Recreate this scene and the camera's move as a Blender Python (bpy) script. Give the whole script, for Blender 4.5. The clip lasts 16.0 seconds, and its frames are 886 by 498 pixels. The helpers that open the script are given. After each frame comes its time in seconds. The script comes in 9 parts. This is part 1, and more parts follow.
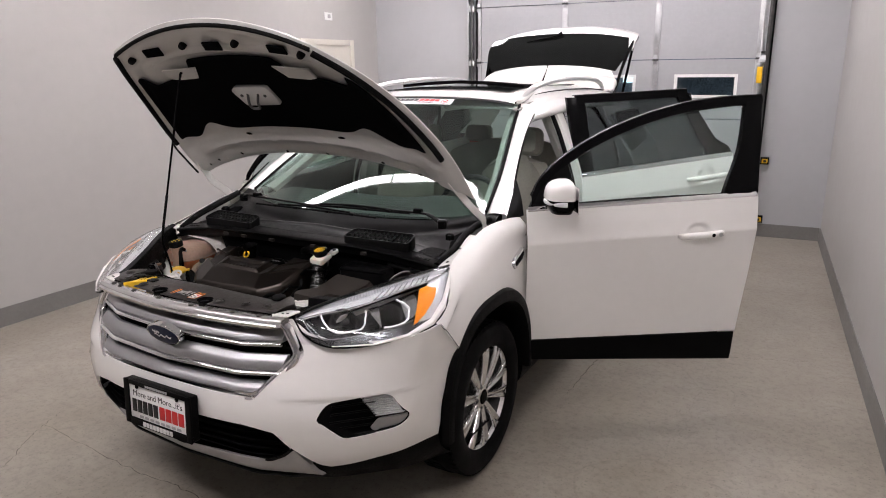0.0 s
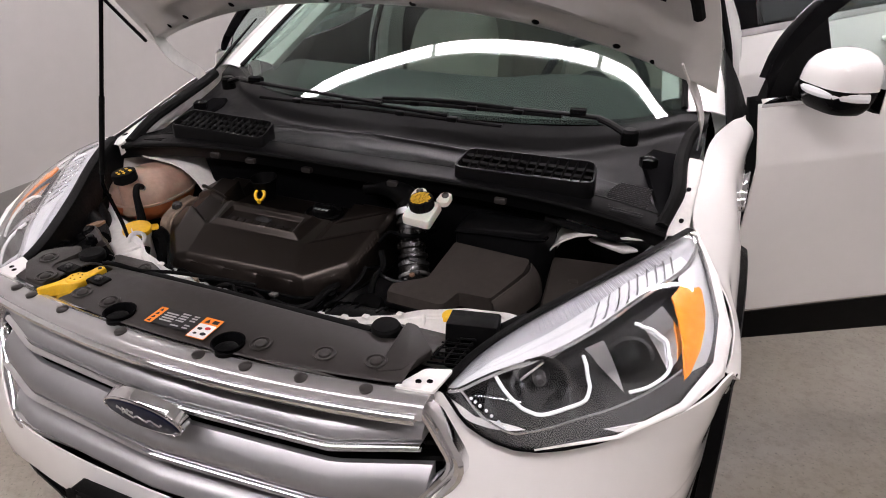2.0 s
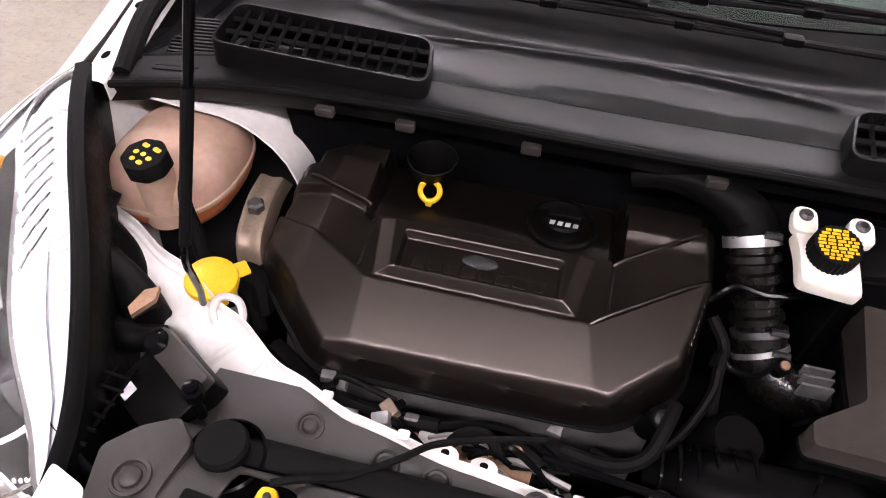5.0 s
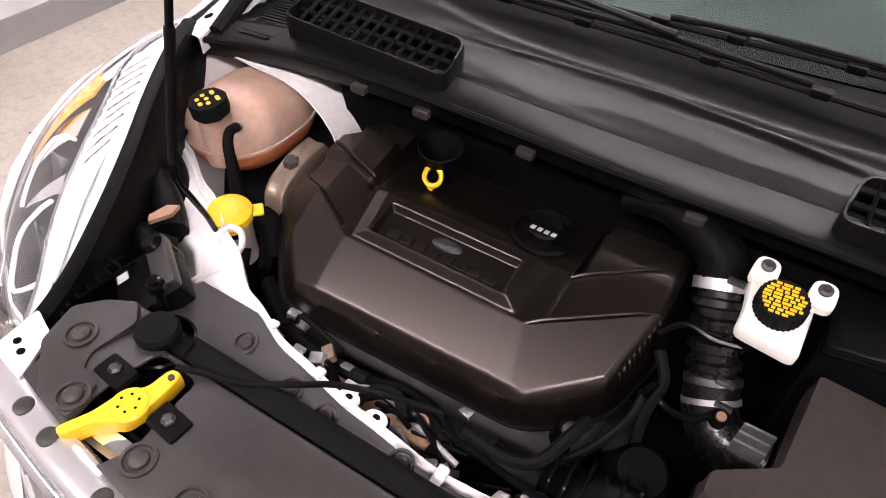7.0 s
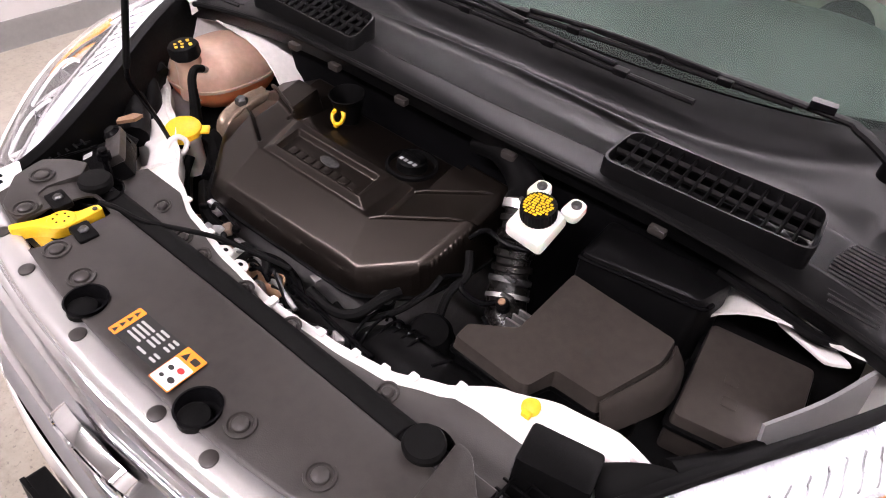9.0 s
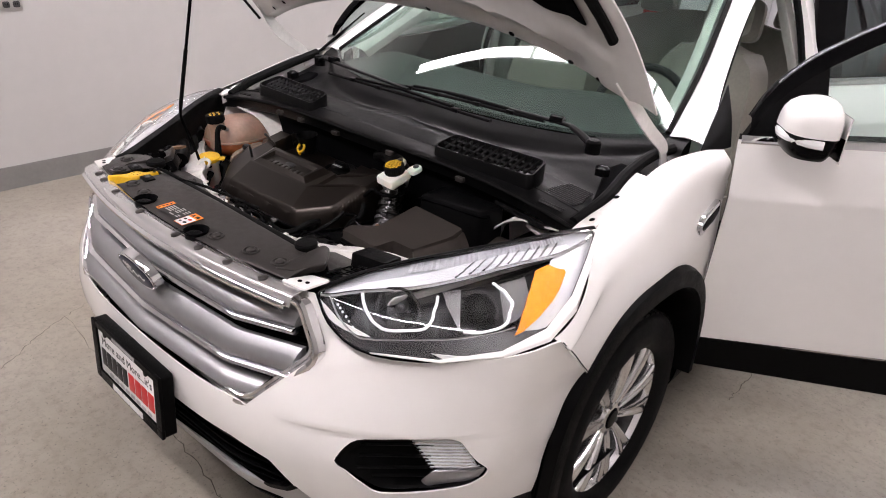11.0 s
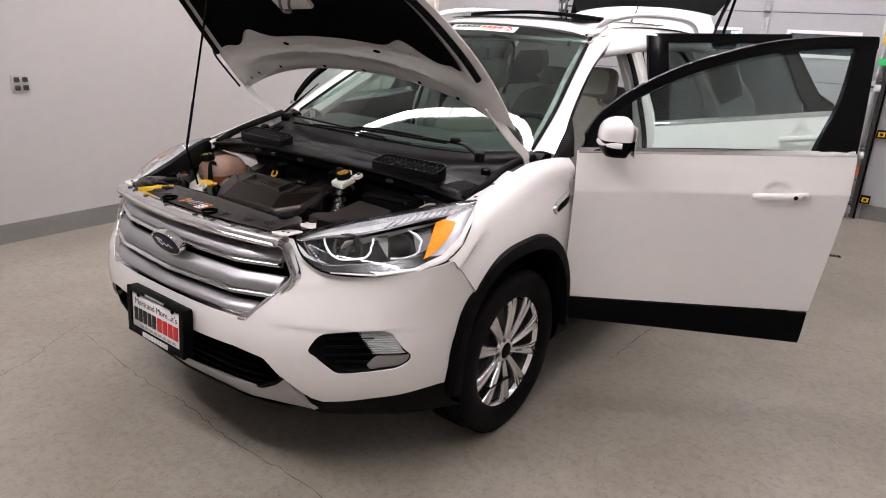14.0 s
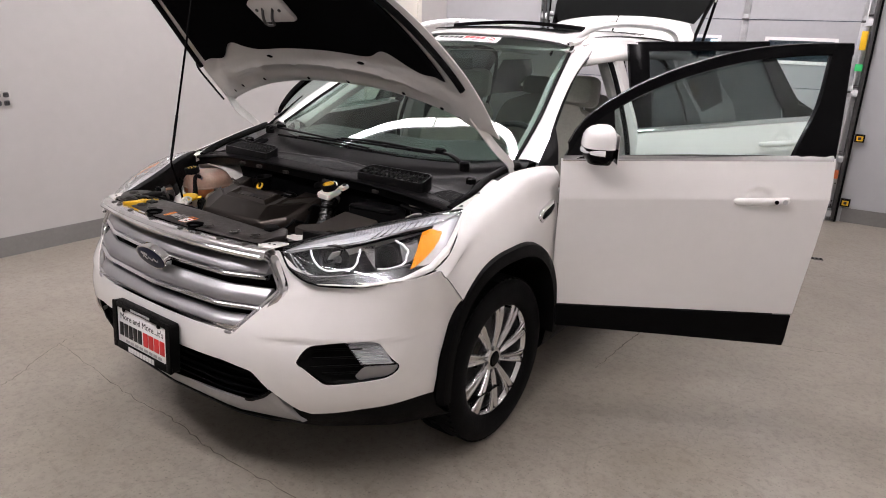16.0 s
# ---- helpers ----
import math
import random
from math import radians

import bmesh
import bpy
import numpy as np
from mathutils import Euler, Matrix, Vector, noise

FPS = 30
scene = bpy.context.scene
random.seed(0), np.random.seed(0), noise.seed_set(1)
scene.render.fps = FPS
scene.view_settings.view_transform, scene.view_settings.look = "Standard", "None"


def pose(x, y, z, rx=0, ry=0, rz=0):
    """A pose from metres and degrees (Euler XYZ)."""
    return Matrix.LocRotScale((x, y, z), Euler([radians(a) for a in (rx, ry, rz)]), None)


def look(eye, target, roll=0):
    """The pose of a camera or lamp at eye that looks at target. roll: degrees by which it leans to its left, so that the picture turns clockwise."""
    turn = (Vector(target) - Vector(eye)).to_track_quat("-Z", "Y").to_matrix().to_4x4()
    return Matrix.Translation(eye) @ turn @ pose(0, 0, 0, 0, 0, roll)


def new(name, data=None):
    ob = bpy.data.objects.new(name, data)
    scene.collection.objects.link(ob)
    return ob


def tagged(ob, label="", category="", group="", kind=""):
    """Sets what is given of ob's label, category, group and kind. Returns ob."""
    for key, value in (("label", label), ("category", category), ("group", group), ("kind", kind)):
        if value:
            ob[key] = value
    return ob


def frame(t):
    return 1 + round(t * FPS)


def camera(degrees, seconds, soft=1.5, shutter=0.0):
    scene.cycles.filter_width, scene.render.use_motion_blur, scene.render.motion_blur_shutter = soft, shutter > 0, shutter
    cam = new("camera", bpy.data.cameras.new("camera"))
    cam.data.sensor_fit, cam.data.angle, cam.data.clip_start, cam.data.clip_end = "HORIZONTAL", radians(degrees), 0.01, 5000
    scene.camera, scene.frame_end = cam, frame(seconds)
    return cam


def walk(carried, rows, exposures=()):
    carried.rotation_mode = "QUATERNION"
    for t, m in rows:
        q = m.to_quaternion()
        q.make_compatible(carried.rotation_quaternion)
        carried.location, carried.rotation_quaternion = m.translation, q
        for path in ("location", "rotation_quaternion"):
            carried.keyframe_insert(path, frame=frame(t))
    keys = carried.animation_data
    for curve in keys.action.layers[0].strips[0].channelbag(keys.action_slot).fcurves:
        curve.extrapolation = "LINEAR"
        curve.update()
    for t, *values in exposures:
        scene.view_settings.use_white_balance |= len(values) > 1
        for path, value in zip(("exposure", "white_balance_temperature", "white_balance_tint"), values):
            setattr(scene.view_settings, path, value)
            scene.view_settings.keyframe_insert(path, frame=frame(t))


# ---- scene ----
cam = camera(67.1, 16.0, 1.0)
PATH = [
    (0, (2.071, -1.496, 1.777), (1.12, 0.183, 1.25), -0.8),
    (0.5, (1.913, -1.275, 1.742), (0.96, 0.389, 1.175), -1.1),
    (1, (1.619, -0.959, 1.693), (0.684, 0.678, 1.023), -1.3),
    (1.5, (1.186, -0.779, 1.632), (0.337, 0.849, 0.84), -0.9),
    (2, (0.855, -0.592, 1.62), (0.134, 1.026, 0.692), -0.7),
    (2.5, (0.568, -0.402, 1.609), (-0.031, 1.201, 0.574), -0.2),
    (3, (0.297, -0.306, 1.588), (-0.127, 1.276, 0.44), 1.1),
    (3.5, (0.052, -0.27, 1.596), (-0.197, 1.27, 0.344), 1.2),
    (4, (-0.086, -0.186, 1.594), (-0.263, 1.292, 0.260), 1.7),
    (4.5, (-0.116, -0.055, 1.576), (-0.293, 1.363, 0.178), 2.5),
    (5, (-0.103, 0.005, 1.565), (-0.358, 1.367, 0.123), 4.0),
    (5.2, (-0.08, 0.002, 1.574), (-0.389, 1.351, 0.13), 3.2),
    (7.3, (0.218, 0.034, 1.584), (-0.565, 1.215, 0.172), 4.3),
    (7.5, (0.255, 0.052, 1.586), (-0.571, 1.201, 0.172), 5.2),
    (8, (0.363, 0.029, 1.606), (-0.491, 1.172, 0.204), 5.7),
    (8.5, (0.489, -0.066, 1.617), (-0.369, 1.124, 0.257), 6.1),
    (9, (0.611, -0.076, 1.64), (-0.267, 1.121, 0.301), 5.6),
    (9.5, (0.756, 0.011, 1.618), (-0.242, 1.118, 0.284), 5.5),
    (10, (0.955, -0.015, 1.646), (-0.141, 1.084, 0.386), 4.5),
    (10.2, (1.062, -0.102, 1.659), (-0.062, 1.054, 0.476), 4.4),
    (12.5, (2.071, -1.138, 1.624), (0.909, 0.348, 0.959), 2.6),
    (13, (2.125, -1.163, 1.619), (0.986, 0.345, 0.967), 2.8),
    (13.5, (2.139, -1.172, 1.62), (0.997, 0.334, 0.967), 2.7),
    (14, (2.142, -1.176, 1.617), (1.002, 0.333, 0.967), 2.6),
    (14.5, (2.142, -1.185, 1.618), (1.007, 0.331, 0.976), 2.4),
    (15, (2.145, -1.181, 1.621), (1.019, 0.347, 0.988), 2.3),
    (15.5, (2.144, -1.181, 1.619), (1.025, 0.354, 0.993), 2.2),
    (16, (2.147, -1.181, 1.62), (1.032, 0.358, 0.998), 2.0),
]
EXPOSURES = [(0, 0.58, 6500, 12), (1.5, 0.76, 6500, 14), (2.5, 0.80, 6500, 14), (3.5, 1.40, 6500, 18), (5, 1.75, 6500, 19), (9, 1.90, 6500, 19), (9.5, 1.88, 6500, 18), (10, 1.66, 6500, 18), (10.2, 1.5, 6500, 17), (12.5, 0.82, 6500, 13), (16, 0.80, 6500, 13)]
walk(cam, [(t, look(eye, target, roll)) for t, eye, target, roll in PATH], EXPOSURES)

# ---- light ----
world = bpy.data.worlds.new("world")
scene.world = world
world.use_nodes = True
world.node_tree.nodes["Background"].inputs["Color"].default_value = (0.75, 0.82, 0.9, 1)
world.node_tree.nodes["Background"].inputs["Strength"].default_value = 0.4
LAMP = 43.0


# ---- materials ----
def mat(name, color, rough=0.5, metal=0.0, var=0.12, scale=6.0, grain=0.0, grain_scale=300.0, coat=0.0, rvar=0.08, trans=0.0,
        ior=1.45, bump=0.0, spec=0.5, sub=0.0, emit=0.0, dirt=None, island=0.0, sheen=None):
    m = bpy.data.materials.new(name)
    m.use_nodes = True
    nt = m.node_tree
    b = nt.nodes["Principled BSDF"]
    b.inputs["Roughness"].default_value, b.inputs["Metallic"].default_value = rough, metal
    b.inputs["Coat Weight"].default_value, b.inputs["Coat Roughness"].default_value = coat, 0.04
    b.inputs["Transmission Weight"].default_value, b.inputs["IOR"].default_value = trans, ior
    b.inputs["Specular IOR Level"].default_value = spec
    if sheen:
        b.inputs["Specular Tint"].default_value = (*sheen, 1)
    b.inputs["Subsurface Weight"].default_value = sub
    tex = nt.nodes.new("ShaderNodeTexCoord")
    n1 = nt.nodes.new("ShaderNodeTexNoise")
    n1.inputs["Scale"].default_value, n1.inputs["Detail"].default_value = scale, 6
    n2 = nt.nodes.new("ShaderNodeTexNoise")
    n2.inputs["Scale"].default_value, n2.inputs["Detail"].default_value = scale * 9, 3
    for n in (n1, n2):
        nt.links.new(tex.outputs["Object"], n.inputs["Vector"])
    add = nt.nodes.new("ShaderNodeMath")
    add.operation = "ADD"
    nt.links.new(n1.outputs["Fac"], add.inputs[0])
    nt.links.new(n2.outputs["Fac"], add.inputs[1])
    ramp = nt.nodes.new("ShaderNodeMapRange")
    ramp.inputs["From Min"].default_value, ramp.inputs["From Max"].default_value = 0.7, 1.3
    nt.links.new(add.outputs[0], ramp.inputs["Value"])
    mix = nt.nodes.new("ShaderNodeMix")
    mix.data_type = "RGBA"
    lo = [c * (1 - var) for c in color] if dirt is None else dirt
    mix.inputs["A"].default_value = (*lo, 1)
    mix.inputs["B"].default_value = (*[min(1, c * (1 + var * 0.5)) for c in color], 1)
    nt.links.new(ramp.outputs["Result"], mix.inputs["Factor"])
    out = mix.outputs["Result"]
    if island:
        info = nt.nodes.new("ShaderNodeObjectInfo")
        hsv = nt.nodes.new("ShaderNodeHueSaturation")
        mr = nt.nodes.new("ShaderNodeMapRange")
        mr.inputs["To Min"].default_value, mr.inputs["To Max"].default_value = 1 - island, 1 + island
        nt.links.new(info.outputs["Random"], mr.inputs["Value"])
        nt.links.new(mr.outputs["Result"], hsv.inputs["Value"])
        nt.links.new(out, hsv.inputs["Color"])
        out = hsv.outputs["Color"]
    nt.links.new(out, b.inputs["Base Color"])
    if rvar:
        rr = nt.nodes.new("ShaderNodeMapRange")
        rr.inputs["From Min"].default_value, rr.inputs["From Max"].default_value = 0.7, 1.3
        rr.inputs["To Min"].default_value, rr.inputs["To Max"].default_value = max(0.01, rough - rvar), min(1, rough + rvar)
        nt.links.new(add.outputs[0], rr.inputs["Value"])
        nt.links.new(rr.outputs["Result"], b.inputs["Roughness"])
    if grain or bump:
        g = nt.nodes.new("ShaderNodeTexNoise")
        g.inputs["Scale"].default_value, g.inputs["Detail"].default_value = grain_scale, 2
        nt.links.new(tex.outputs["Object"], g.inputs["Vector"])
        bp = nt.nodes.new("ShaderNodeBump")
        bp.inputs["Strength"].default_value, bp.inputs["Distance"].default_value = max(grain, bump), 0.001
        nt.links.new(g.outputs["Fac"], bp.inputs["Height"])
        nt.links.new(bp.outputs["Normal"], b.inputs["Normal"])
    if emit:
        b.inputs["Emission Color"].default_value = (*color, 1)
        b.inputs["Emission Strength"].default_value = emit
    return m


def concrete(name):
    """Sealed grey concrete: clouds, ochre stains, fine aggregate, hairline cracks and a satin sealer."""
    m = mat(name, (0.355, 0.324, 0.276), 0.36, var=0.10, scale=0.9, grain=0.25, grain_scale=110, rvar=0.05)
    nt = m.node_tree
    b = nt.nodes["Principled BSDF"]
    tex = nt.nodes.new("ShaderNodeTexCoord")
    src = b.inputs["Base Color"].links[0].from_socket
    for scale, detail, low, high, tone, amount, rough in ((1.3, 6, 0.35, 0.75, (0.22, 0.185, 0.135), 0.55, 0.6), (6, 12, 0.38, 0.78, (0.17, 0.15, 0.125), 0.36, 0.75),
                                                          (3.1, 10, 0.40, 0.85, (0.42, 0.40, 0.35), 0.20, 0.6), (28, 8, 0.48, 0.75, (0.12, 0.10, 0.085), 0.50, 0.7), (90, 2, 0.62, 0.70, (0.09, 0.08, 0.07), 0.5, 0.5)):
        n = nt.nodes.new("ShaderNodeTexNoise")
        n.inputs["Scale"].default_value, n.inputs["Detail"].default_value, n.inputs["Roughness"].default_value = scale, detail, rough
        off = nt.nodes.new("ShaderNodeMapping")
        off.inputs["Location"].default_value = (scale * 3.1, scale * 1.7, 0)
        nt.links.new(tex.outputs["Object"], off.inputs["Vector"])
        nt.links.new(off.outputs["Vector"], n.inputs["Vector"])
        r = nt.nodes.new("ShaderNodeMapRange")
        r.inputs["From Min"].default_value, r.inputs["From Max"].default_value, r.inputs["To Max"].default_value = low, high, amount
        nt.links.new(n.outputs["Fac"], r.inputs["Value"])
        mx = nt.nodes.new("ShaderNodeMix")
        mx.data_type = "RGBA"
        mx.inputs["B"].default_value = (*tone, 1)
        nt.links.new(r.outputs["Result"], mx.inputs["Factor"])
        nt.links.new(src, mx.inputs["A"])
        src = mx.outputs["Result"]
    v = nt.nodes.new("ShaderNodeTexVoronoi")
    v.feature = "DISTANCE_TO_EDGE"
    v.inputs["Scale"].default_value = 0.55
    warp = nt.nodes.new("ShaderNodeTexNoise")
    warp.inputs["Scale"].default_value, warp.inputs["Detail"].default_value = 2.0, 6
    nt.links.new(tex.outputs["Object"], warp.inputs["Vector"])
    va = nt.nodes.new("ShaderNodeVectorMath")
    va.operation = "MULTIPLY_ADD"
    va.inputs[1].default_value = (0.5, 0.5, 0)
    nt.links.new(warp.outputs["Color"], va.inputs[0])
    nt.links.new(tex.outputs["Object"], va.inputs[2])
    nt.links.new(va.outputs[0], v.inputs["Vector"])
    r = nt.nodes.new("ShaderNodeMapRange")
    r.inputs["From Min"].default_value, r.inputs["From Max"].default_value = 0.0, 0.0035
    r.inputs["To Min"].default_value, r.inputs["To Max"].default_value = 0.18, 0.0
    nt.links.new(v.outputs["Distance"], r.inputs["Value"])
    mx = nt.nodes.new("ShaderNodeMix")
    mx.data_type = "RGBA"
    mx.inputs["B"].default_value = (0.12, 0.105, 0.09, 1)
    nt.links.new(r.outputs["Result"], mx.inputs["Factor"])
    nt.links.new(src, mx.inputs["A"])
    nt.links.new(mx.outputs["Result"], b.inputs["Base Color"])
    return m


M = dict(
    paint=mat("white_pearl_paint", (0.86, 0.845, 0.82), 0.32, var=0.02, scale=2, coat=1.0, rvar=0.03),
    bay_paint=mat("white_bay_paint", (0.72, 0.70, 0.67), 0.5, var=0.1, scale=9, rvar=0.1, coat=0.2),
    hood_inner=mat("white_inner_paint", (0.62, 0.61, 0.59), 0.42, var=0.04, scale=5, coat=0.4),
    plastic=mat("black_grained_plastic", (0.003, 0.003, 0.0031), 0.45, var=0.35, scale=14, grain=0.25, grain_scale=900, rvar=0.12, spec=0.07),
    plastic_soft=mat("worn_black_plastic", (0.030, 0.0265, 0.0245), 0.46, var=0.3, scale=7, grain=0.2, grain_scale=600, rvar=0.10, spec=0.45),
    lamp_dark=mat("dark_lamp_liner", (0.20, 0.203, 0.21), 0.18, 1.0, var=0.03, rvar=0.02),
    cover=mat("satin_black_cover", (0.0034, 0.0026, 0.0021), 0.30, var=0.2, scale=8, rvar=0.0, spec=0.68, sheen=(1.0, 0.87, 0.78)),
    box_plastic=mat("brown_black_plastic", (0.034, 0.0290, 0.0255), 0.40, var=0.3, scale=8, grain=0.2, grain_scale=700, rvar=0.06, spec=0.45, sheen=(1.0, 0.90, 0.83)),
    cast_beige=mat("beige_cast_metal", (0.26, 0.20, 0.15), 0.48, 0.6, var=0.25, scale=18, rvar=0.1),
    cowl=mat("cowl_plastic", (0.0035, 0.0035, 0.0037), 0.36, var=0.3, scale=6, grain=0.2, grain_scale=800, rvar=0.08, spec=0.17),
    gloss=mat("gloss_black", (0.003, 0.003, 0.0033), 0.14, var=0.1, coat=0.0, rvar=0.03, spec=0.06),
    shiny_rubber=mat("shiny_black_rubber", (0.005, 0.0045, 0.004), 0.28, var=0.3, scale=20, rvar=0.02, spec=0.5),
    rubber=mat("black_rubber", (0.004, 0.004, 0.004), 0.7, var=0.3, scale=20, grain=0.2, grain_scale=500, spec=0.10),
    seam=mat("seam_shadow", (0.03, 0.029, 0.028), 0.8, var=0.1, spec=0.1),
    insul=mat("black_felt", (0.0035, 0.0035, 0.004), 0.95, var=0.4, scale=30, grain=0.5, grain_scale=400, spec=0.04),
    chrome=mat("chrome", (0.86, 0.86, 0.87), 0.06, 1.0, var=0.05, rvar=0.03),
    satin=mat("satin_silver", (0.62, 0.62, 0.62), 0.32, 0.85, var=0.06, rvar=0.05),
    strip_silver=mat("silver_painted_strip", (0.60, 0.59, 0.58), 0.22, 0.7, var=0.0, rvar=0.0),
    silver=mat("silver_plastic", (0.44, 0.44, 0.44), 0.40, 0.45, var=0.08, rvar=0.06),
    bar_silver=mat("shaded_silver_plastic", (0.36, 0.36, 0.365), 0.38, 0.75, var=0.06, rvar=0.05),
    alloy=mat("machined_alloy", (0.80, 0.80, 0.805), 0.20, 0.95, var=0.02, rvar=0.02),
    steel=mat("galvanised_steel", (0.55, 0.56, 0.57), 0.42, 0.9, var=0.2, scale=12, rvar=0.12),
    darkmetal=mat("dark_metal", (0.10, 0.10, 0.10), 0.45, 0.9, var=0.4, scale=25, rvar=0.15),
    castalu=mat("cast_aluminium", (0.42, 0.41, 0.40), 0.5, 0.9, var=0.3, scale=30, rvar=0.15),
    chrome_trim=mat("bright_trim", (0.88, 0.88, 0.89), 0.09, 1.0, var=0.05, rvar=0.03),
    led_grey=mat("grey_light_guide", (0.50, 0.51, 0.52), 0.3, var=0.06, rvar=0.05, coat=0.5),
    windshield=mat("green_laminated_glass", (0.46, 0.61, 0.55), 0.0, trans=1.0, ior=1.45, var=0.0, rvar=0),
    privacy=mat("privacy_glass", (0.12, 0.14, 0.14), 0.0, trans=1.0, ior=1.3, var=0.0, rvar=0),
    glass=mat("clear_glass", (0.80, 0.94, 0.905), 0.0, trans=1.0, ior=1.45, var=0.0, rvar=0),
    lens=mat("clear_lens", (0.97, 0.98, 0.99), 0.015, trans=1.0, ior=1.45, var=0.0, rvar=0),
    tint=mat("tinted_glass", (0.008, 0.009, 0.009), 0.04, var=0.1, coat=0.0, rvar=0, spec=0.4),
    reflector=mat("chrome_reflector", (0.9, 0.9, 0.92), 0.12, 1.0, var=0.05, rvar=0.04),
    lamp_grey=mat("grey_lamp_reflector", (0.60, 0.61, 0.63), 0.24, 0.45, var=0.04, rvar=0.03),
    pearl=mat("bright_lamp_liner", (0.76, 0.77, 0.79), 0.2, 0.35, var=0.06, rvar=0.05, coat=0.3),
    ledwhite=mat("light_guide", (0.85, 0.86, 0.86), 0.25, var=0.04, rvar=0.05, coat=0.5),
    amber=mat("amber_reflector", (0.80, 0.24, 0.006), 0.25, var=0.15, scale=60, coat=0.7, bump=0.5, grain_scale=250),
    yellow=mat("yellow_plastic", (0.80, 0.47, 0.015), 0.4, var=0.12, scale=20, rvar=0.08),
    orange=mat("orange_print", (0.85, 0.24, 0.02), 0.5, var=0.06, rvar=0.05),
    white=mat("white_print", (0.80, 0.80, 0.79), 0.45, var=0.03, rvar=0.05),
    red=mat("red_print", (0.62, 0.03, 0.03), 0.45, var=0.05, rvar=0.05),
    black=mat("black_print", (0.012, 0.012, 0.012), 0.5, var=0.1, rvar=0.05),
    grey_print=mat("grey_print", (0.42, 0.42, 0.42), 0.5, var=0.1, rvar=0.05),
    blue=mat("blue_enamel", (0.004, 0.008, 0.028), 0.3, var=0.1, spec=0.2, coat=0.0, rvar=0.02),
    tank=mat("translucent_tank", (0.43, 0.285, 0.215), 0.42, var=0.16, scale=9, sub=0.2, rvar=0.06),
    coolant=mat("orange_coolant_tank", (0.52, 0.16, 0.06), 0.42, var=0.15, scale=9, sub=0.2, rvar=0.08),
    washer=mat("milky_neck", (0.68, 0.62, 0.55), 0.45, var=0.15, scale=9, sub=0.2, rvar=0.08),
    reservoir=mat("ivory_reservoir", (0.74, 0.72, 0.64), 0.4, var=0.06, scale=15, sub=0.15),
    copper=mat("brown_copper", (0.30, 0.18, 0.11), 0.5, 0.5, var=0.3, scale=20),
    leather=mat("stone_leather", (0.24, 0.22, 0.19), 0.5, var=0.12, scale=9, grain=0.06, grain_scale=700, rvar=0.08),
    trim_grey=mat("grey_trim", (0.33, 0.32, 0.30), 0.6, var=0.1, grain=0.2, grain_scale=600),
    dash=mat("grey_dash", (0.016, 0.017, 0.015), 0.6, var=0.12, grain=0.05, grain_scale=700),
    dark_trim=mat("charcoal_trim", (0.012, 0.012, 0.0125), 0.55, var=0.25, grain=0.25, grain_scale=700, spec=0.2),
    headliner=mat("light_headliner", (0.36, 0.35, 0.33), 0.9, var=0.08, grain=0.2, grain_scale=400),
    tyre=mat("tyre_rubber", (0.0038, 0.0038, 0.004), 0.65, var=0.3, scale=14, grain=0.2, grain_scale=300, spec=0.12),
    wall=mat("painted_wall", (0.455, 0.444, 0.43), 0.55, var=0.035, scale=1.2, grain=0.12, grain_scale=180, rvar=0.08),
    wall_far=mat("painted_block_wall", (0.43, 0.435, 0.447), 0.55, var=0.03, scale=1.2, grain=0.1, grain_scale=180, rvar=0.08),
    ceiling=mat("white_ceiling", (0.43, 0.43, 0.425), 0.85, var=0.05, scale=2, grain=0.2, grain_scale=120),
    base=mat("grey_cove_base", (0.19, 0.185, 0.175), 0.5, var=0.1, scale=5, rvar=0.08),
    garage=mat("grey_door_skin", (0.375, 0.38, 0.393), 0.42, var=0.05, scale=3, grain=0.2, grain_scale=160, rvar=0.06),
    door_frame=mat("cream_frame", (0.66, 0.63, 0.56), 0.5, var=0.05),
    outlet=mat("steel_plate", (0.50, 0.49, 0.47), 0.38, 0.6, var=0.08),
    green=mat("green_tag", (0.03, 0.50, 0.14), 0.5, var=0.08),
    rust=mat("rust_orange", (0.60, 0.16, 0.06), 0.6, var=0.2),
    outside=mat("outside_view", (0.10, 0.12, 0.16), 0.6, var=0.8, scale=5, emit=0.12),
    tube=mat("led_tube", (1.0, 0.935, 0.955), 0.4, var=0.0, rvar=0, emit=LAMP),
    tube_dim=mat("daylight_patch", (0.75, 0.85, 1.0), 0.5, var=0.3, scale=3, rvar=0, emit=1.2),
    crack=mat("crack_dirt", (0.10, 0.085, 0.07), 0.9, var=0.3, scale=40),
    lamp_body=mat("white_lamp_body", (0.75, 0.75, 0.74), 0.5, var=0.04),
    floor=concrete("sealed_concrete"),
    mirror=mat("mirror_glass", (0.9, 0.9, 0.9), 0.02, 1.0, var=0.0, rvar=0),
)


# ---- mesh helpers ----
def spline(pts, n):
    """n + 1 points of a smooth curve through pts."""
    p = [Vector(q) for q in pts]
    if len(p) == 2:
        return [p[0].lerp(p[1], i / n) for i in range(n + 1)]
    p = [2 * p[0] - p[1]] + p + [2 * p[-1] - p[-2]]
    out, segs = [], len(p) - 3
    for i in range(n + 1):
        s = i / n * segs
        k = min(int(s), segs - 1)
        t = s - k
        a, b, c, d = p[k:k + 4]
        out.append(0.5 * (2 * b + (c - a) * t + (2 * a - 5 * b + 4 * c - d) * t * t + (3 * b - a - 3 * c + d) * t ** 3))
    return out


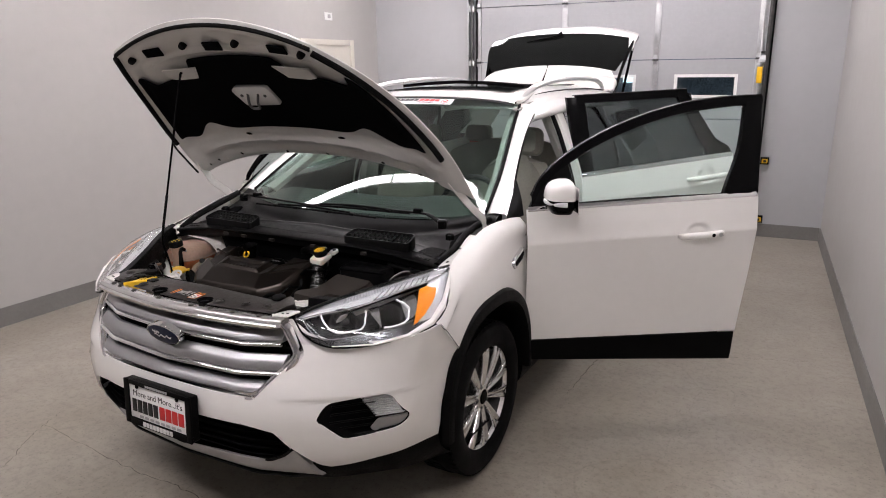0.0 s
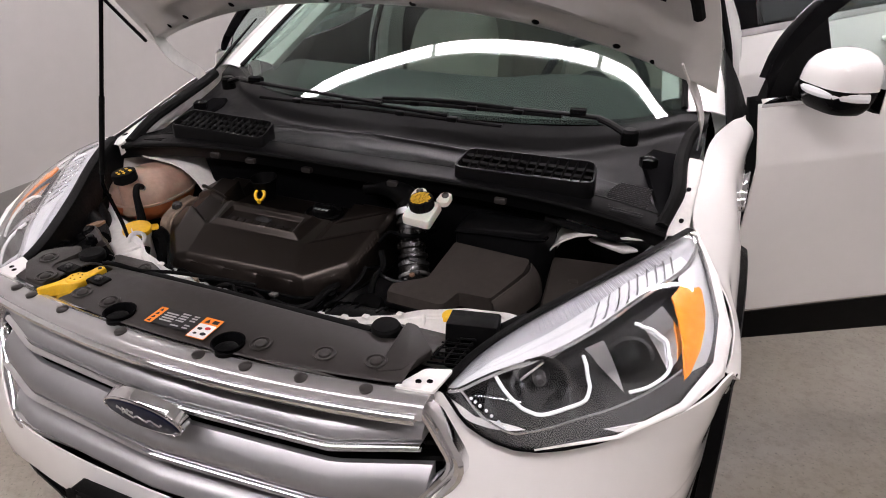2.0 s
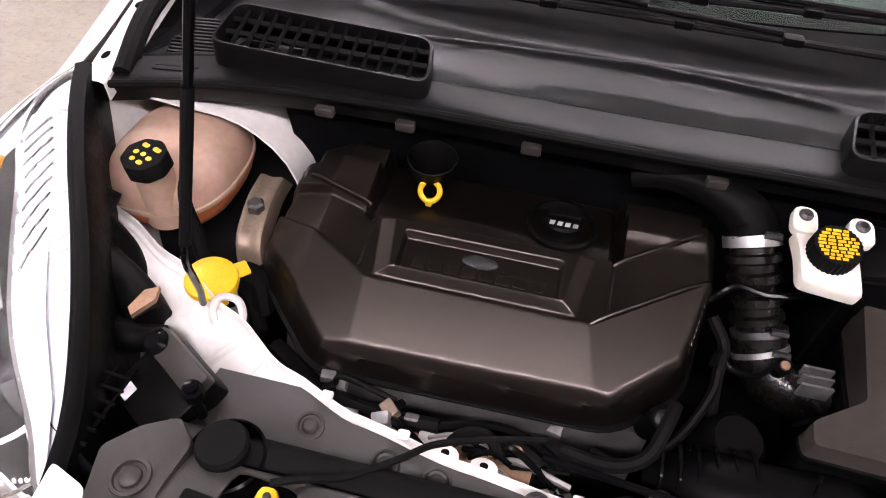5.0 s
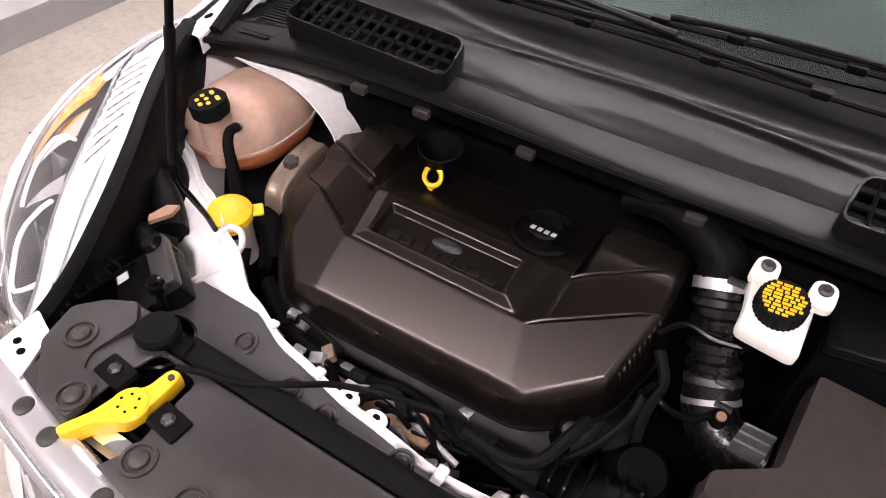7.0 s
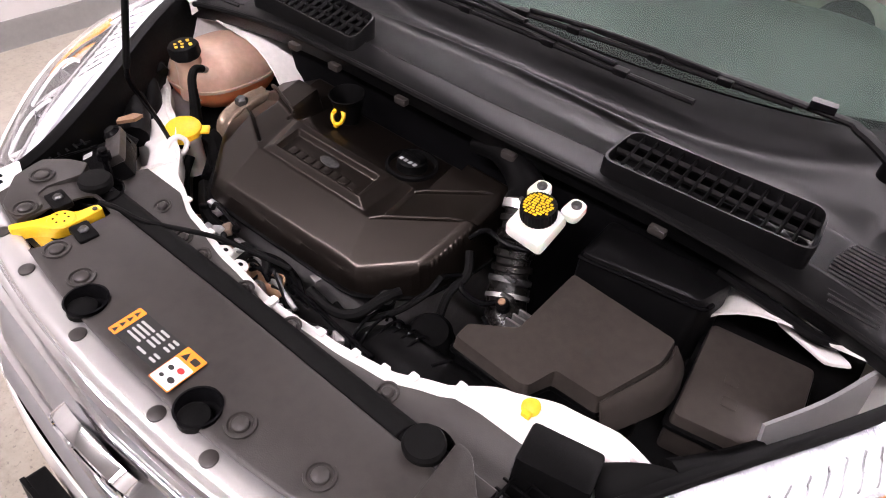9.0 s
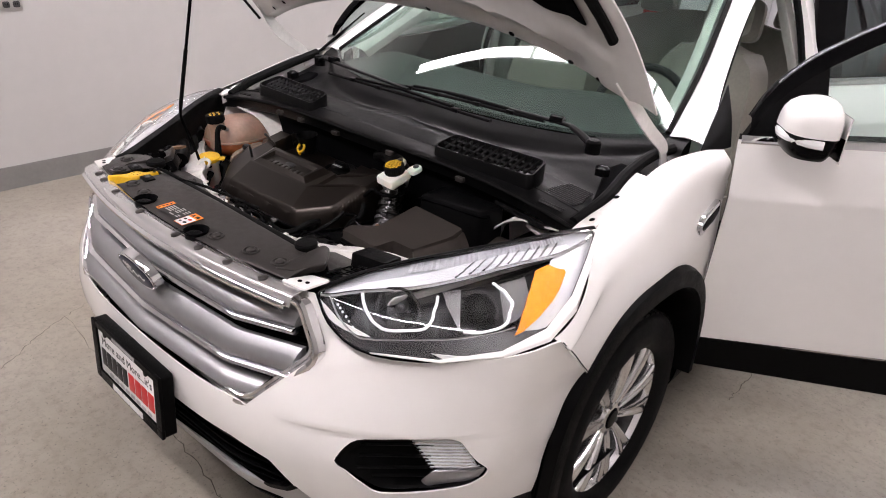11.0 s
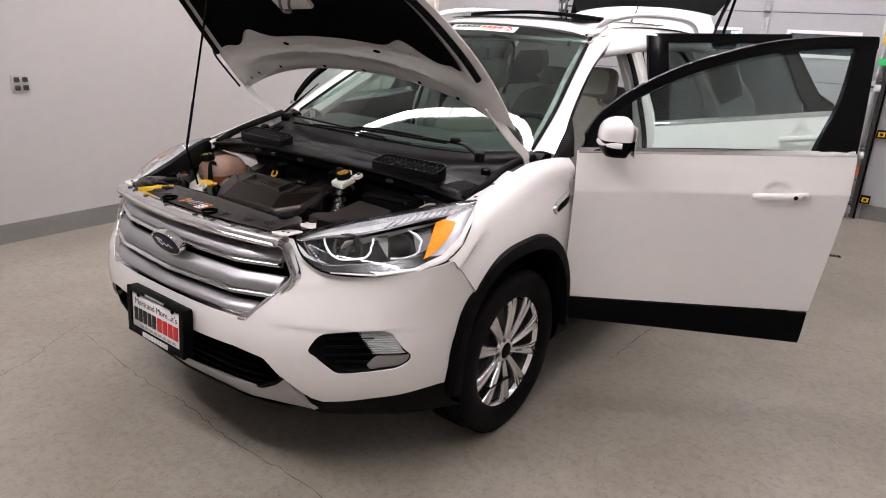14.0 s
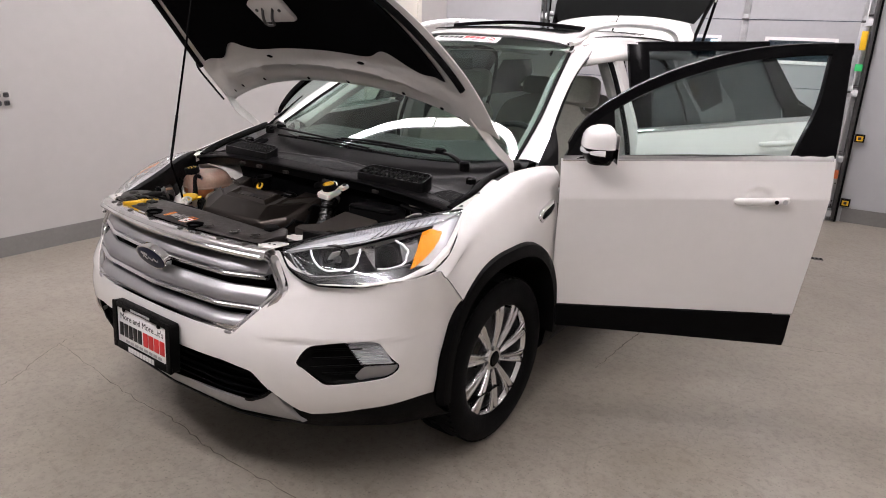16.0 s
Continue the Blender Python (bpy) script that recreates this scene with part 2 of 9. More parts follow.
def loft(rows, nu, nv, bm=None):
    """A smooth sheet through rows of points; nu faces along a row, nv across the rows."""
    bm = bm or bmesh.new()
    fine = [spline(r, nu) for r in rows]
    cols = [spline([f[i] for f in fine], nv) for i in range(nu + 1)]
    vs = [[bm.verts.new(cols[i][j]) for i in range(nu + 1)] for j in range(nv + 1)]
    for j in range(nv):
        for i in range(nu):
            bm.faces.new((vs[j][i], vs[j][i + 1], vs[j + 1][i + 1], vs[j + 1][i]))
    return bm


def mirrored(rows):
    """Rows given from the car's middle outwards, made whole on both sides."""
    return [[(-x, y, z) for x, y, z in reversed(r) if x > 1e-4] + list(r) for r in rows]


def flip_x(bm):
    """The same mesh on the car's other side."""
    out = bm.copy()
    for v in out.verts:
        v.co.x = -v.co.x
    bmesh.ops.reverse_faces(out, faces=out.faces)
    return out


def thick(bm, t):
    bmesh.ops.recalc_face_normals(bm, faces=bm.faces)
    bmesh.ops.solidify(bm, geom=list(bm.faces), thickness=t)
    return bm


def inside(p, poly):
    hit = False
    for (ax, ay), (bx, by) in zip(poly, poly[1:] + poly[:1]):
        if (ay > p[1]) != (by > p[1]) and p[0] < (bx - ax) * (p[1] - ay) / (by - ay) + ax:
            hit = not hit
    return hit


def cut(bm, poly, axis="y", keep=lambda c: True, invert=False):
    """Cuts a convex outline through the sheet along an axis."""
    a, b = {"x": (1, 2), "y": (0, 2), "z": (0, 1)}[axis]
    lo = [min(p[k] for p in poly) - 0.05 for k in (0, 1)]
    hi = [max(p[k] for p in poly) + 0.05 for k in (0, 1)]
    for p, q in zip(poly, poly[1:] + poly[:1]):
        near = [f for f in bm.faces if invert or all(min(v.co[c] for v in f.verts) < hi[k] and max(v.co[c] for v in f.verts) > lo[k] for k, c in ((0, a), (1, b)))]
        geom = list({v for f in near for v in f.verts}) + list({e for f in near for e in f.edges}) + near
        co, no = Vector((0, 0, 0)), Vector((0, 0, 0))
        co[a], co[b] = p
        no[a], no[b] = q[1] - p[1], p[0] - q[0]
        if no.length > 1e-7:
            bmesh.ops.bisect_plane(bm, geom=geom, plane_co=co, plane_no=no.normalized(), dist=1e-5)
    gone = [f for f in bm.faces if keep(f.calc_center_median()) and inside((f.calc_center_median()[a], f.calc_center_median()[b]), poly) != invert]
    bmesh.ops.delete(bm, geom=gone, context="FACES")
    return bm


def rounded(poly, r, n=4):
    """An outline with its corners rounded."""
    out = []
    for i, p in enumerate(poly):
        a, p, b = Vector(poly[i - 1]), Vector(p), Vector(poly[(i + 1) % len(poly)])
        d = min(r, 0.45 * (a - p).length, 0.45 * (b - p).length)
        s, e = p + (a - p).normalized() * d, p + (b - p).normalized() * d
        for k in range(n + 1):
            t = k / n
            out.append(tuple((1 - t) ** 2 * s + 2 * t * (1 - t) * p + t * t * e))
    return out


def ring(cx, cy, rx, ry, n=24, start=0.0):
    return [(cx + rx * math.cos(start + 2 * math.pi * i / n), cy + ry * math.sin(start + 2 * math.pi * i / n)) for i in range(n)]


def prism(bm, poly, lo, hi, axis="z", bevel=0.0, m=None):
    """An outline pulled from lo to hi along an axis, its rims bevelled."""
    if sum(p[0] * q[1] - q[0] * p[1] for p, q in zip(poly, poly[1:] + poly[:1])) < 0:
        poly = poly[::-1]
    def at(p, h):
        return {"z": (p[0], p[1], h), "y": (p[0], h, p[1]), "x": (h, p[0], p[1])}[axis]
    c = (sum(p[0] for p in poly) / len(poly), sum(p[1] for p in poly) / len(poly))
    size = max(max(p[k] for p in poly) - min(p[k] for p in poly) for k in (0, 1))
    layers = [(0, lo), (0, hi)]
    if bevel:
        layers = [(bevel, lo), (0, lo + bevel), (0, hi - bevel), (bevel * 0.35, hi - bevel * 0.25), (bevel, hi)]
    def shrink(p, d):
        if not d:
            return p
        v = Vector(p) - Vector(c)
        sx = 1 - min(0.9, d / max(1e-6, size / 2)) if v.length else 1
        return (c[0] + v.x * sx, c[1] + v.y * sx)
    rows = [[bm.verts.new((m @ Vector(at(shrink(p, d), h))) if m else at(shrink(p, d), h)) for p in poly] for d, h in layers]
    n = len(poly)
    for r, s in zip(rows, rows[1:]):
        for i in range(n):
            bm.faces.new((r[i], r[(i + 1) % n], s[(i + 1) % n], s[i]))
    bm.faces.new(rows[0][::-1])
    bm.faces.new(rows[-1])
    return bm


def box(bm, lo, hi, bevel=0.0, m=None):
    return prism(bm, rounded([(lo[0], lo[1]), (hi[0], lo[1]), (hi[0], hi[1]), (lo[0], hi[1])], bevel, 2) if bevel else
                 [(lo[0], lo[1]), (hi[0], lo[1]), (hi[0], hi[1]), (lo[0], hi[1])], lo[2], hi[2], "z", bevel * 0.6, m)


def tube(bm, pts, r, seg=8, n=None, closed=False, squash=1.0):
    """A round bar along a smooth line; r may be a list along it."""
    line = spline(pts, n) if n else [Vector(p) for p in pts]
    rs = r if isinstance(r, (list, tuple)) else [r]
    rad = [rs[min(int(i / max(1, len(line) - 1) * (len(rs) - 1)), len(rs) - 1)] if len(rs) > 1 else rs[0] for i in range(len(line))]
    if len(rs) > 1:
        rad = []
        for i in range(len(line)):
            s = i / (len(line) - 1) * (len(rs) - 1)
            k = min(int(s), len(rs) - 2)
            rad.append(rs[k] + (rs[k + 1] - rs[k]) * (s - k))
    rows, up = [], None
    for i, p in enumerate(line):
        a = line[i - 1] if i or closed else p
        b = line[(i + 1) % len(line)] if i + 1 < len(line) or closed else p
        d = (b - a).normalized()
        if up is None:
            up = Vector((0, 0, 1)) if abs(d.z) < 0.9 else Vector((0, 1, 0))
        side = d.cross(up).normalized()
        up = side.cross(d).normalized()
        rows.append([bm.verts.new(p + rad[i] * (math.cos(2 * math.pi * k / seg) * side + squash * math.sin(2 * math.pi * k / seg) * up)) for k in range(seg)])
    pairs = list(zip(rows, rows[1:])) + ([(rows[-1], rows[0])] if closed else [])
    for s, t in pairs:
        for k in range(seg):
            bm.faces.new((s[k], s[(k + 1) % seg], t[(k + 1) % seg], t[k]))
    if not closed:
        bm.faces.new(rows[0][::-1])
        bm.faces.new(rows[-1])
    return bm


def lathe(bm, profile, m, seg=24, close=False):
    """Radius and height pairs turned round the z axis of the pose m."""
    rows = []
    for r, h in profile:
        rows.append([bm.verts.new(m @ Vector((r * math.cos(2 * math.pi * k / seg), r * math.sin(2 * math.pi * k / seg), h))) for k in range(seg)])
    for s, t in zip(rows, rows[1:]):
        for k in range(seg):
            bm.faces.new((s[k], s[(k + 1) % seg], t[(k + 1) % seg], t[k]))
    return bm


def upright(x, y, z, direction=(0, 0, 1)):
    return Matrix.Translation((x, y, z)) @ Vector(direction).to_track_quat("Z", "Y").to_matrix().to_4x4()


def finish(ob, bm, material, angle=35):
    if isinstance(material, str):
        material = M[material]
    bmesh.ops.remove_doubles(bm, verts=bm.verts, dist=1e-6)
    bmesh.ops.recalc_face_normals(bm, faces=bm.faces)
    for f in bm.faces:
        f.smooth = True
    for e in bm.edges:
        e.smooth = len(e.link_faces) == 2 and e.calc_face_angle(0) < radians(angle)
    bm.to_mesh(ob.data)
    bm.free()
    ob.data.materials.append(material)
    return ob


def part(name, bm, material, parent, label="", angle=35):
    ob = new(name, bpy.data.meshes.new(name))
    finish(ob, bm, material, angle)
    ob.parent = parent
    if parent.parent is None:
        ob.matrix_parent_inverse = parent.matrix_basis.inverted()
    if label:
        tagged(ob, label)
    return ob


def thing(name, bm, material, label, category, group="", kind="", angle=35):
    ob = new(name, bpy.data.meshes.new(name))
    finish(ob, bm, material, angle)
    return tagged(ob, label, category, group, kind)


def holder(name, x, y, z, label, category, group="", kind=""):
    ob = new(name)
    ob.empty_display_size = 0.1
    ob.matrix_basis = pose(x, y, z)
    return tagged(ob, label, category, group, kind)


def wording(name, text, size, m, material, parent, depth=0.0003, bold=0.0):
    """Lettering with the built-in font, as a mesh; m maps its xy plane."""
    cu = bpy.data.curves.new(name, "FONT")
    cu.body, cu.size, cu.align_x, cu.align_y, cu.extrude, cu.offset = text, size, "CENTER", "CENTER", depth, bold
    tmp = bpy.data.objects.new(name, cu)
    me = bpy.data.meshes.new_from_object(tmp)
    bpy.data.objects.remove(tmp)
    me.transform(m)
    ob = new(name, me)
    me.materials.clear()
    me.materials.append(M[material])
    ob.parent = parent
    if parent.parent is None:
        ob.matrix_parent_inverse = parent.matrix_basis.inverted()
    return ob


# ---- the room ----
TURN = radians(4.4)


def room(u, v, z=0.0):
    return Vector((u * math.cos(TURN) - v * math.sin(TURN), u * math.sin(TURN) + v * math.cos(TURN), z))


ROOM = Matrix.Rotation(TURN, 4, "Z")
BACK, FRONT, TOP = 5.97, -4.6, 3.45
LEFT_A, LEFT_B = Vector((-2.95, -6.5, 0)), Vector((-2.95, 6.0, 0))
RIGHT_A, RIGHT_B = room(2.63, -6.5), room(2.63, 6.2)


def wall_box(name, a, b, t, lo, hi, material, label, side=1):
    """An upright slab from a to b, its thickness t away from the room."""
    a, b = Vector(a), Vector(b)
    n = Vector((-(b - a).y, (b - a).x, 0)).normalized() * t * side
    bm = bmesh.new()
    prism(bm, [tuple(p.xy) for p in (a, b, b + n, a + n)], lo, hi)
    return thing(name, bm, material, label, "wall", kind="structure")


bm = bmesh.new()
box(bm, (-9, -9, -0.15), (9, 11, 0.0))
floor = thing("floor", bm, "floor", "sealed grey concrete floor with stains and hairline cracks", "floor", kind="structure")
bm = bmesh.new()
box(bm, (-9, -9, TOP), (9, 11, TOP + 0.15))
thing("ceiling", bm, "ceiling", "plain white painted workshop ceiling", "ceiling", kind="structure")
wall_box("wall_west", LEFT_A, LEFT_B + Vector((0, 0.0, 0)), 0.2, 0, TOP, "wall", "warm grey painted wall with a satin finish", 1)
wall_box("wall_east", RIGHT_A, RIGHT_B, 0.2, 0, TOP, "wall", "warm grey painted wall beside the car", -1)
wall_box("wall_south", room(-4, FRONT), room(4, FRONT), 0.2, 0, TOP, "wall", "grey painted wall behind the camera", -1)
DOOR_L, DOOR_R, DOOR_H = -1.14, 1.93, 3.05
wall_box("wall_north_left", room(-3.3, BACK), room(DOOR_L, BACK), 0.2, 0, TOP, "wall_far", "pale grey painted block wall", 1)
wall_box("wall_north_right", room(DOOR_R, BACK), room(3.3, BACK), 0.2, 0, TOP, "wall_far", "pale grey painted block wall", 1)
wall_box("wall_north_head", room(DOOR_L, BACK), room(DOOR_R, BACK), 0.2, DOOR_H, TOP, "wall_far", "pale grey wall over the overhead door", 1)
for name, a, b, side in (("baseboard_west", Vector((-2.95, -6.0, 0)), Vector((-2.95, 5.7, 0)), -1), ("baseboard_east", room(2.63, -4.5), room(2.63, 5.96), 1),
                         ("baseboard_north", room(DOOR_R + 0.1, BACK), room(2.62, BACK), -1), ("baseboard_north_left", room(-2.52, BACK), room(DOOR_L - 0.1, BACK), -1)):
    n = Vector((-(b - a).y, (b - a).x, 0)).normalized() * side
    bm = bmesh.new()
    prof = [(0, 0.0), (0.012, 0.0), (0.009, 0.02), (0.008, 0.125), (0.004, 0.135), (0, 0.137)]
    rows = [[p + n * d + Vector((0, 0, h)) for d, h in prof] for p in (a, b)]
    loft(rows, 10, 1, bm)
    thing(name, bm, "base", "dark grey vinyl cove base along the wall", "baseboard", kind="structure")


# ---- the car ----
car = holder("car", 0, 2.2, 0, "white pearl compact crossover with open hood, doors and tailgate", "car")

# Front fascia: rows from low to high, from the middle out.
FASCIA = [
    [(0, 0.075, 0.30), (0.35, 0.095, 0.30), (0.61, 0.175, 0.31), (0.80, 0.33, 0.345), (0.905, 0.515, 0.37)],
    [(0, 0.010, 0.42), (0.35, 0.030, 0.42), (0.63, 0.120, 0.43), (0.83, 0.30, 0.45), (0.92, 0.52, 0.47)],
    [(0, -0.010, 0.55), (0.35, 0.012, 0.55), (0.64, 0.100, 0.56), (0.86, 0.32, 0.57), (0.937, 0.60, 0.58)],
    [(0, 0.000, 0.66), (0.35, 0.022, 0.66), (0.62, 0.115, 0.67), (0.87, 0.36, 0.68), (0.950, 0.648, 0.69)],
    [(0, 0.030, 0.76), (0.35, 0.055, 0.76), (0.58, 0.145, 0.77), (0.87, 0.365, 0.775), (0.953, 0.558, 0.78)],
    [(0, 0.065, 0.86), (0.35, 0.088, 0.86), (0.55, 0.168, 0.865), (0.85, 0.352, 0.87), (0.945, 0.472, 0.875)],
    [(0, 0.10, 0.925), (0.35, 0.118, 0.925), (0.50, 0.17, 0.92), (0.81, 0.36, 0.93), (0.93, 0.448, 0.94)],
]
GRILLE = [(-0.485, 0.905), (-0.555, 0.80), (-0.43, 0.655), (0.43, 0.655), (0.555, 0.80), (0.485, 0.905)]
INTAKE = [(-0.55, 0.465), (-0.505, 0.424), (-0.44, 0.388), (0, 0.362), (0.44, 0.388), (0.505, 0.424), (0.55, 0.465), (0.497, 0.532), (0.38, 0.546), (-0.38, 0.546), (-0.497, 0.532)]
HEM = [(0.0, 0.47), (0.55, 0.47), (0.597, 0.423), (0.624, 0.391), (0.652, 0.376), (0.715, 0.382), (0.781, 0.393), (0.839, 0.396), (0.97, 0.408)]
FOG = [(0.638, 0.588), (0.664, 0.640), (0.754, 0.652), (0.818, 0.652), (0.834, 0.637), (0.874, 0.560), (0.871, 0.534), (0.850, 0.513), (0.739, 0.503), (0.712, 0.503)]
def tuck(y):
    """How far the upper flank leans in: fully over the wheel, less towards bumper and door."""
    return min(1, max(0, (y - 0.42) / 0.28)) * (1 - 0.55 * min(1, max(0, (y - 1.10) / 0.23)))


LIGHT = [(0.50, 0.925), (0.56, 0.87), (0.66, 0.838), (0.86, 0.845), (0.925, 0.866), (0.99, 0.892), (0.99, 0.99), (0.50, 0.99)]


# Wheel centre and arch.
WHEEL = Vector((0.806, 0.948, 0.348))
ARCH_Y = 0.928
def arch(rx, rz, n=28):
    def bow(v):
        return math.copysign(abs(v) ** 0.8, v)
    return [(ARCH_Y + rx * bow(math.cos(math.pi * i / n)), 0.36 + rz * bow(max(0, math.sin(math.pi * i / n)))) for i in range(n + 1)] + [(ARCH_Y - rx, 0.1), (ARCH_Y + rx, 0.1)]


def fascia_sheet():
    bm = loft(mirrored(FASCIA), 96, 64)
    # The skin breaks back above a crease under each lamp, and tucks in over the fog lamps.
    for v in bm.verts:
        x, z = abs(v.co.x), v.co.z
        if x > 0.50:
            over = z - (0.773 + 0.30 * (x - 0.546))
            v.co.y += 0.34 * min(0.055, max(0, over)) * min(1, (x - 0.50) / 0.05)
            under = 0.655 + 0.02 * (0.82 - x) - z
            v.co.y += 0.010 * min(1, max(0, under / 0.012)) * min(1, (x - 0.50) / 0.12) * max(0, min(1, (z - 0.42) / 0.1)) * max(0, min(1, (0.93 - x) / 0.08))
    return bm


bm = fascia_sheet()
front = lambda c: c.y < 0.62
cut(bm, GRILLE, "y", front)
cut(bm, [(-0.487, 0.900), (0.487, 0.900), (0.487, 0.96), (-0.487, 0.96)], "y", front)
cut(bm, rounded(INTAKE, 0.012, 2), "y", front)
for side in (1, -1):
    cut(bm, [(side * x, z) for x, z in rounded(FOG, 0.02, 3)], "y", front)
    cut(bm, [(side * x, z) for x, z in LIGHT], "y", front)
    for (x0, z0), (x1, z1) in zip(HEM, HEM[1:]):
        cut(bm, [(side * x0, z0), (side * x1, z1), (side * x1, 0.2), (side * x0, 0.2)], "y")
cut(bm, arch(0.425, 0.482), "x", lambda c: c.y > 0.45)
for v in bm.verts:
    v.co.x -= math.copysign((0.018 + 0.016 * min(1, max(0, (v.co.z - 0.76) / 0.12))) * tuck(v.co.y) * min(1, max(0, (v.co.z - 0.60) / 0.15)), v.co.x)
part("front_bumper", thick(bm, 0.004), "paint", car, "white painted front bumper cover")

# Fender: rows along the car, each from the hood line down.
def fender(side):
    rows = []
    for y, xt, zt, xm, zm, xb, zb in ((0.43, 0.915, 0.862, 0.936, 0.74, 0.90, 0.40), (0.51, 0.932, 0.897, 0.949, 0.75, 0.915, 0.40), (0.60, 0.912, 0.943, 0.954, 0.76, 0.92, 0.40), (0.765, 0.825, 1.005, 0.958, 0.80, 0.93, 0.40), (0.95, 0.815, 1.055, 0.955, 0.82, 0.93, 0.40),
                                       (1.10, 0.82, 1.09, 0.945, 0.83, 0.925, 0.40), (1.25, 0.855, 1.10, 0.935, 0.84, 0.92, 0.40), (1.33, 0.885, 1.095, 0.93, 0.84, 0.915, 0.42)):
        k = tuck(y)
        xm, xb = xm + 0.002 - 0.018 * k, xb + 0.002
        rows.append([(side * xt, y, zt), (side * (xt + 0.55 * (xm - xt) + 0.02 - 0.022 * k), y, zt - 0.04), (side * (xm - 0.026 * k), y, (zt + zm) / 2 + 0.01), (side * xm, y, zm), (side * (xm + xb) / 2, y, (zm + zb) / 2), (side * xb, y, zb)])
    bm = loft(rows, 30, 40)
    cut(bm, arch(0.425, 0.482), "x")
    # The headlight's place and the joint with the bumper stay open.
    bmesh.ops.bisect_plane(bm, geom=bm.verts[:] + bm.edges[:] + bm.faces[:], plane_co=(0, 0.464, 0.88), plane_no=(0, 1, 0.93), clear_inner=True)
    return thick(bm, 0.003)


for side in (1, -1):
    part("panel_gap", tube(bmesh.new(), [(side * (x - 0.018 * tuck(y)), y, z) for x, y, z in ((0.9475, 0.472, 0.874), (0.9535, 0.520, 0.825), (0.9565, 0.560, 0.780), (0.9565, 0.600, 0.738), (0.955, 0.625, 0.712))], 0.0013, 6, 20), "seam", car)
part("fender", fender(1), "paint", car)
part("fender", fender(-1), "paint", car)

# Black arch cladding.
for side in (1, -1):
    rows = []
    for rx, rz, x in ((0.430, 0.487, 0.925), (0.422, 0.477, 0.952), (0.392, 0.440, 0.956), (0.380, 0.427, 0.94), (0.377, 0.424, 0.80)):
        rows.append([(side * x, y, z) for y, z in arch(rx, rz, 36)[:-2]])
    bm = loft(rows, 48, 8)
    part("arch_cladding", thick(bm, 0.003), "plastic", car)
    bm = bmesh.new()
    rows = [[(side * x, y, z) for y, z in arch(0.40, 0.45, 36)[:-2]] for x in (0.90, 0.70, 0.50)]
    loft(rows, 36, 2, bm)
    part("wheel_liner", thick(bm, 0.003), "rubber", car)

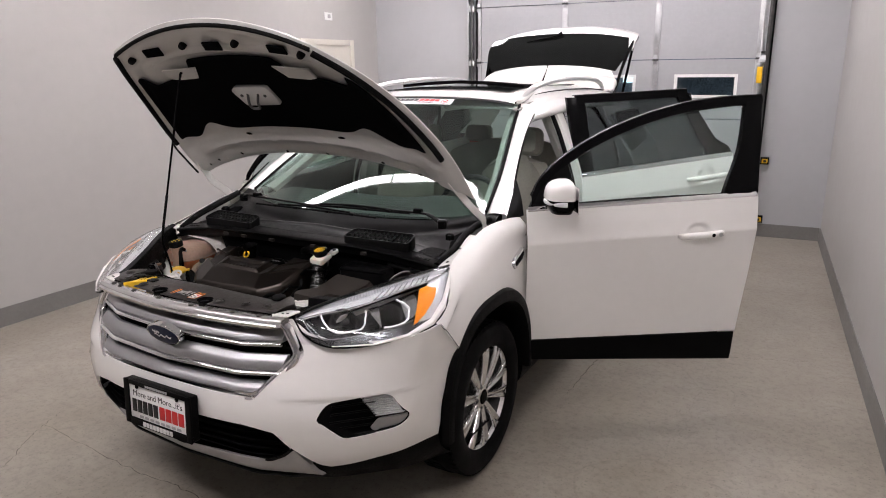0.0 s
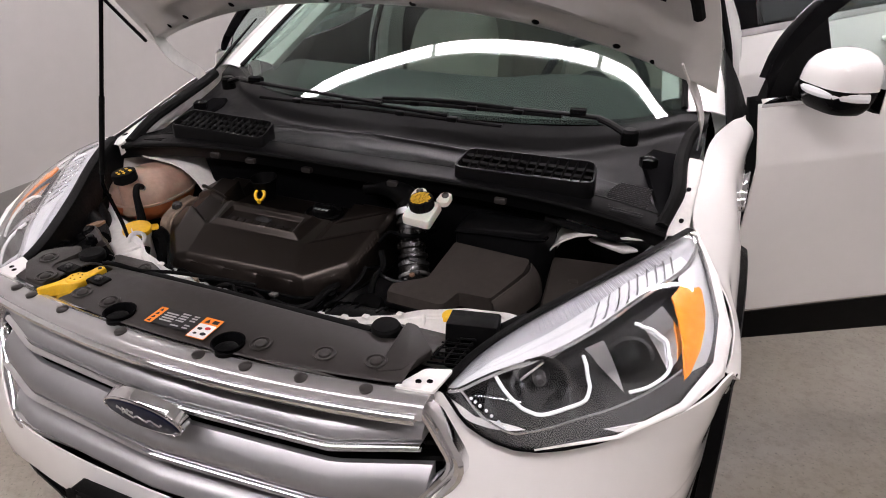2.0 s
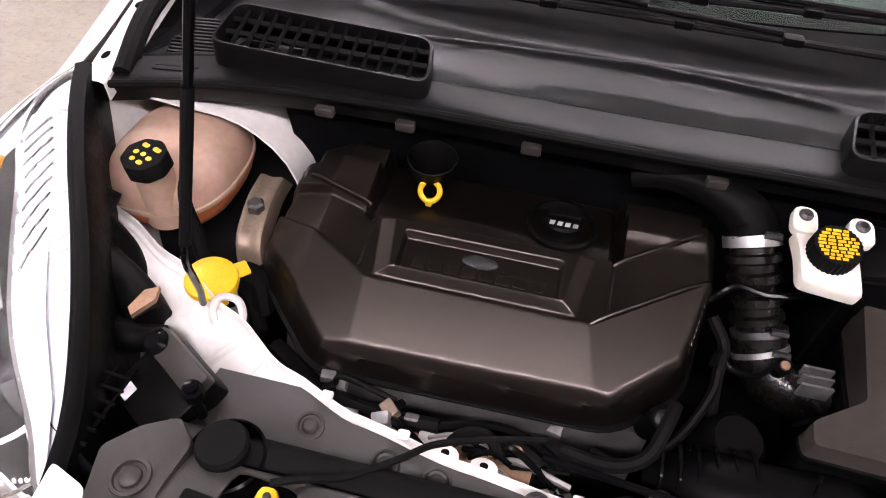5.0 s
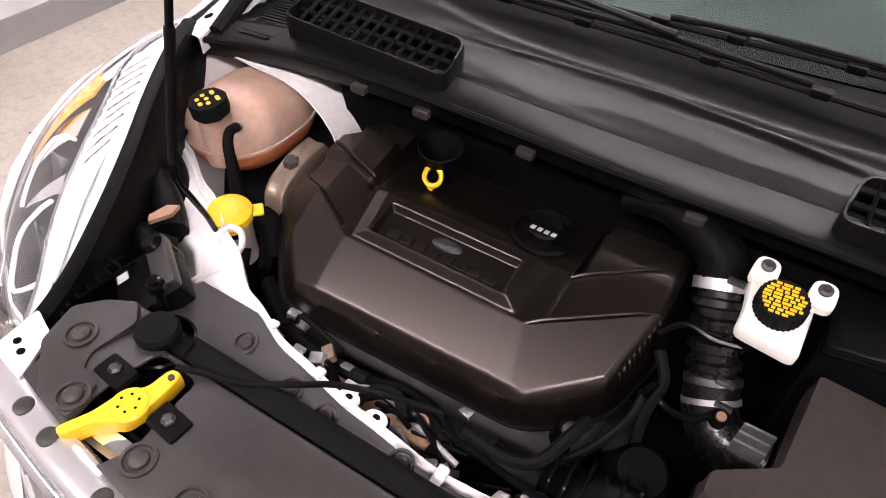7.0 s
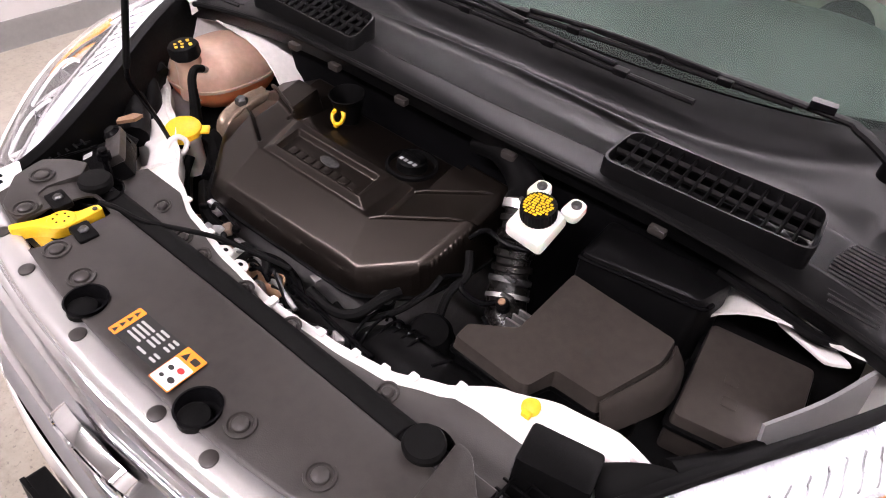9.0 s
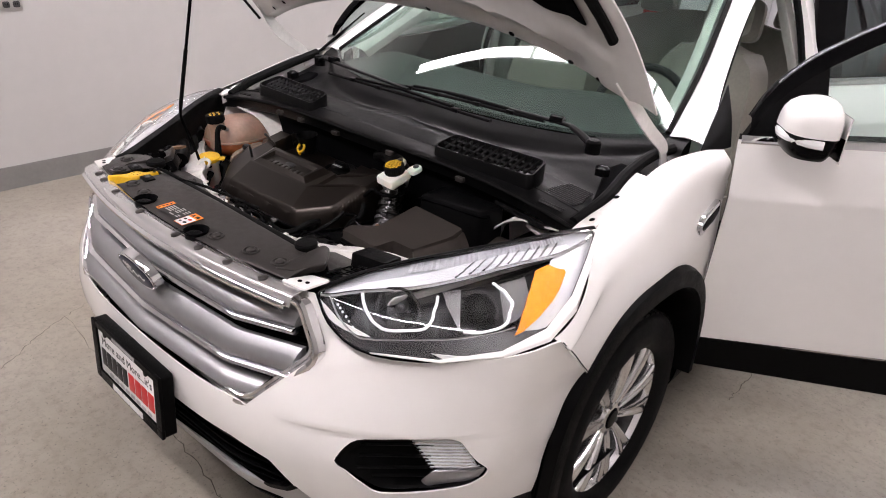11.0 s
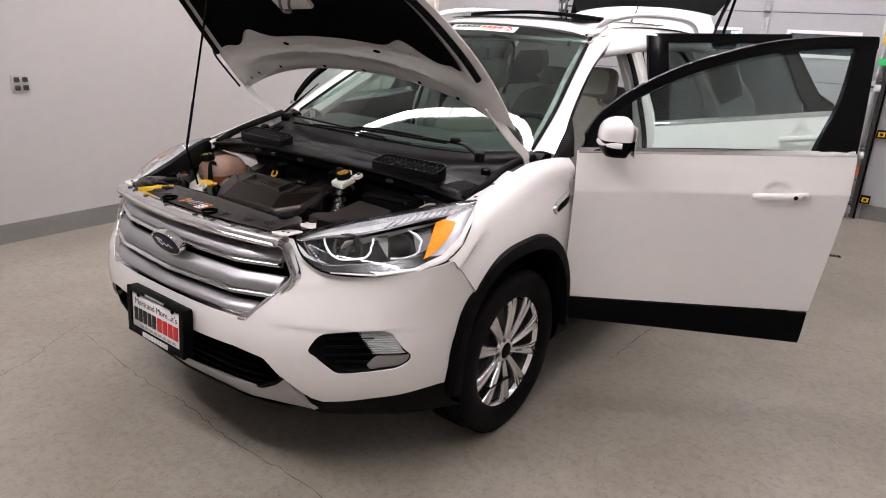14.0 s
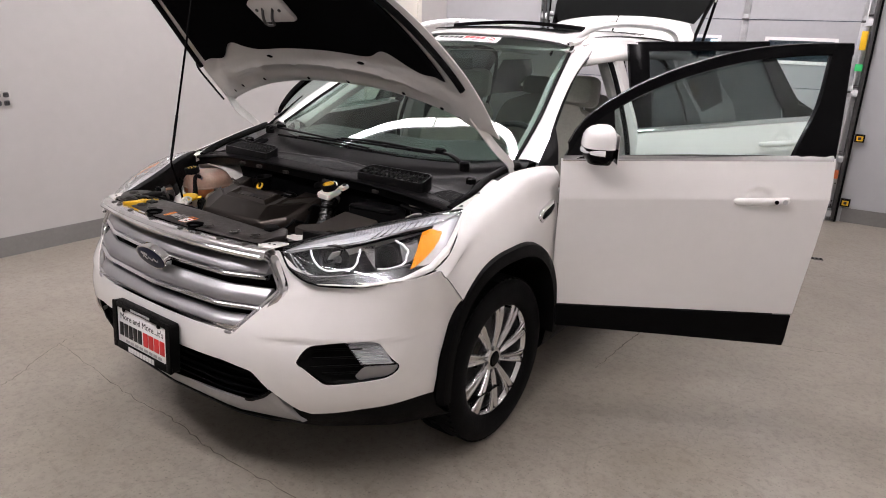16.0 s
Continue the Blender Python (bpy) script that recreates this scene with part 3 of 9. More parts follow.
# Wheels.
def wheel(name, x, y, side, parent=car):
    hub = Matrix.Translation((side * x, y, WHEEL.z)) @ Matrix.Rotation(radians(90) * side, 4, "Y") @ Matrix.Rotation(0.3, 4, "Z")
    R = 0.346
    face = hub @ Matrix.Diagonal((1.04, 1.04, 1, 1))
    bm = bmesh.new()
    lathe(bm, [(0.236, -0.10), (0.27, -0.112), (0.315, -0.11), (R - 0.006, -0.095), (R, -0.07), (R + 0.001, 0), (R, 0.07), (R - 0.006, 0.093), (R - 0.018, 0.106), (0.30, 0.116), (0.262, 0.113), (0.238, 0.10), (0.232, 0.09)], hub, 72)
    ob = part(name, bm, "tyre", parent)
    bm = bmesh.new()
    for k in range(60):
        for lo, hi, s in ((-0.075, -0.03, 0), (0.035, 0.098, 0.5), (-0.02, 0.022, 0.25)):
            a = 2 * math.pi * (k + s) / 60
            m = hub @ Matrix.Rotation(a, 4, "Z") @ Matrix.Translation((R - (0.004 if hi > 0.09 else 0), 0, 0))
            box(bm, (-0.004, -0.012, lo), (0.005 if hi < 0.09 else 0.004, 0.012, hi - 0.004), 0, m)
    part("tread", bm, "tyre", ob)
    bm = bmesh.new()
    lathe(bm, [(0.216, 0.070), (0.222, 0.084), (0.228, 0.092), (0.236, 0.101), (0.241, 0.103), (0.243, 0.098), (0.236, 0.085)], face, 72)
    part("rim", bm, "alloy", ob, "bright machined alloy rim")
    part("rim_barrel", lathe(bmesh.new(), [(0.225, -0.09), (0.215, -0.05), (0.205, 0.0), (0.210, 0.05), (0.216, 0.070)], hub, 60), "darkmetal", ob, "dark inner rim barrel")
    for k in range(5):
        for w in (-1, 1):
            base = face @ Matrix.Rotation(2 * math.pi * k / 5 + w * radians(18), 4, "Z")
            bm = bmesh.new()
            rows = []
            for r, half, h in ((0.040, 0.011, 0.073), (0.09, 0.015, 0.084), (0.15, 0.020, 0.092), (0.20, 0.026, 0.094), (0.229, 0.034, 0.090)):
                lean = -w * (r - 0.045) * 0.03
                rows.append([base @ Vector((r, lean - half, h - 0.03)), base @ Vector((r, lean - half * 0.95, h - 0.004)), base @ Vector((r, lean - half * 0.55, h)), base @ Vector((r, lean, h - 0.006)),
                             base @ Vector((r, lean + half * 0.55, h)), base @ Vector((r, lean + half * 0.95, h - 0.004)), base @ Vector((r, lean + half, h - 0.03))])
            loft(rows, 12, 8, bm)
            part("spoke", bm, "alloy", ob, angle=50)
    bm = bmesh.new()
    lathe(bm, [(0.062, 0.03), (0.06, 0.066), (0.05, 0.076), (0.034, 0.078), (0.032, 0.074)], hub, 32)
    part("hub", bm, "alloy", ob)
    bm = bmesh.new()
    lathe(bm, [(0.033, 0.06), (0.033, 0.078), (0.028, 0.083), (0.0, 0.085)], hub, 32)
    part("centre_cap", bm, "gloss", ob)
    for k in range(5):
        a = 2 * math.pi * (k + 0.5) / 5
        bm = bmesh.new()
        lathe(bm, [(0.0095, 0.04), (0.0095, 0.074), (0.006, 0.079), (0, 0.08)], hub @ Matrix.Translation((0.050 * math.cos(a), 0.050 * math.sin(a), 0)), 6)
        part("lug_nut", bm, "darkmetal", ob)
    bm = bmesh.new()
    lathe(bm, [(0.16, 0.0), (0.16, 0.012), (0.07, 0.015), (0.065, 0.0)], hub, 40)
    part("brake_disc", bm, "darkmetal", ob)
    bm = bmesh.new()
    lathe(bm, [(0.20, -0.06), (0.19, -0.02), (0.06, -0.015)], hub, 32)
    part("dust_shield", bm, "rubber", ob)
    return ob


wheel("front_wheel", WHEEL.x, WHEEL.y, 1)
wheel("front_wheel", WHEEL.x, WHEEL.y, -1)
wheel("rear_wheel", WHEEL.x, WHEEL.y + 2.69, 1)
wheel("rear_wheel", WHEEL.x, WHEEL.y + 2.69, -1)

# ---- hood, raised on its prop ----
HOOD_O, HOOD_S, HOOD_N = Vector((0, 1.0, 1.235)), Vector((0, -0.705, 0.709)), Vector((0, 0.709, 0.705))


HOOD_W = [p.x for p in spline([(x, 0, 0) for x in (0.815, 0.812, 0.795, 0.755, 0.70, 0.625, 0.523)], 60)]


def hood_edge(f):
    """Half width of the hood at a share f of its length."""
    k = min(59.999, max(0, f * 60))
    return HOOD_W[int(k)] + (HOOD_W[int(k) + 1] - HOOD_W[int(k)]) * (k - int(k))


def hood_at(g, f, lift=0.0):
    """g: share of the half width, f: share of the length."""
    x = g * hood_edge(f)
    rear, head = 0.15 * (1 - abs(g) ** 2.4), 0.90 + 0.10 * (1 - g * g)
    s = rear + (head - rear) * f
    h = 0.075 * (1 - abs(g) ** 2.2) * (1 - 0.35 * f) - 0.05 * max(0, f - 0.55) ** 2 * 4 * 0.6 + 0.02 * math.sin(math.pi * f)
    return Vector((x, 0, 0)) + HOOD_O + HOOD_S * s + HOOD_N * (h + lift)


def hood_xs(x, s, lift=0.0):
    """A point of the hood from its place across and along it."""
    f = s / 0.95
    for _ in range(6):
        g = max(-1, min(1, x / hood_edge(f)))
        rear, head = 0.15 * (1 - abs(g) ** 2.4), 0.90 + 0.10 * (1 - g * g)
        f = min(1, max(0, (s - rear) / (head - rear)))
    return hood_at(g, f, lift)


def hood_sheet(g0, g1, f0, f1, nu, nv, lift):
    bm = bmesh.new()
    vs = [[bm.verts.new(hood_at(g0 + (g1 - g0) * i / nu, f0 + (f1 - f0) * j / nv, lift(g0 + (g1 - g0) * i / nu, f0 + (f1 - f0) * j / nv) if callable(lift) else lift)) for i in range(nu + 1)] for j in range(nv + 1)]
    for j in range(nv):
        for i in range(nu):
            bm.faces.new((vs[j][i], vs[j][i + 1], vs[j + 1][i + 1], vs[j + 1][i]))
    return bm


hood = part("hood", thick(hood_sheet(-1, 1, 0, 1, 48, 30, 0.0), 0.004), "paint", car, "raised white hood seen from its inner side")


# ---- glass and roof ----
WS = [  # windshield, from its foot up, middle outwards
    [(0, 1.06, 1.085), (0.35, 1.09, 1.085), (0.60, 1.17, 1.09), (0.745, 1.275, 1.11)],
    [(0, 1.36, 1.27), (0.33, 1.385, 1.265), (0.56, 1.45, 1.26), (0.70, 1.53, 1.25)],
    [(0, 1.68, 1.455), (0.30, 1.70, 1.447), (0.51, 1.75, 1.43), (0.625, 1.82, 1.41)],
    [(0, 1.985, 1.605), (0.28, 2.00, 1.598), (0.46, 2.04, 1.58), (0.555, 2.10, 1.555)],
]
ob = part("windshield", thick(loft(mirrored(WS), 40, 24), 0.005), "windshield", car, "green tinted raked windshield")
ob.visible_shadow = False
ROOF = [
    [(0, 1.985, 1.612), (0.28, 2.00, 1.605), (0.46, 2.04, 1.587), (0.56, 2.10, 1.56), (0.60, 2.10, 1.525)],
    [(0, 2.35, 1.650), (0.28, 2.35, 1.645), (0.46, 2.36, 1.628), (0.58, 2.38, 1.595), (0.625, 2.38, 1.545)],
    [(0, 2.9, 1.662), (0.28, 2.9, 1.656), (0.46, 2.9, 1.638), (0.58, 2.9, 1.602), (0.63, 2.9, 1.55)],
    [(0, 3.5, 1.645), (0.28, 3.5, 1.639), (0.46, 3.5, 1.62), (0.57, 3.5, 1.585), (0.62, 3.5, 1.535)],
    [(0, 4.02, 1.605), (0.28, 4.02, 1.60), (0.45, 4.0, 1.585), (0.55, 3.98, 1.555), (0.60, 3.97, 1.505)],
]
bm = loft(mirrored(ROOF), 48, 36)
part("roof", thick(bm, 0.004), "paint", car)

# ---- doors ----
SIDE = [(0.30, 0.895), (0.36, 0.915), (0.48, 0.928), (0.62, 0.932), (0.80, 0.942), (0.967, 0.950), (0.974, 0.9492), (1.0, 0.942), (1.05, 0.929), (1.13, 0.905), (1.30, 0.835), (1.45, 0.765), (1.60, 0.69)]


def side_x(z):
    for (z0, x0), (z1, x1) in zip(SIDE, SIDE[1:]):
        if z <= z1:
            return x0 + (x1 - x0) * (z - z0) / (z1 - z0)
    return SIDE[-1][1]


class Door:
    """A door's own frame: p along it from the hinge, o outwards from the hinge line, z up."""
    def __init__(self, hinge, degrees, side=1, ref=None, rise=0.039):
        a = radians(degrees)
        self.h, self.d, self.n, self.side = Vector(hinge), Vector((math.sin(a), math.cos(a), 0)), Vector((math.cos(a), -math.sin(a), 0)), side
        self.ref, self.rise = ref or hinge[0], rise
    def at(self, p, z, inset=0.0):
        v = self.h + self.d * p + self.n * (side_x(z) - self.ref - inset)
        # The crease and the belt line climb towards the rear.
        climb = self.rise * p * min(1, max(0, (z - 0.80) / 0.16)) * min(1, max(0, (1.32 - z) / 0.15))
        return Vector((v.x * self.side, v.y, z + climb))
    def sheet(self, outline, zs, inset, n=14):
        """A sheet between two outlines (p at z) and between heights."""
        bm = bmesh.new()
        rows = []
        for z in zs:
            a, b = outline(z)
            rows.append([bm.verts.new(self.at(a + (b - a) * i / n, z, inset(i / n, z) if callable(inset) else inset)) for i in range(n + 1)])
        for r, s in zip(rows, rows[1:]):
            for i in range(n):
                bm.faces.new((r[i], r[i + 1], s[i + 1], s[i]))
        return bm


def steps(a, b, n):
    return [a + (b - a) * i / n for i in range(n + 1)]


def build_door(name, dr, rear, label, top_front, foot, glass="glass", cup=(0.83, 0.972)):
    """rear(z): the rear edge; top_front(p): height of the frame's upper edge; foot: lower edge of the paint."""
    fore = lambda z: 0.012
    def cupped(s, z):
        """The skin dips behind the handle."""
        p = 0.012 + (rear(z) - 0.012) * s
        d = math.hypot((p - cup[0]) / 0.066, (z - cup[1]) / 0.047)
        return 0.016 * min(1, max(0, (1 - d) / 0.35))
    bm = dr.sheet(lambda z: (fore(z), rear(z)), steps(foot, 0.91, 16) + steps(0.92, 0.962, 5) + [0.967, 0.974] + steps(0.982, 1.05, 9) + [1.08, 1.11, 1.13], cupped, 110)
    door = part(name, thick(bm, 0.004), "paint", car, label)
    bm = bmesh.new()
    loft([[dr.at(p, lo + (foot - 0.004 - lo) * k, -0.006) for k in steps(0, 1, 4)] for p, lo in ((0.012, 0.392), (0.1, 0.385), (rear(0.4) * 0.6, 0.36), (rear(0.4), 0.337))], 8, 8, bm)
    part("cladding", thick(bm, 0.006), "plastic", door, "black lower door cladding")
    bm = dr.sheet(lambda z: (fore(z) + 0.03, rear(z) - 0.03), steps(0.40, 1.12, 8), lambda s, z: 0.10 + 0.05 * math.sin(3.1 * s), 8)
    part("inner_panel", thick(bm, 0.01), "dark_trim", door)
    bm = bmesh.new()
    rows = []
    for z in steps(0.36, 1.12, 8):
        rows.append([dr.at(rear(z), z, 0.0), dr.at(rear(z) - 0.005, z, 0.05), dr.at(rear(z) - 0.03, z, 0.10)])
    loft(rows, 4, 8, bm)
    part("door_edge", thick(bm, 0.003), "paint", door)
    # Window frame: upper edge from the mirror corner to the rear.
    ps = steps(0.04, rear(1.6), 30)
    def frame_row(drop, inset):
        return [dr.at(p, max(1.135, top_front(p) - drop), inset) for p in ps]
    bm = loft([frame_row(0, 0.035), frame_row(0, 0.0), frame_row(0.045, -0.002), frame_row(0.05, 0.02)], 40, 6)
    part("window_frame", thick(bm, 0.004), "gloss", door, "gloss black window frame")
    pillar = lambda z: 0.158 - 0.27 * min(0.21, z - 1.18) - 0.10 * max(0, z - 1.39)
    bm = bmesh.new()
    rows = [[dr.at(rear(z) - w, z, i) for w, i in ((0.0, 0.05), (0.0, -0.001), (pillar(z) * 0.6, -0.004), (pillar(z), -0.002), (pillar(z), 0.03))] for z in steps(1.135, top_front(rear(1.6)) - 0.01, 8)]
    loft(rows, 8, 8, bm)
    part("pillar_cover", thick(bm, 0.004), "gloss", door, "gloss black pillar trim")
    if glass == "privacy":
        bm = bmesh.new()
        loft([[dr.at(p, z, o) for p, o in ((-0.01, 0.04), (-0.01, 0.0), (0.05, -0.004), (0.10, -0.002), (0.10, 0.03))] for z in steps(1.135, top_front(0) - 0.01, 8)], 8, 8, bm)
        part("front_cover", thick(bm, 0.004), "gloss", door, "gloss black front pillar trim")
    bm = bmesh.new()
    rows = [[dr.at(p, z, o) for z, o in ((1.118, -0.003), (1.13, -0.008), (1.142, -0.003))] for p in steps(0.02, rear(1.13) - 0.008, 12)]
    loft(rows, 4, 12, bm)
    part("belt_trim", thick(bm, 0.003), "chrome", door, "chrome belt moulding")
    bm = bmesh.new()
    vs = []
    for j in range(13):
        row = []
        for i in range(25):
            p = 0.06 + (rear(1.4) - 0.12) * i / 24
            hi = max(1.137, top_front(p) - 0.03)
            row.append(bm.verts.new(dr.at(p, 1.12 + (hi - 1.12) * j / 12, 0.025)))
        vs.append(row)
    for j in range(12):
        for i in range(24):
            bm.faces.new((vs[j][i], vs[j][i + 1], vs[j + 1][i + 1], vs[j + 1][i]))
    g = part("window_glass", thick(bm, 0.004), glass, door, "lightly green door glass" if glass == "glass" else "dark privacy door glass")
    g.visible_shadow = False
    return door


FRONT_DOOR = Door((0.90, 1.335, 0), 56)
FRAME_LINE = spline([(p, z, 0) for p, z in ((0.0, 1.10), (0.07, 1.24), (0.16, 1.33), (0.255, 1.39), (0.37, 1.45), (0.49, 1.50), (0.61, 1.54), (0.72, 1.57), (0.84, 1.595), (0.96, 1.61), (1.07, 1.62), (1.24, 1.625))], 60)


def front_top(p):
    """Height of the front door's upper edge."""
    for a, b in zip(FRAME_LINE, FRAME_LINE[1:]):
        if p <= b.x:
            return a.y + (b.y - a.y) * (p - a.x) / (b.x - a.x)
    return FRAME_LINE[-1].y



front_rear = lambda z: 1.05 + 0.075 * min(1, (z - 0.31) / 0.8) + 0.097 * max(0, (z - 1.13) / 0.5)
door_f = build_door("front_door", FRONT_DOOR, front_rear, "open white front door with black window frame", front_top, 0.493)
REAR_DOOR = Door((0.80, 2.41, 0), 50, 1, 0.885, 0.095)
rear_top = lambda p: 1.592 + 0.035 * p
rear_rear = lambda z: 0.80 + 0.215 * min(1, max(0, (z - 0.5) / 0.4)) - 0.50 * max(0, z - 1.16)
door_r = build_door("rear_door", REAR_DOOR, rear_rear, "open white rear door with black window frame", rear_top, 0.485, "privacy", (0.83, 1.02))



# ---- front end ----
def fascia_y(x, z):
    """How far forward the bumper's skin lies at a place of its front view."""
    rows = mirrored(FASCIA)
    best = []
    for r in rows:
        for a, b in zip(r, r[1:]):
            if a[0] <= x <= b[0]:
                k = (x - a[0]) / (b[0] - a[0])
                best.append((a[2] + (b[2] - a[2]) * k, a[1] + (b[1] - a[1]) * k))
                break
    for (z0, y0), (z1, y1) in zip(best, best[1:]):
        if z <= z1:
            return y0 + (y1 - y0) * (z - z0) / (z1 - z0)
    return best[-1][1]


def bar_along(bm, line, prof, closed=False):
    """A moulding: the section prof (pairs: up, forward) swept along a line in the front view."""
    n = len(line)
    rows = []
    for i, p in enumerate(line):
        a = line[i - 1] if (i or closed) else p
        b = line[(i + 1) % n] if (i + 1 < n or closed) else p
        t = Vector((b[0] - a[0], b[1] - a[1])).normalized()
        up = Vector((-t.y, t.x))
        rows.append([bm.verts.new((p[0] + up.x * u, p[2] - f, p[1] + up.y * u)) for u, f in prof])
    pairs = list(zip(rows, rows[1:])) + ([(rows[-1], rows[0])] if closed else [])
    m = len(prof)
    for r, s in pairs:
        for k in range(m):
            bm.faces.new((r[k], r[(k + 1) % m], s[(k + 1) % m], s[k]))
    if not closed:
        bm.faces.new(rows[0])
        bm.faces.new(rows[-1][::-1])
    return bm


def front_line(pts, n=40, lift=0.0):
    """A smooth line in the front view laid on the bumper's skin."""
    out = []
    for p in spline([(x, z, 0) for x, z in pts], n):
        out.append((p.x, p.y, fascia_y(p.x, p.y) - lift))
    return out


grille = part("grille", bar_along(bmesh.new(), [(x, z, fascia_y(x, z)) for x, z in rounded(GRILLE, 0.03, 4)], [(-0.018, -0.012), (-0.016, 0.006), (-0.009, 0.012), (-0.001, 0.010), (0.002, -0.002), (0.005, -0.002), (0.008, 0.008), (0.014, 0.009), (0.018, 0.003), (0.019, -0.012)], True), "chrome_trim", car, "chrome hexagonal grille surround")
GR_HALF = lambda z: 0.45 + 0.085 * (z - 0.655) / 0.145 if z < 0.80 else 0.535 - 0.07 * (z - 0.80) / 0.105
for z0, z1 in ((0.838, 0.874), (0.740, 0.792), (0.664, 0.700)):
    w = GR_HALF((z0 + z1) / 2) - 0.008
    tall = z1 - z0
    line = front_line([(-w, z0 + 0.003), (-w * 0.5, z0), (0, z0 - 0.001), (w * 0.5, z0), (w, z0 + 0.003)], 48, -0.012)
    bm = bar_along(bmesh.new(), line, [(0.0, 0.008), (0.004, 0.013), (tall * 0.25, 0.014), (tall * 0.5, 0.009), (tall * 0.75, -0.002), (tall, -0.020), (tall, -0.03), (0.0, -0.03)])
    b = part("grille_bar", bm, "bar_silver", grille, "silver grey grille bar")
    if z0 > 0.7:
        for drop, fat in ((0.004, 0.025), (0.0135, 0.020)):
            low = [(x, zz - drop, y) for x, zz, y in line]
            part("bar_trim", bar_along(bmesh.new(), low, [(-0.0042, 0.0), (-0.0042, fat * 0.7), (-0.001, fat), (0.003, fat * 0.9), (0.0042, fat * 0.5), (0.0042, 0.0)]), "chrome_trim", b, angle=60)
bm = bmesh.new()
loft([[(x, fascia_y(x, z) + 0.055, z) for x in steps(-0.56, 0.56, 10)] for z in (0.63, 0.72, 0.82, 0.92)], 20, 6, bm)
part("grille_backing", thick(bm, 0.004), "insul", grille)
for i in range(9):
    z = 0.672 + i * 0.027
    w = GR_HALF(z) - 0.01
    part("shutter_blade", bar_along(bmesh.new(), front_line([(-w, z), (0, z - 0.004), (w, z)], 12, -0.045), [(-0.010, 0), (0.004, 0.006), (0.010, 0.0), (0.006, -0.004)]), "plastic", grille)
# Emblem: a blue oval with a bright rim; the name on it is a plain wave-shaped bar.
EM = Matrix.Translation((0, 0.022, 0.822)) @ Matrix.Rotation(radians(90 + 16), 4, "X")
bm = bmesh.new()
def oval(bm, rx, ry, lo, hi, bev, n=48):
    rows = []
    for k, h in ((1, lo), (1, hi - bev), (1 - bev / ry * 0.4, hi - bev * 0.3), (1 - bev / ry, hi)):
        rows.append([bm.verts.new(EM @ Vector((rx * k * math.cos(2 * math.pi * i / n), ry * k * math.sin(2 * math.pi * i / n), h))) for i in range(n)])
    for r, s in zip(rows, rows[1:]):
        for i in range(n):
            bm.faces.new((r[i], r[(i + 1) % n], s[(i + 1) % n], s[i]))
    bm.faces.new(rows[-1])
    bm.faces.new(rows[0][::-1])
    return bm
oval(bm, 0.089, 0.0435, -0.022, 0.002, 0.003)
emb = part("emblem", bm, "chrome_trim", car, "blue oval emblem with a silver rim")
bm = oval(bmesh.new(), 0.083, 0.0385, 0.0, 0.006, 0.003)
part("emblem_field", bm, "blue", emb)
bm = bmesh.new()
for x0, x1, z0, w in ((-0.045, 0.045, -0.005, 0.0022), (-0.05, -0.015, 0.010, 0.0022)):
    tube(bm, [EM @ Vector((x0 + (x1 - x0) * k / 12, z0 + 0.006 * math.sin(k * 1.6), 0.006)) for k in range(13)], w, 6)
part("emblem_mark", bm, "satin", emb)
bm = bmesh.new()
pts = [(0.0865 * math.cos(2 * math.pi * i / 48), 0.0418 * math.sin(2 * math.pi * i / 48)) for i in range(48)]
tube(bm, [EM @ Vector((x, y, 0.003)) for x, y in pts], 0.0022, 6, closed=True)
part("emblem_rim", bm, "chrome", emb)

# Silver strip between grille and radiator cover.
def strip_y(x):
    return 0.088 + 0.10 * x * x * 2.2
rows = []
for x in steps(-0.5, 0.5, 24):
    y = strip_y(x)
    rows.append([(x, y - 0.028, 0.906), (x, y - 0.022, 0.924), (x, y - 0.010, 0.9305), (x, y + 0.016, 0.9315), (x, y + 0.023, 0.912)])
strip = part("grille_top_trim", thick(loft(rows, 10, 48), 0.003), "strip_silver", car, "pale silver painted panel above the grille")
rows = []
for x in steps(-0.49, 0.49, 24):
    y = strip_y(x)
    rows.append([(x, y - 0.034, 0.900), (x, y - 0.036, 0.910), (x, y - 0.029, 0.916), (x, y - 0.022, 0.912), (x, y - 0.022, 0.900)])
part("grille_top_bar", thick(loft(rows, 8, 48), 0.002), "chrome_trim", car, "chrome bar along the top of the grille")
for x in (-0.41, -0.356, -0.253, -0.09, 0.09, 0.185, 0.288, 0.40):
    bm = bmesh.new()
    lathe(bm, [(0.0115, -0.004), (0.0115, 0.0015), (0.009, 0.003), (0.0, 0.0032)], upright(x, strip_y(x) - 0.001, 0.9325), 14)
    part("push_pin", bm, "plastic_soft", strip)

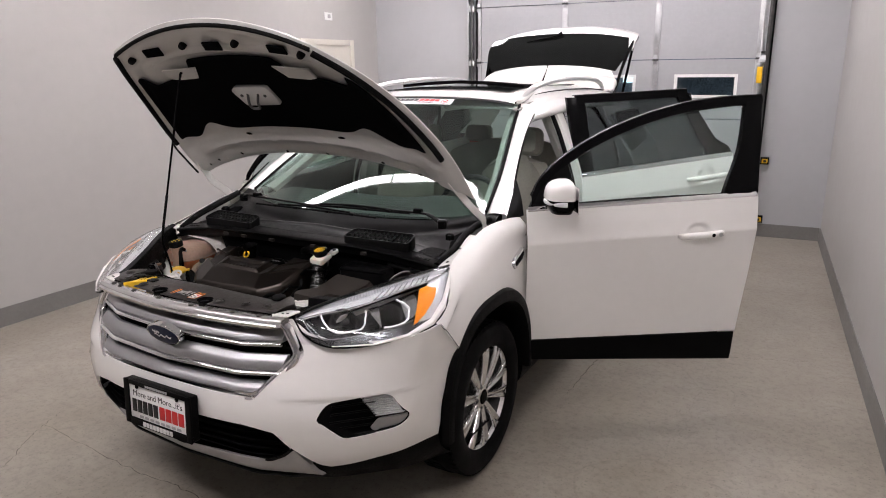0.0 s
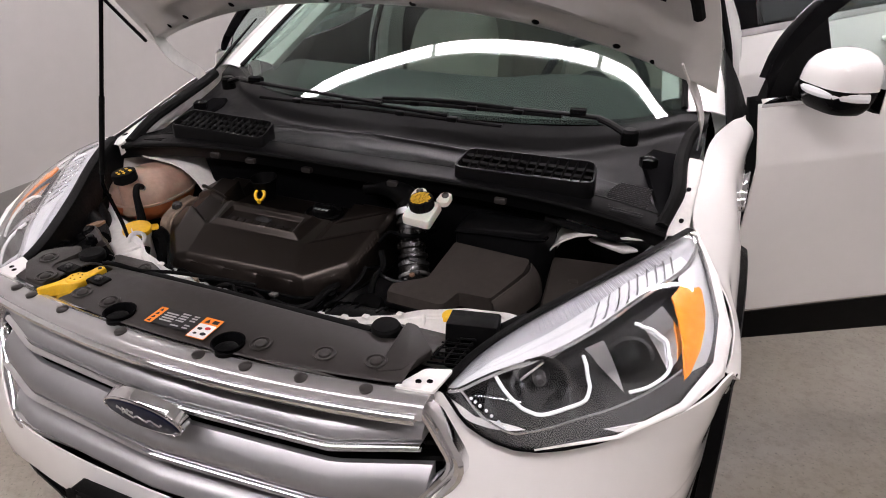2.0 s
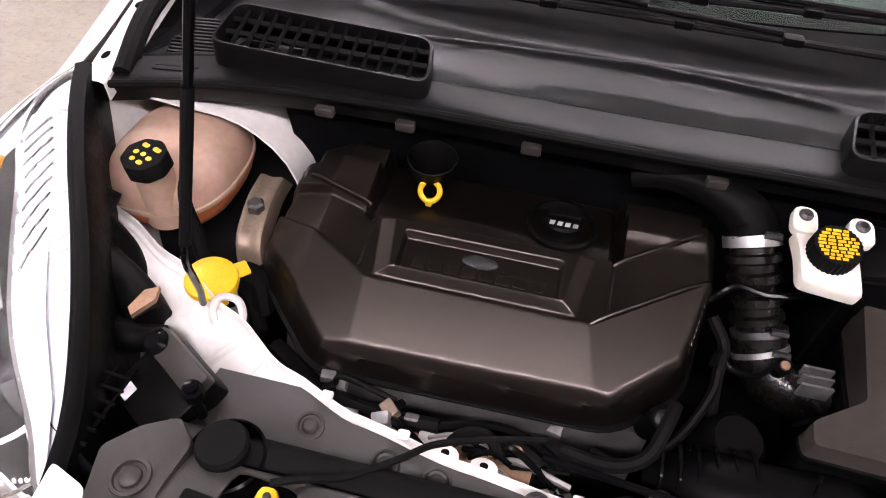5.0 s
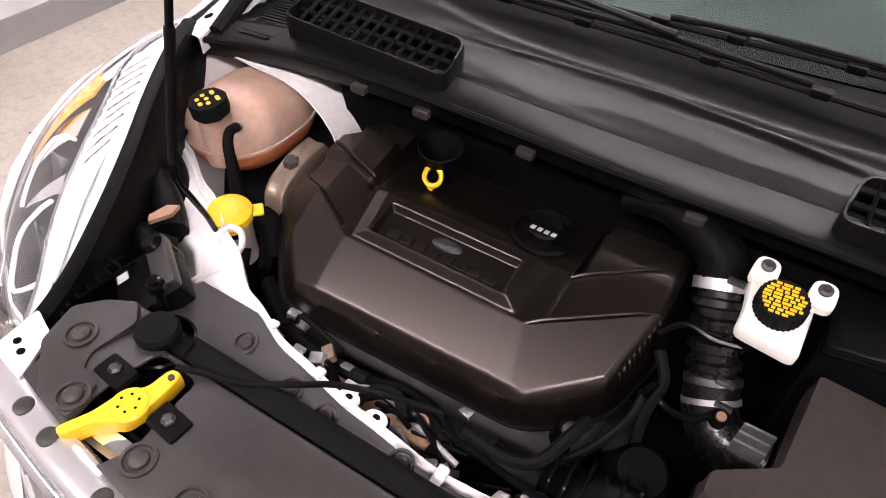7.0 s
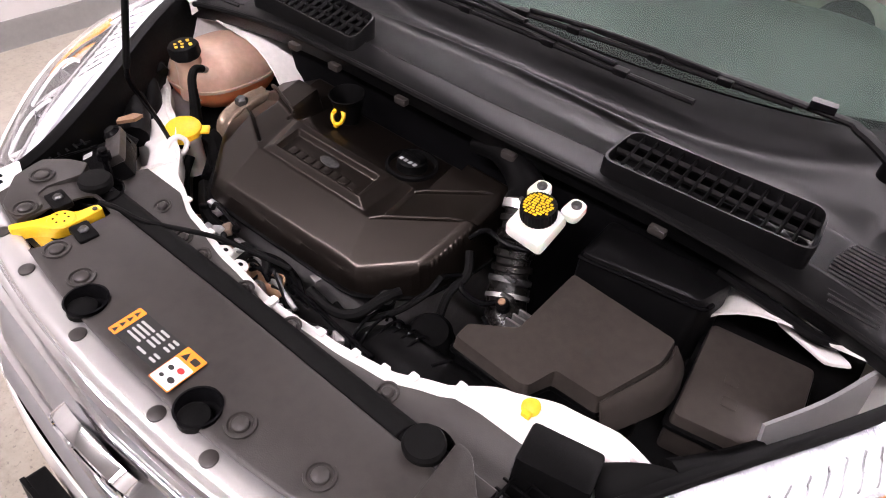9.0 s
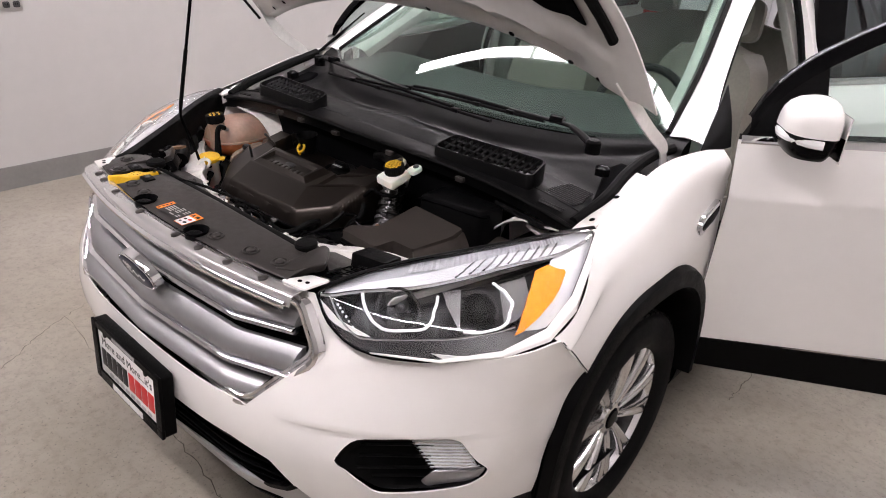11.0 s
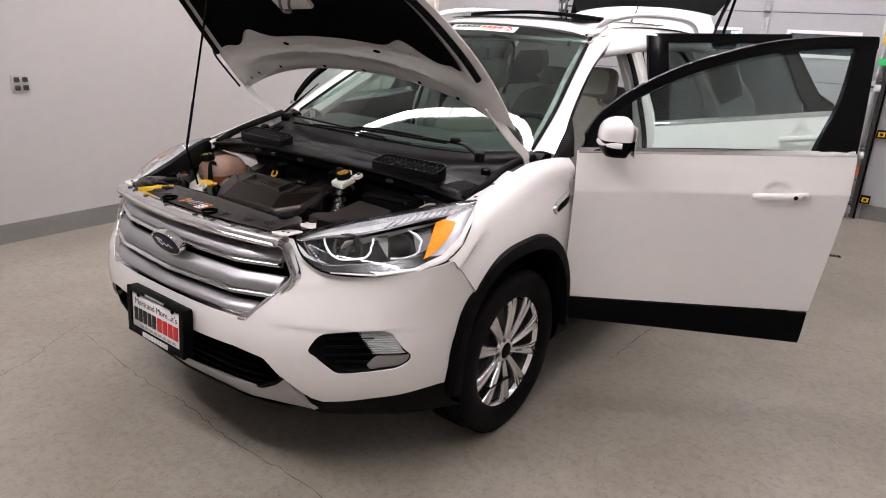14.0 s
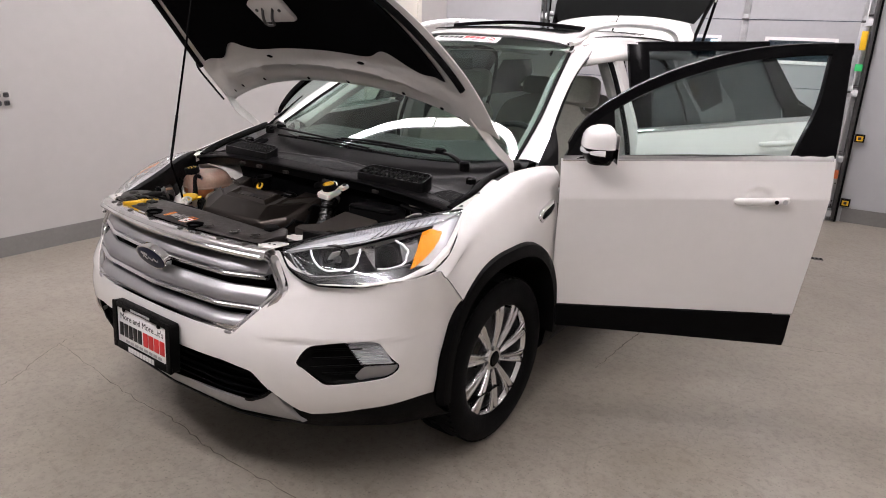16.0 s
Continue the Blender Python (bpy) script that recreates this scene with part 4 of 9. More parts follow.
# Licence plate with its frame.
PL = pose(0.005, -0.047, 0.545, 90 - 4, 0, 0)
def plate_box(bm, x0, x1, z0, z1, lo, hi, r=0.006):
    return prism(bm, rounded([(x0, z0), (x1, z0), (x1, z1), (x0, z1)], r, 3), lo, hi, "z", 0.001, PL)
bm = plate_box(bmesh.new(), -0.185, 0.185, -0.094, 0.087, -0.03, 0.0, 0.010)
plate = part("plate_frame", bm, "plastic", car, "black dealer plate frame")
part("plate_panel", plate_box(bmesh.new(), -0.158, 0.158, -0.068, 0.074, 0.0, 0.003), "white", plate)
bm = bmesh.new()
for x0, x1, z0, z1 in ((-0.185, -0.158, -0.07, 0.087), (0.158, 0.185, -0.07, 0.087), (-0.158, 0.158, 0.070, 0.087), (-0.158, 0.158, -0.094, -0.066), (-0.185, -0.158, -0.094, -0.07), (0.158, 0.185, -0.094, -0.07)):
    plate_box(bm, x0, x1, z0, z1, 0.0, 0.008, 0.002)
part("frame_rim", bm, "plastic", plate)
def letter_blocks(x0, x1, z0, z1, n, gap, lift, material, label=""):
    w = (x1 - x0) / n
    for i in range(n):
        part("name_bar", plate_box(bmesh.new(), x0 + i * w + gap, x0 + (i + 1) * w - gap, z0, z1, lift, lift + 0.0007, 0.002), material, plate, label)
letter_blocks(-0.147, 0.004, -0.040, 0.012, 5, 0.0025, 0.0032, "black", "black bar")
letter_blocks(0.008, 0.147, -0.040, 0.012, 4, 0.0025, 0.0032, "red", "red bar")
letter_blocks(-0.085, 0.085, -0.090, -0.071, 9, 0.0016, 0.0082, "white")
letter_blocks(-0.06, 0.065, 0.0735, 0.083, 10, 0.0012, 0.0082, "grey_print")
letter_blocks(-0.11, 0.13, -0.061, -0.051, 8, 0.004, 0.0032, "grey_print")
wording("slogan", "More and More...it's", 0.034, PL @ pose(0, 0.036, 0.0034), "black", plate)
for x in (-0.112, 0.112):
    bm = bmesh.new()
    lathe(bm, [(0.008, 0.0), (0.008, 0.004), (0.0, 0.005)], PL @ Matrix.Translation((x, 0.064, 0.003)), 12)
    part("plate_screw", bm, "plastic", plate)

# Lower intake, lip and fog lamps.
bm = bmesh.new()
loft([[(x, fascia_y(x, z) + 0.05, z) for x in steps(-0.66, 0.66, 10)] for z in (0.30, 0.36, 0.42, 0.5, 0.58)], 20, 8, bm)
intake = part("lower_intake", thick(bm, 0.004), "insul", car, "black lower air intake")
for i in range(4):
    z = 0.405 + i * 0.034
    part("intake_slat", bar_along(bmesh.new(), front_line([(-0.50, z), (0, z), (0.50, z)], 16, -0.034), [(-0.003, 0), (-0.003, 0.02), (0.003, 0.02), (0.003, 0)]), "insul", intake)
part("intake_rim", bar_along(bmesh.new(), [(x, z, fascia_y(x, z)) for x, z in rounded(INTAKE, 0.012, 2)], [(-0.01, -0.03), (-0.006, 0.003), (0.004, 0.003), (0.006, -0.03)], True), "plastic", intake)
def lip_top(x):
    x = abs(x)
    pts = ((0, 0.366), (0.30, 0.380), (0.44, 0.390), (0.505, 0.426), (0.538, 0.462), (0.548, 0.452), (0.612, 0.332), (0.70, 0.33))
    for (a, p), (b, q) in zip(pts, pts[1:]):
        if x <= b:
            return p + (q - p) * (x - a) / (b - a)
    return 0.33


rows = []
half = [0, 0.1, 0.2, 0.3, 0.37, 0.44, 0.47, 0.505, 0.522, 0.538, 0.548, 0.57, 0.59, 0.612]
for x in [-v for v in half[:0:-1]] + half:
    zt, zb = lip_top(x), 0.314 + 0.014 * (x / 0.612) ** 2
    fy = lambda z: fascia_y(x, z) - 0.004
    rows.append([(x, fy(zt) + 0.05, zt + 0.002), (x, fy(zt) + 0.004, zt), (x, fy((zt * 2 + zb) / 3) - 0.006, (zt * 2 + zb) / 3), (x, fy((zt + zb * 2) / 3) - 0.006, (zt + zb * 2) / 3), (x, fy(zb), zb), (x, fy(zb) + 0.05, zb - 0.006)])
bm = bmesh.new()
grid_ = [[bm.verts.new(p) for p in r] for r in rows]
for a, b in zip(grid_, grid_[1:]):
    for k in range(5):
        bm.faces.new((a[k], b[k], b[k + 1], a[k + 1]))
part("skid_lip", thick(bm, 0.004), "silver", car, "silver grey lower bumper lip")
rows = []
for x in steps(-0.90, 0.90, 48):
    t = min(1, max(0, (abs(x) - 0.50) / 0.12))
    z0 = 0.325 + (0.41 - 0.325) * t
    rows.append([(x, fascia_y(x, z0) + 0.014, z0), (x, fascia_y(x, 0.34) + 0.016, 0.30 + 0.035 * t), (x, fascia_y(x, 0.33) + 0.09, 0.268), (x, fascia_y(x, 0.33) + 0.2, 0.24), (x, fascia_y(x, 0.33) + 0.45, 0.225)])
part("lower_valance", thick(loft(rows, 12, 60), 0.004), "plastic", car, "black lower valance")
for side in (1, -1):
    bm = bmesh.new()
    rows = []
    poly = rounded(FOG, 0.02, 3)
    c = (0.757, 0.578)
    for k, d in ((1.04, 0.004), (1.0, 0.001), (0.93, 0.010), (0.90, 0.040), (0.84, 0.055), (0.0, 0.060)):
        rows.append([bm.verts.new((side * (c[0] + (x - c[0]) * k), fascia_y(c[0] + (x - c[0]) * k, c[1] + (z - c[1]) * k) + d, c[1] + (z - c[1]) * k)) for x, z in poly])
    for r, s in zip(rows, rows[1:]):
        for i in range(len(poly)):
            bm.faces.new((r[i], r[(i + 1) % len(poly)], s[(i + 1) % len(poly)], s[i]))
    fog = part("fog_lamp", bm, "plastic", car, "black fog lamp bezel with a clear lens")
    for z in (0.535, 0.562, 0.590, 0.617):
        bm = bmesh.new()
        tube(bm, [(side * x, fascia_y(x, z) + 0.02, z) for x in steps(0.668, 0.78, 5)], 0.004, 6)
        part("fog_slat", bm, "plastic", fog)
    lens = [(0.792, 0.566), (0.746, 0.632), (0.758, 0.645), (0.818, 0.645), (0.864, 0.566)]
    bm = bmesh.new()
    prism(bm, rounded([(side * x, z) for x, z in lens], 0.008, 2), 0, 0.02, "y")
    for v in bm.verts:
        v.co.y = fascia_y(abs(v.co.x), v.co.z) + 0.036 - v.co.y
    part("fog_reflector", bm, "reflector", fog)
    for i in range(10):
        z = 0.572 + i * 0.0076
        a, b = 0.790 - (z - 0.57) * 0.62, 0.864 - (z - 0.57) * 0.62
        bm = bmesh.new()
        tube(bm, [(side * x, fascia_y(x, z) + 0.006, z) for x in steps(a, b, 4)], 0.0014, 6)
        part("lens_flute", bm, "led_grey", fog)
    bm = bmesh.new()
    vs = []
    for i in range(9):
        for j in range(7):
            z = 0.563 + 0.084 * j / 6
            a, b = 0.796 - (z - 0.563) * 0.64, 0.870 - (z - 0.563) * 0.62
            x = a + (b - a) * i / 8
            vs.append(bm.verts.new((side * x, fascia_y(x, z) + 0.001, z)))
    for i in range(8):
        for j in range(6):
            bm.faces.new((vs[i * 7 + j], vs[(i + 1) * 7 + j], vs[(i + 1) * 7 + j + 1], vs[i * 7 + j + 1]))
    g = part("fog_lens", thick(bm, 0.002), "lens", fog)
    g.visible_shadow = False
    bm = bmesh.new()
    prism(bm, rounded([(side * x, z) for x, z in ((0.794, 0.559), (0.866, 0.558), (0.855, 0.520), (0.781, 0.509), (0.772, 0.526))], 0.006, 2), 0, 0.01, "y")
    for v in bm.verts:
        v.co.y = fascia_y(abs(v.co.x), v.co.z) + 0.018 - v.co.y
    part("lower_reflector", bm, "bar_silver", fog)

# ---- headlights ----
HL_LOW = [(0.512, 0.178, 0.918), (0.565, 0.172, 0.866), (0.66, 0.195, 0.836), (0.795, 0.297, 0.838), (0.884, 0.415, 0.868), (0.905, 0.522, 0.913), (0.872, 0.645, 0.968), (0.829, 0.755, 1.003)]
# Line to which bumper and fender reach below the lamp.
HL_BODY = [(0.66, 0.195, 0.834), (0.80, 0.292, 0.834), (0.90, 0.405, 0.858), (0.935, 0.50, 0.895), (0.905, 0.62, 0.95), (0.83, 0.755, 1.002)]
HL_TOP = [(0.514, 0.186, 0.926), (0.535, 0.262, 0.940), (0.585, 0.36, 0.957), (0.65, 0.465, 0.972), (0.71, 0.555, 0.986), (0.76, 0.635, 0.997), (0.80, 0.705, 1.004), (0.826, 0.757, 1.006)]
OUT = Vector((0.50, -0.62, 0.60))


def hl_point(s, r, sink=0.0):
    """s along the lamp, r from its lower to its upper edge; sink: depth behind the lens."""
    a, b = HL_CURVES[0][round(s * 256)], HL_CURVES[1][round(s * 256)]
    p = a.lerp(b, r)
    bulge = 0.034 * math.sin(math.pi * r) * math.sin(math.pi * min(1, s * 1.02)) ** 0.7
    return p + OUT * (bulge - sink)


HL_CURVES = [spline(HL_LOW, 256), spline(HL_TOP, 256)]


def hl_sheet(side, s0, s1, r0, r1, sink, nu, nv):
    bm = bmesh.new()
    vs = []
    for j in range(nv + 1):
        row = []
        for i in range(nu + 1):
            s, r = s0 + (s1 - s0) * i / nu, r0 + (r1 - r0) * j / nv
            p = hl_point(s, r, sink(s, r) if callable(sink) else sink)
            row.append(bm.verts.new((side * p.x, p.y, p.z)))
        vs.append(row)
    for j in range(nv):
        for i in range(nu):
            bm.faces.new((vs[j][i], vs[j][i + 1], vs[j + 1][i + 1], vs[j + 1][i]))
    return bm


def hl_bar(side, path, w, sink, seg=6):
    bm = bmesh.new()
    pts = []
    for p in spline([(s, r, 0) for s, r in path], 24):
        q = hl_point(min(1, max(0, p.x)), p.y, sink)
        pts.append((side * q.x, q.y, q.z))
    return tube(bm, pts, w, seg)


for side in (1, -1):
    head = part("headlight", hl_sheet(side, 0, 1, 0, 1, lambda s, r: 0.075 * math.sin(math.pi * r) ** 0.4 * math.sin(math.pi * s) ** 0.4 + 0.004, 48, 16), "lamp_dark", car, "clear headlight with amber side reflector")
    g = part("headlight_lens", thick(hl_sheet(side, 0, 1, 0, 1, 0.0, 64, 16), 0.002), "lens", head)
    g.visible_shadow = False
    # The bright band divides the lamp: grey clear upper part, dark bowls below.
    band = [(0.016, 0.40), (0.10, 0.58), (0.195, 0.667), (0.336, 0.675), (0.453, 0.717), (0.578, 0.745), (0.695, 0.70), (0.85, 0.56), (0.985, 0.36)]
    def band_r(s):
        for (a, p), (b, q) in zip(band, band[1:]):
            if s <= b:
                return p + (q - p) * max(0, (s - a) / (b - a))
        return 0.36
    def strip_sheet(lo, hi, s0, s1, sink, nu=48, nv=5):
        bm = bmesh.new()
        vs = []
        for i in range(nu + 1):
            s = s0 + (s1 - s0) * i / nu
            vs.append([bm.verts.new((side * q.x, q.y, q.z)) for q in [hl_point(s, lo(s) + (hi(s) - lo(s)) * j / nv, sink) for j in range(nv + 1)]])
        for a, b in zip(vs, vs[1:]):
            for j in range(nv):
                bm.faces.new((a[j], b[j], b[j + 1], a[j + 1]))
        return bm
    part("upper_reflector", strip_sheet(band_r, lambda s: 0.985, 0.02, 0.985, 0.020), "lamp_grey", head, "grey silver upper reflector")
    # Added pale sheet: its colour stands in for the reflection above the band.
    part("reflection_strip", strip_sheet(lambda s: band_r(s) + 0.005, lambda s: band_r(s) + 0.15, 0.06, 0.80, 0.0145), "pearl", head, "pale strip painting the bright reflection on the upper reflector")
    part("chrome_band", hl_bar(side, band, 0.0048, 0.012), "chrome_trim", head)
    part("side_bezel", strip_sheet(lambda s: 0.01, lambda s: max(0.02, (band_r(s) - 0.02) * min(1, max(0.02, (s - 0.56) / 0.16))), 0.56, 0.985, 0.016, 36, 6), "pearl", head, "silver side bezel")
    part("lower_shroud", strip_sheet(lambda s: 0.0, lambda s: (0.06 + 0.12 * min(1, max(0, (s - 0.12) / 0.2))) * min(1, max(0.02, (0.66 - s) / 0.14)), 0.06, 0.66, 0.010, 44, 4), "lamp_dark", head, "dark grey lower shroud")
    # Finely fluted optic along the top edge: one sheet folded into ridges.
    bm = bmesh.new()
    vs = []
    for i in range(181):
        s = 0.30 + 0.50 * i / 180
        vs.append([bm.verts.new((side * q.x, q.y, q.z)) for q in [hl_point(s, r, 0.0165 - (0.0016 if i % 2 else 0)) for r in (0.86, 0.91, 0.965)]])
    for p, q in zip(vs, vs[1:]):
        for j in range(2):
            bm.faces.new((p[j], q[j], q[j + 1], p[j + 1]))
    part("fluted_optic", bm, "lamp_grey", head, "finely fluted clear optic", 10)
    for i in range(9):
        s = 0.425 + i * 0.036
        part("reflector_rib", hl_bar(side, [(s, band_r(s) + 0.035), (s + 0.012, band_r(s) + 0.055), (s + 0.050, band_r(s) + 0.16)], 0.0020, 0.0125), "chrome_trim", head)
    part("running_light", hl_bar(side, [(0.200, 0.66), (0.211, 0.567), (0.242, 0.40), (0.273, 0.30), (0.305, 0.25), (0.345, 0.262), (0.375, 0.283), (0.385, 0.37), (0.391, 0.58)], 0.0035, 0.018), "ledwhite", head, "white U-shaped light guide")
    part("lamp_facet", strip_sheet(lambda s: 0.62 - 9.0 * (s - 0.398), lambda s: 0.62, 0.398, 0.440, 0.020, 6, 6), "reflector", head, "chrome facet between the lamps")
    part("lamp_facet", strip_sheet(lambda s: 0.22 + 1.2 * max(0, s - 0.56), lambda s: 0.60, 0.535, 0.615, 0.020, 8, 6), "reflector", head, "chrome facet beside the amber reflector")
    part("running_light", hl_bar(side, [(0.520, 0.62), (0.545, 0.52), (0.562, 0.40), (0.552, 0.30), (0.535, 0.215), (0.49, 0.20), (0.45, 0.23)], 0.0034, 0.016), "ledwhite", head)
    part("lamp_rim", hl_bar(side, [(0.075, 0.52), (0.156, 0.22), (0.234, 0.115), (0.273, 0.13), (0.359, 0.175), (0.422, 0.18), (0.484, 0.18), (0.56, 0.17)], 0.0022, 0.009), "chrome_trim", head)
    for k in range(8):
        s, r = 0.128 + 0.017 * k, 0.40 - 0.042 * k
        q = hl_point(s, r, 0.020)
        part("led_dot", lathe(bmesh.new(), [(0.0030, 0), (0.0024, 0.002), (0, 0.0026)], upright(side * q.x, q.y, q.z, (side * 0.4, -0.8, 0.4)), 8), "ledwhite", head)
    # A wide reflector bowl and, beside it, a projector lens in its dark collar.
    p = hl_point(0.315, 0.49, 0.050)
    m = upright(side * p.x, p.y, p.z, (side * 0.38, -0.9, 0.22))
    bowl = part("lamp_bowl", lathe(bmesh.new(), [(0.054, 0.016), (0.046, 0.014), (0.036, -0.006), (0.020, -0.020), (0, -0.024)], m, 12), "lamp_dark", head, "dark faceted reflector bowl", 10)
    part("bulb_shield", lathe(bmesh.new(), [(0.012, -0.024), (0.011, 0.000), (0.006, 0.006), (0, 0.007)], m, 16), "darkmetal", bowl)
    p = hl_point(0.488, 0.43, 0.050)
    m = upright(side * p.x, p.y, p.z, (side * 0.38, -0.9, 0.22))
    bowl = part("lamp_bowl", lathe(bmesh.new(), [(0.044, 0.014), (0.037, 0.016), (0.032, -0.005), (0.016, -0.02), (0, -0.024)], m, 28), "lamp_dark", head)
    part("projector_lens", lathe(bmesh.new(), [(0.027, -0.01), (0.0265, 0.006), (0.019, 0.016), (0.0095, 0.021), (0, 0.0225)], m, 24), "tint", bowl)
    bm = bmesh.new()
    vs = []
    for j in range(11):
        r = 0.10 + 0.51 * j / 10
        a = 0.556 + 0.092 * (r - 0.10) / 0.51
        b = 0.575 + 0.128 * min(1, (r - 0.10) / 0.12) + 0.063 * min(1, max(0, (r - 0.22) / 0.15)) - 0.066 * max(0, (r - 0.37) / 0.24)
        row = []
        for i in range(7):
            p = hl_point(a + (b - a) * i / 6, r, 0.009)
            row.append(bm.verts.new((side * p.x, p.y, p.z)))
        vs.append(row)
    for j in range(10):
        for i in range(6):
            bm.faces.new((vs[j][i], vs[j][i + 1], vs[j + 1][i + 1], vs[j + 1][i]))
    part("amber_reflector", thick(bm, 0.005), "amber", head, "amber side reflector")
    part("lamp_seal", hl_bar(side, [(0.0, 1.0), (0.2, 1.01), (0.4, 1.01), (0.6, 1.01), (0.8, 1.01), (0.985, 1.01)], 0.003, 0.004, 6), "rubber", head)
    part("lamp_edge", hl_bar(side, [(0.0, 0.0), (0.2, -0.01), (0.4, -0.01), (0.6, -0.01), (0.8, -0.01), (0.985, -0.01)], 0.0034, 0.003, 6), "gloss", head)
    # Painted lip between the lamp and the panels round it.
    low, body = spline(HL_LOW[2:], 40), spline(HL_BODY, 40)
    out = [min(1, i / 14) for i in range(41)]
    rows = [[(side * p.x, p.y, p.z) for p in low], [(side * (0.5 * (p.x + q.x) + 0.003 * k), 0.5 * (p.y + q.y) - 0.003 * k, 0.5 * (p.z + q.z) + 0.001) for p, q, k in zip(low, body, out)],
            [(side * (q.x - 0.012 * tuck(q.y) - 0.002), q.y + 0.003, q.z) for q in body]]
    part("lamp_lip", thick(loft(rows, 6, 60), 0.002), "paint", car, "white painted lip below the headlight")
    a = [hl_point(s, 1.0) for s in steps(0.0, 1.0, 16)]
    bm = bmesh.new()
    loft([[(side * p.x, p.y, p.z) for p in a], [(side * (p.x - 0.016), p.y + 0.012, p.z - 0.004) for p in a], [(side * (p.x - 0.022), p.y + 0.016, p.z - 0.05) for p in a], [(side * (p.x - 0.02), p.y + 0.016, p.z - 0.20) for p in a]], 32, 6, bm)
    part("lamp_housing", thick(bm, 0.003), "plastic", head)

# ---- engine bay ----
def edge_y(x):
    """The white rear edge of the radiator support."""
    xs = (-0.78, -0.70, -0.58, -0.46, -0.36, -0.26, -0.13, 0.0, 0.13, 0.22, 0.29, 0.36, 0.44, 0.52, 0.60, 0.70)
    ys = (0.66, 0.605, 0.54, 0.472, 0.408, 0.370, 0.345, 0.330, 0.338, 0.352, 0.384, 0.436, 0.470, 0.482, 0.462, 0.50)
    for a, b, p, q in zip(xs, xs[1:], ys, ys[1:]):
        if x <= b:
            k = (x - a) / (b - a)
            k = k * k * (3 - 2 * k) * 0.5 + k * 0.5
            return p + (q - p) * k
    return ys[-1]


def edge_z(x):
    return 0.862 - 0.02 * max(0, -x - 0.3) + 0.02 * max(0, x)


rows = []
for x in steps(-0.44, 0.45, 60):
    f = strip_y(x) + 0.017
    e = min(edge_y(x), 0.40) - 0.006
    k = abs(x) / 0.45
    rows.append([(x, f, 0.936), (x, f + 0.003, 0.942), (x, 0.20, 0.947), (x, 0.248, 0.946 - 0.006 * k), (x, 0.258, 0.938 - 0.006 * k), (x, 0.264, 0.918), (x, 0.296, 0.914), (x, 0.301, 0.890), (x, 0.5 * (0.301 + e), 0.882), (x, e, 0.868)])
WELL = [(-0.350, 0.112), (-0.285, 0.112), (-0.262, 0.152), (-0.268, 0.245), (-0.335, 0.252), (-0.345, 0.182)]
bm = loft(rows, 44, 60)
cut(bm, rounded(WELL, 0.012, 2), "z")
for x in (-0.124, 0.128):
    cut(bm, ring(x, 0.123, 0.030, 0.027, 20), "z")
shield = part("radiator_cover", thick(bm, 0.003), "plastic_soft", car, "grey-black plastic radiator cover", 30)
# Wing at the car's right end, behind the lamp.
bm = bmesh.new()
prism(bm, rounded([(-0.472, 0.238), (-0.458, 0.185), (-0.40, 0.139), (-0.345, 0.135), (-0.352, 0.18), (-0.384, 0.186), (-0.394, 0.206), (-0.386, 0.262), (-0.412, 0.286), (-0.445, 0.268)], 0.006, 2), 0.934, 0.950, "z", 0.004)
part("cover_wing", bm, "plastic_soft", shield)
bm = bmesh.new()
prism(bm, rounded([(0.40, 0.152), (0.44, 0.172), (0.463, 0.241), (0.408, 0.298), (0.385, 0.30)], 0.008, 3), 0.930, 0.9475, "z", 0.004)
part("cover_wing", bm, "plastic_soft", shield)


def dimple(x, y, z, r=0.020, tilt=(0, 0, 1)):
    bm = bmesh.new()
    lathe(bm, [(r, 0.0), (r * 0.97, 0.0022), (r * 0.80, 0.0024), (r * 0.74, -0.0005), (r * 0.56, -0.001), (r * 0.52, 0.003), (r * 0.36, 0.0055), (0, 0.006)], upright(x, y, z, tilt), 22)
    part("cover_clip", bm, "plastic_soft", shield)


for x, y, z in ((-0.362, 0.157, 0.951), (-0.425, 0.215, 0.951), (-0.248, 0.146, 0.9455), (-0.170, 0.141, 0.946), (0.183, 0.142, 0.946), (0.391, 0.173, 0.9485), (0.30, 0.16, 0.9465)):
    dimple(x, y, z)
for x, y in ((-0.302, 0.340), (-0.208, 0.318), (-0.150, 0.312), (-0.043, 0.312), (0.065, 0.312), (0.248, 0.324)):
    dimple(x, y, 0.8855, 0.017, (0, -0.25, 1))
for x in (-0.124, 0.128):
    bm = bmesh.new()
    lathe(bm, [(0.030, 0.003), (0.027, 0.0035), (0.025, -0.004), (0.024, -0.02), (0.0, -0.021)], upright(x, 0.123, 0.9455), 28)
    part("cover_recess", bm, "insul", shield)
    bm = bmesh.new()
    lathe(bm, [(0.021, 0.0), (0.020, 0.007), (0.017, 0.009), (0.0, 0.0095)], upright(x + 0.002, 0.114, 0.934), 24)
    part("cover_plug", bm, "plastic", shield)
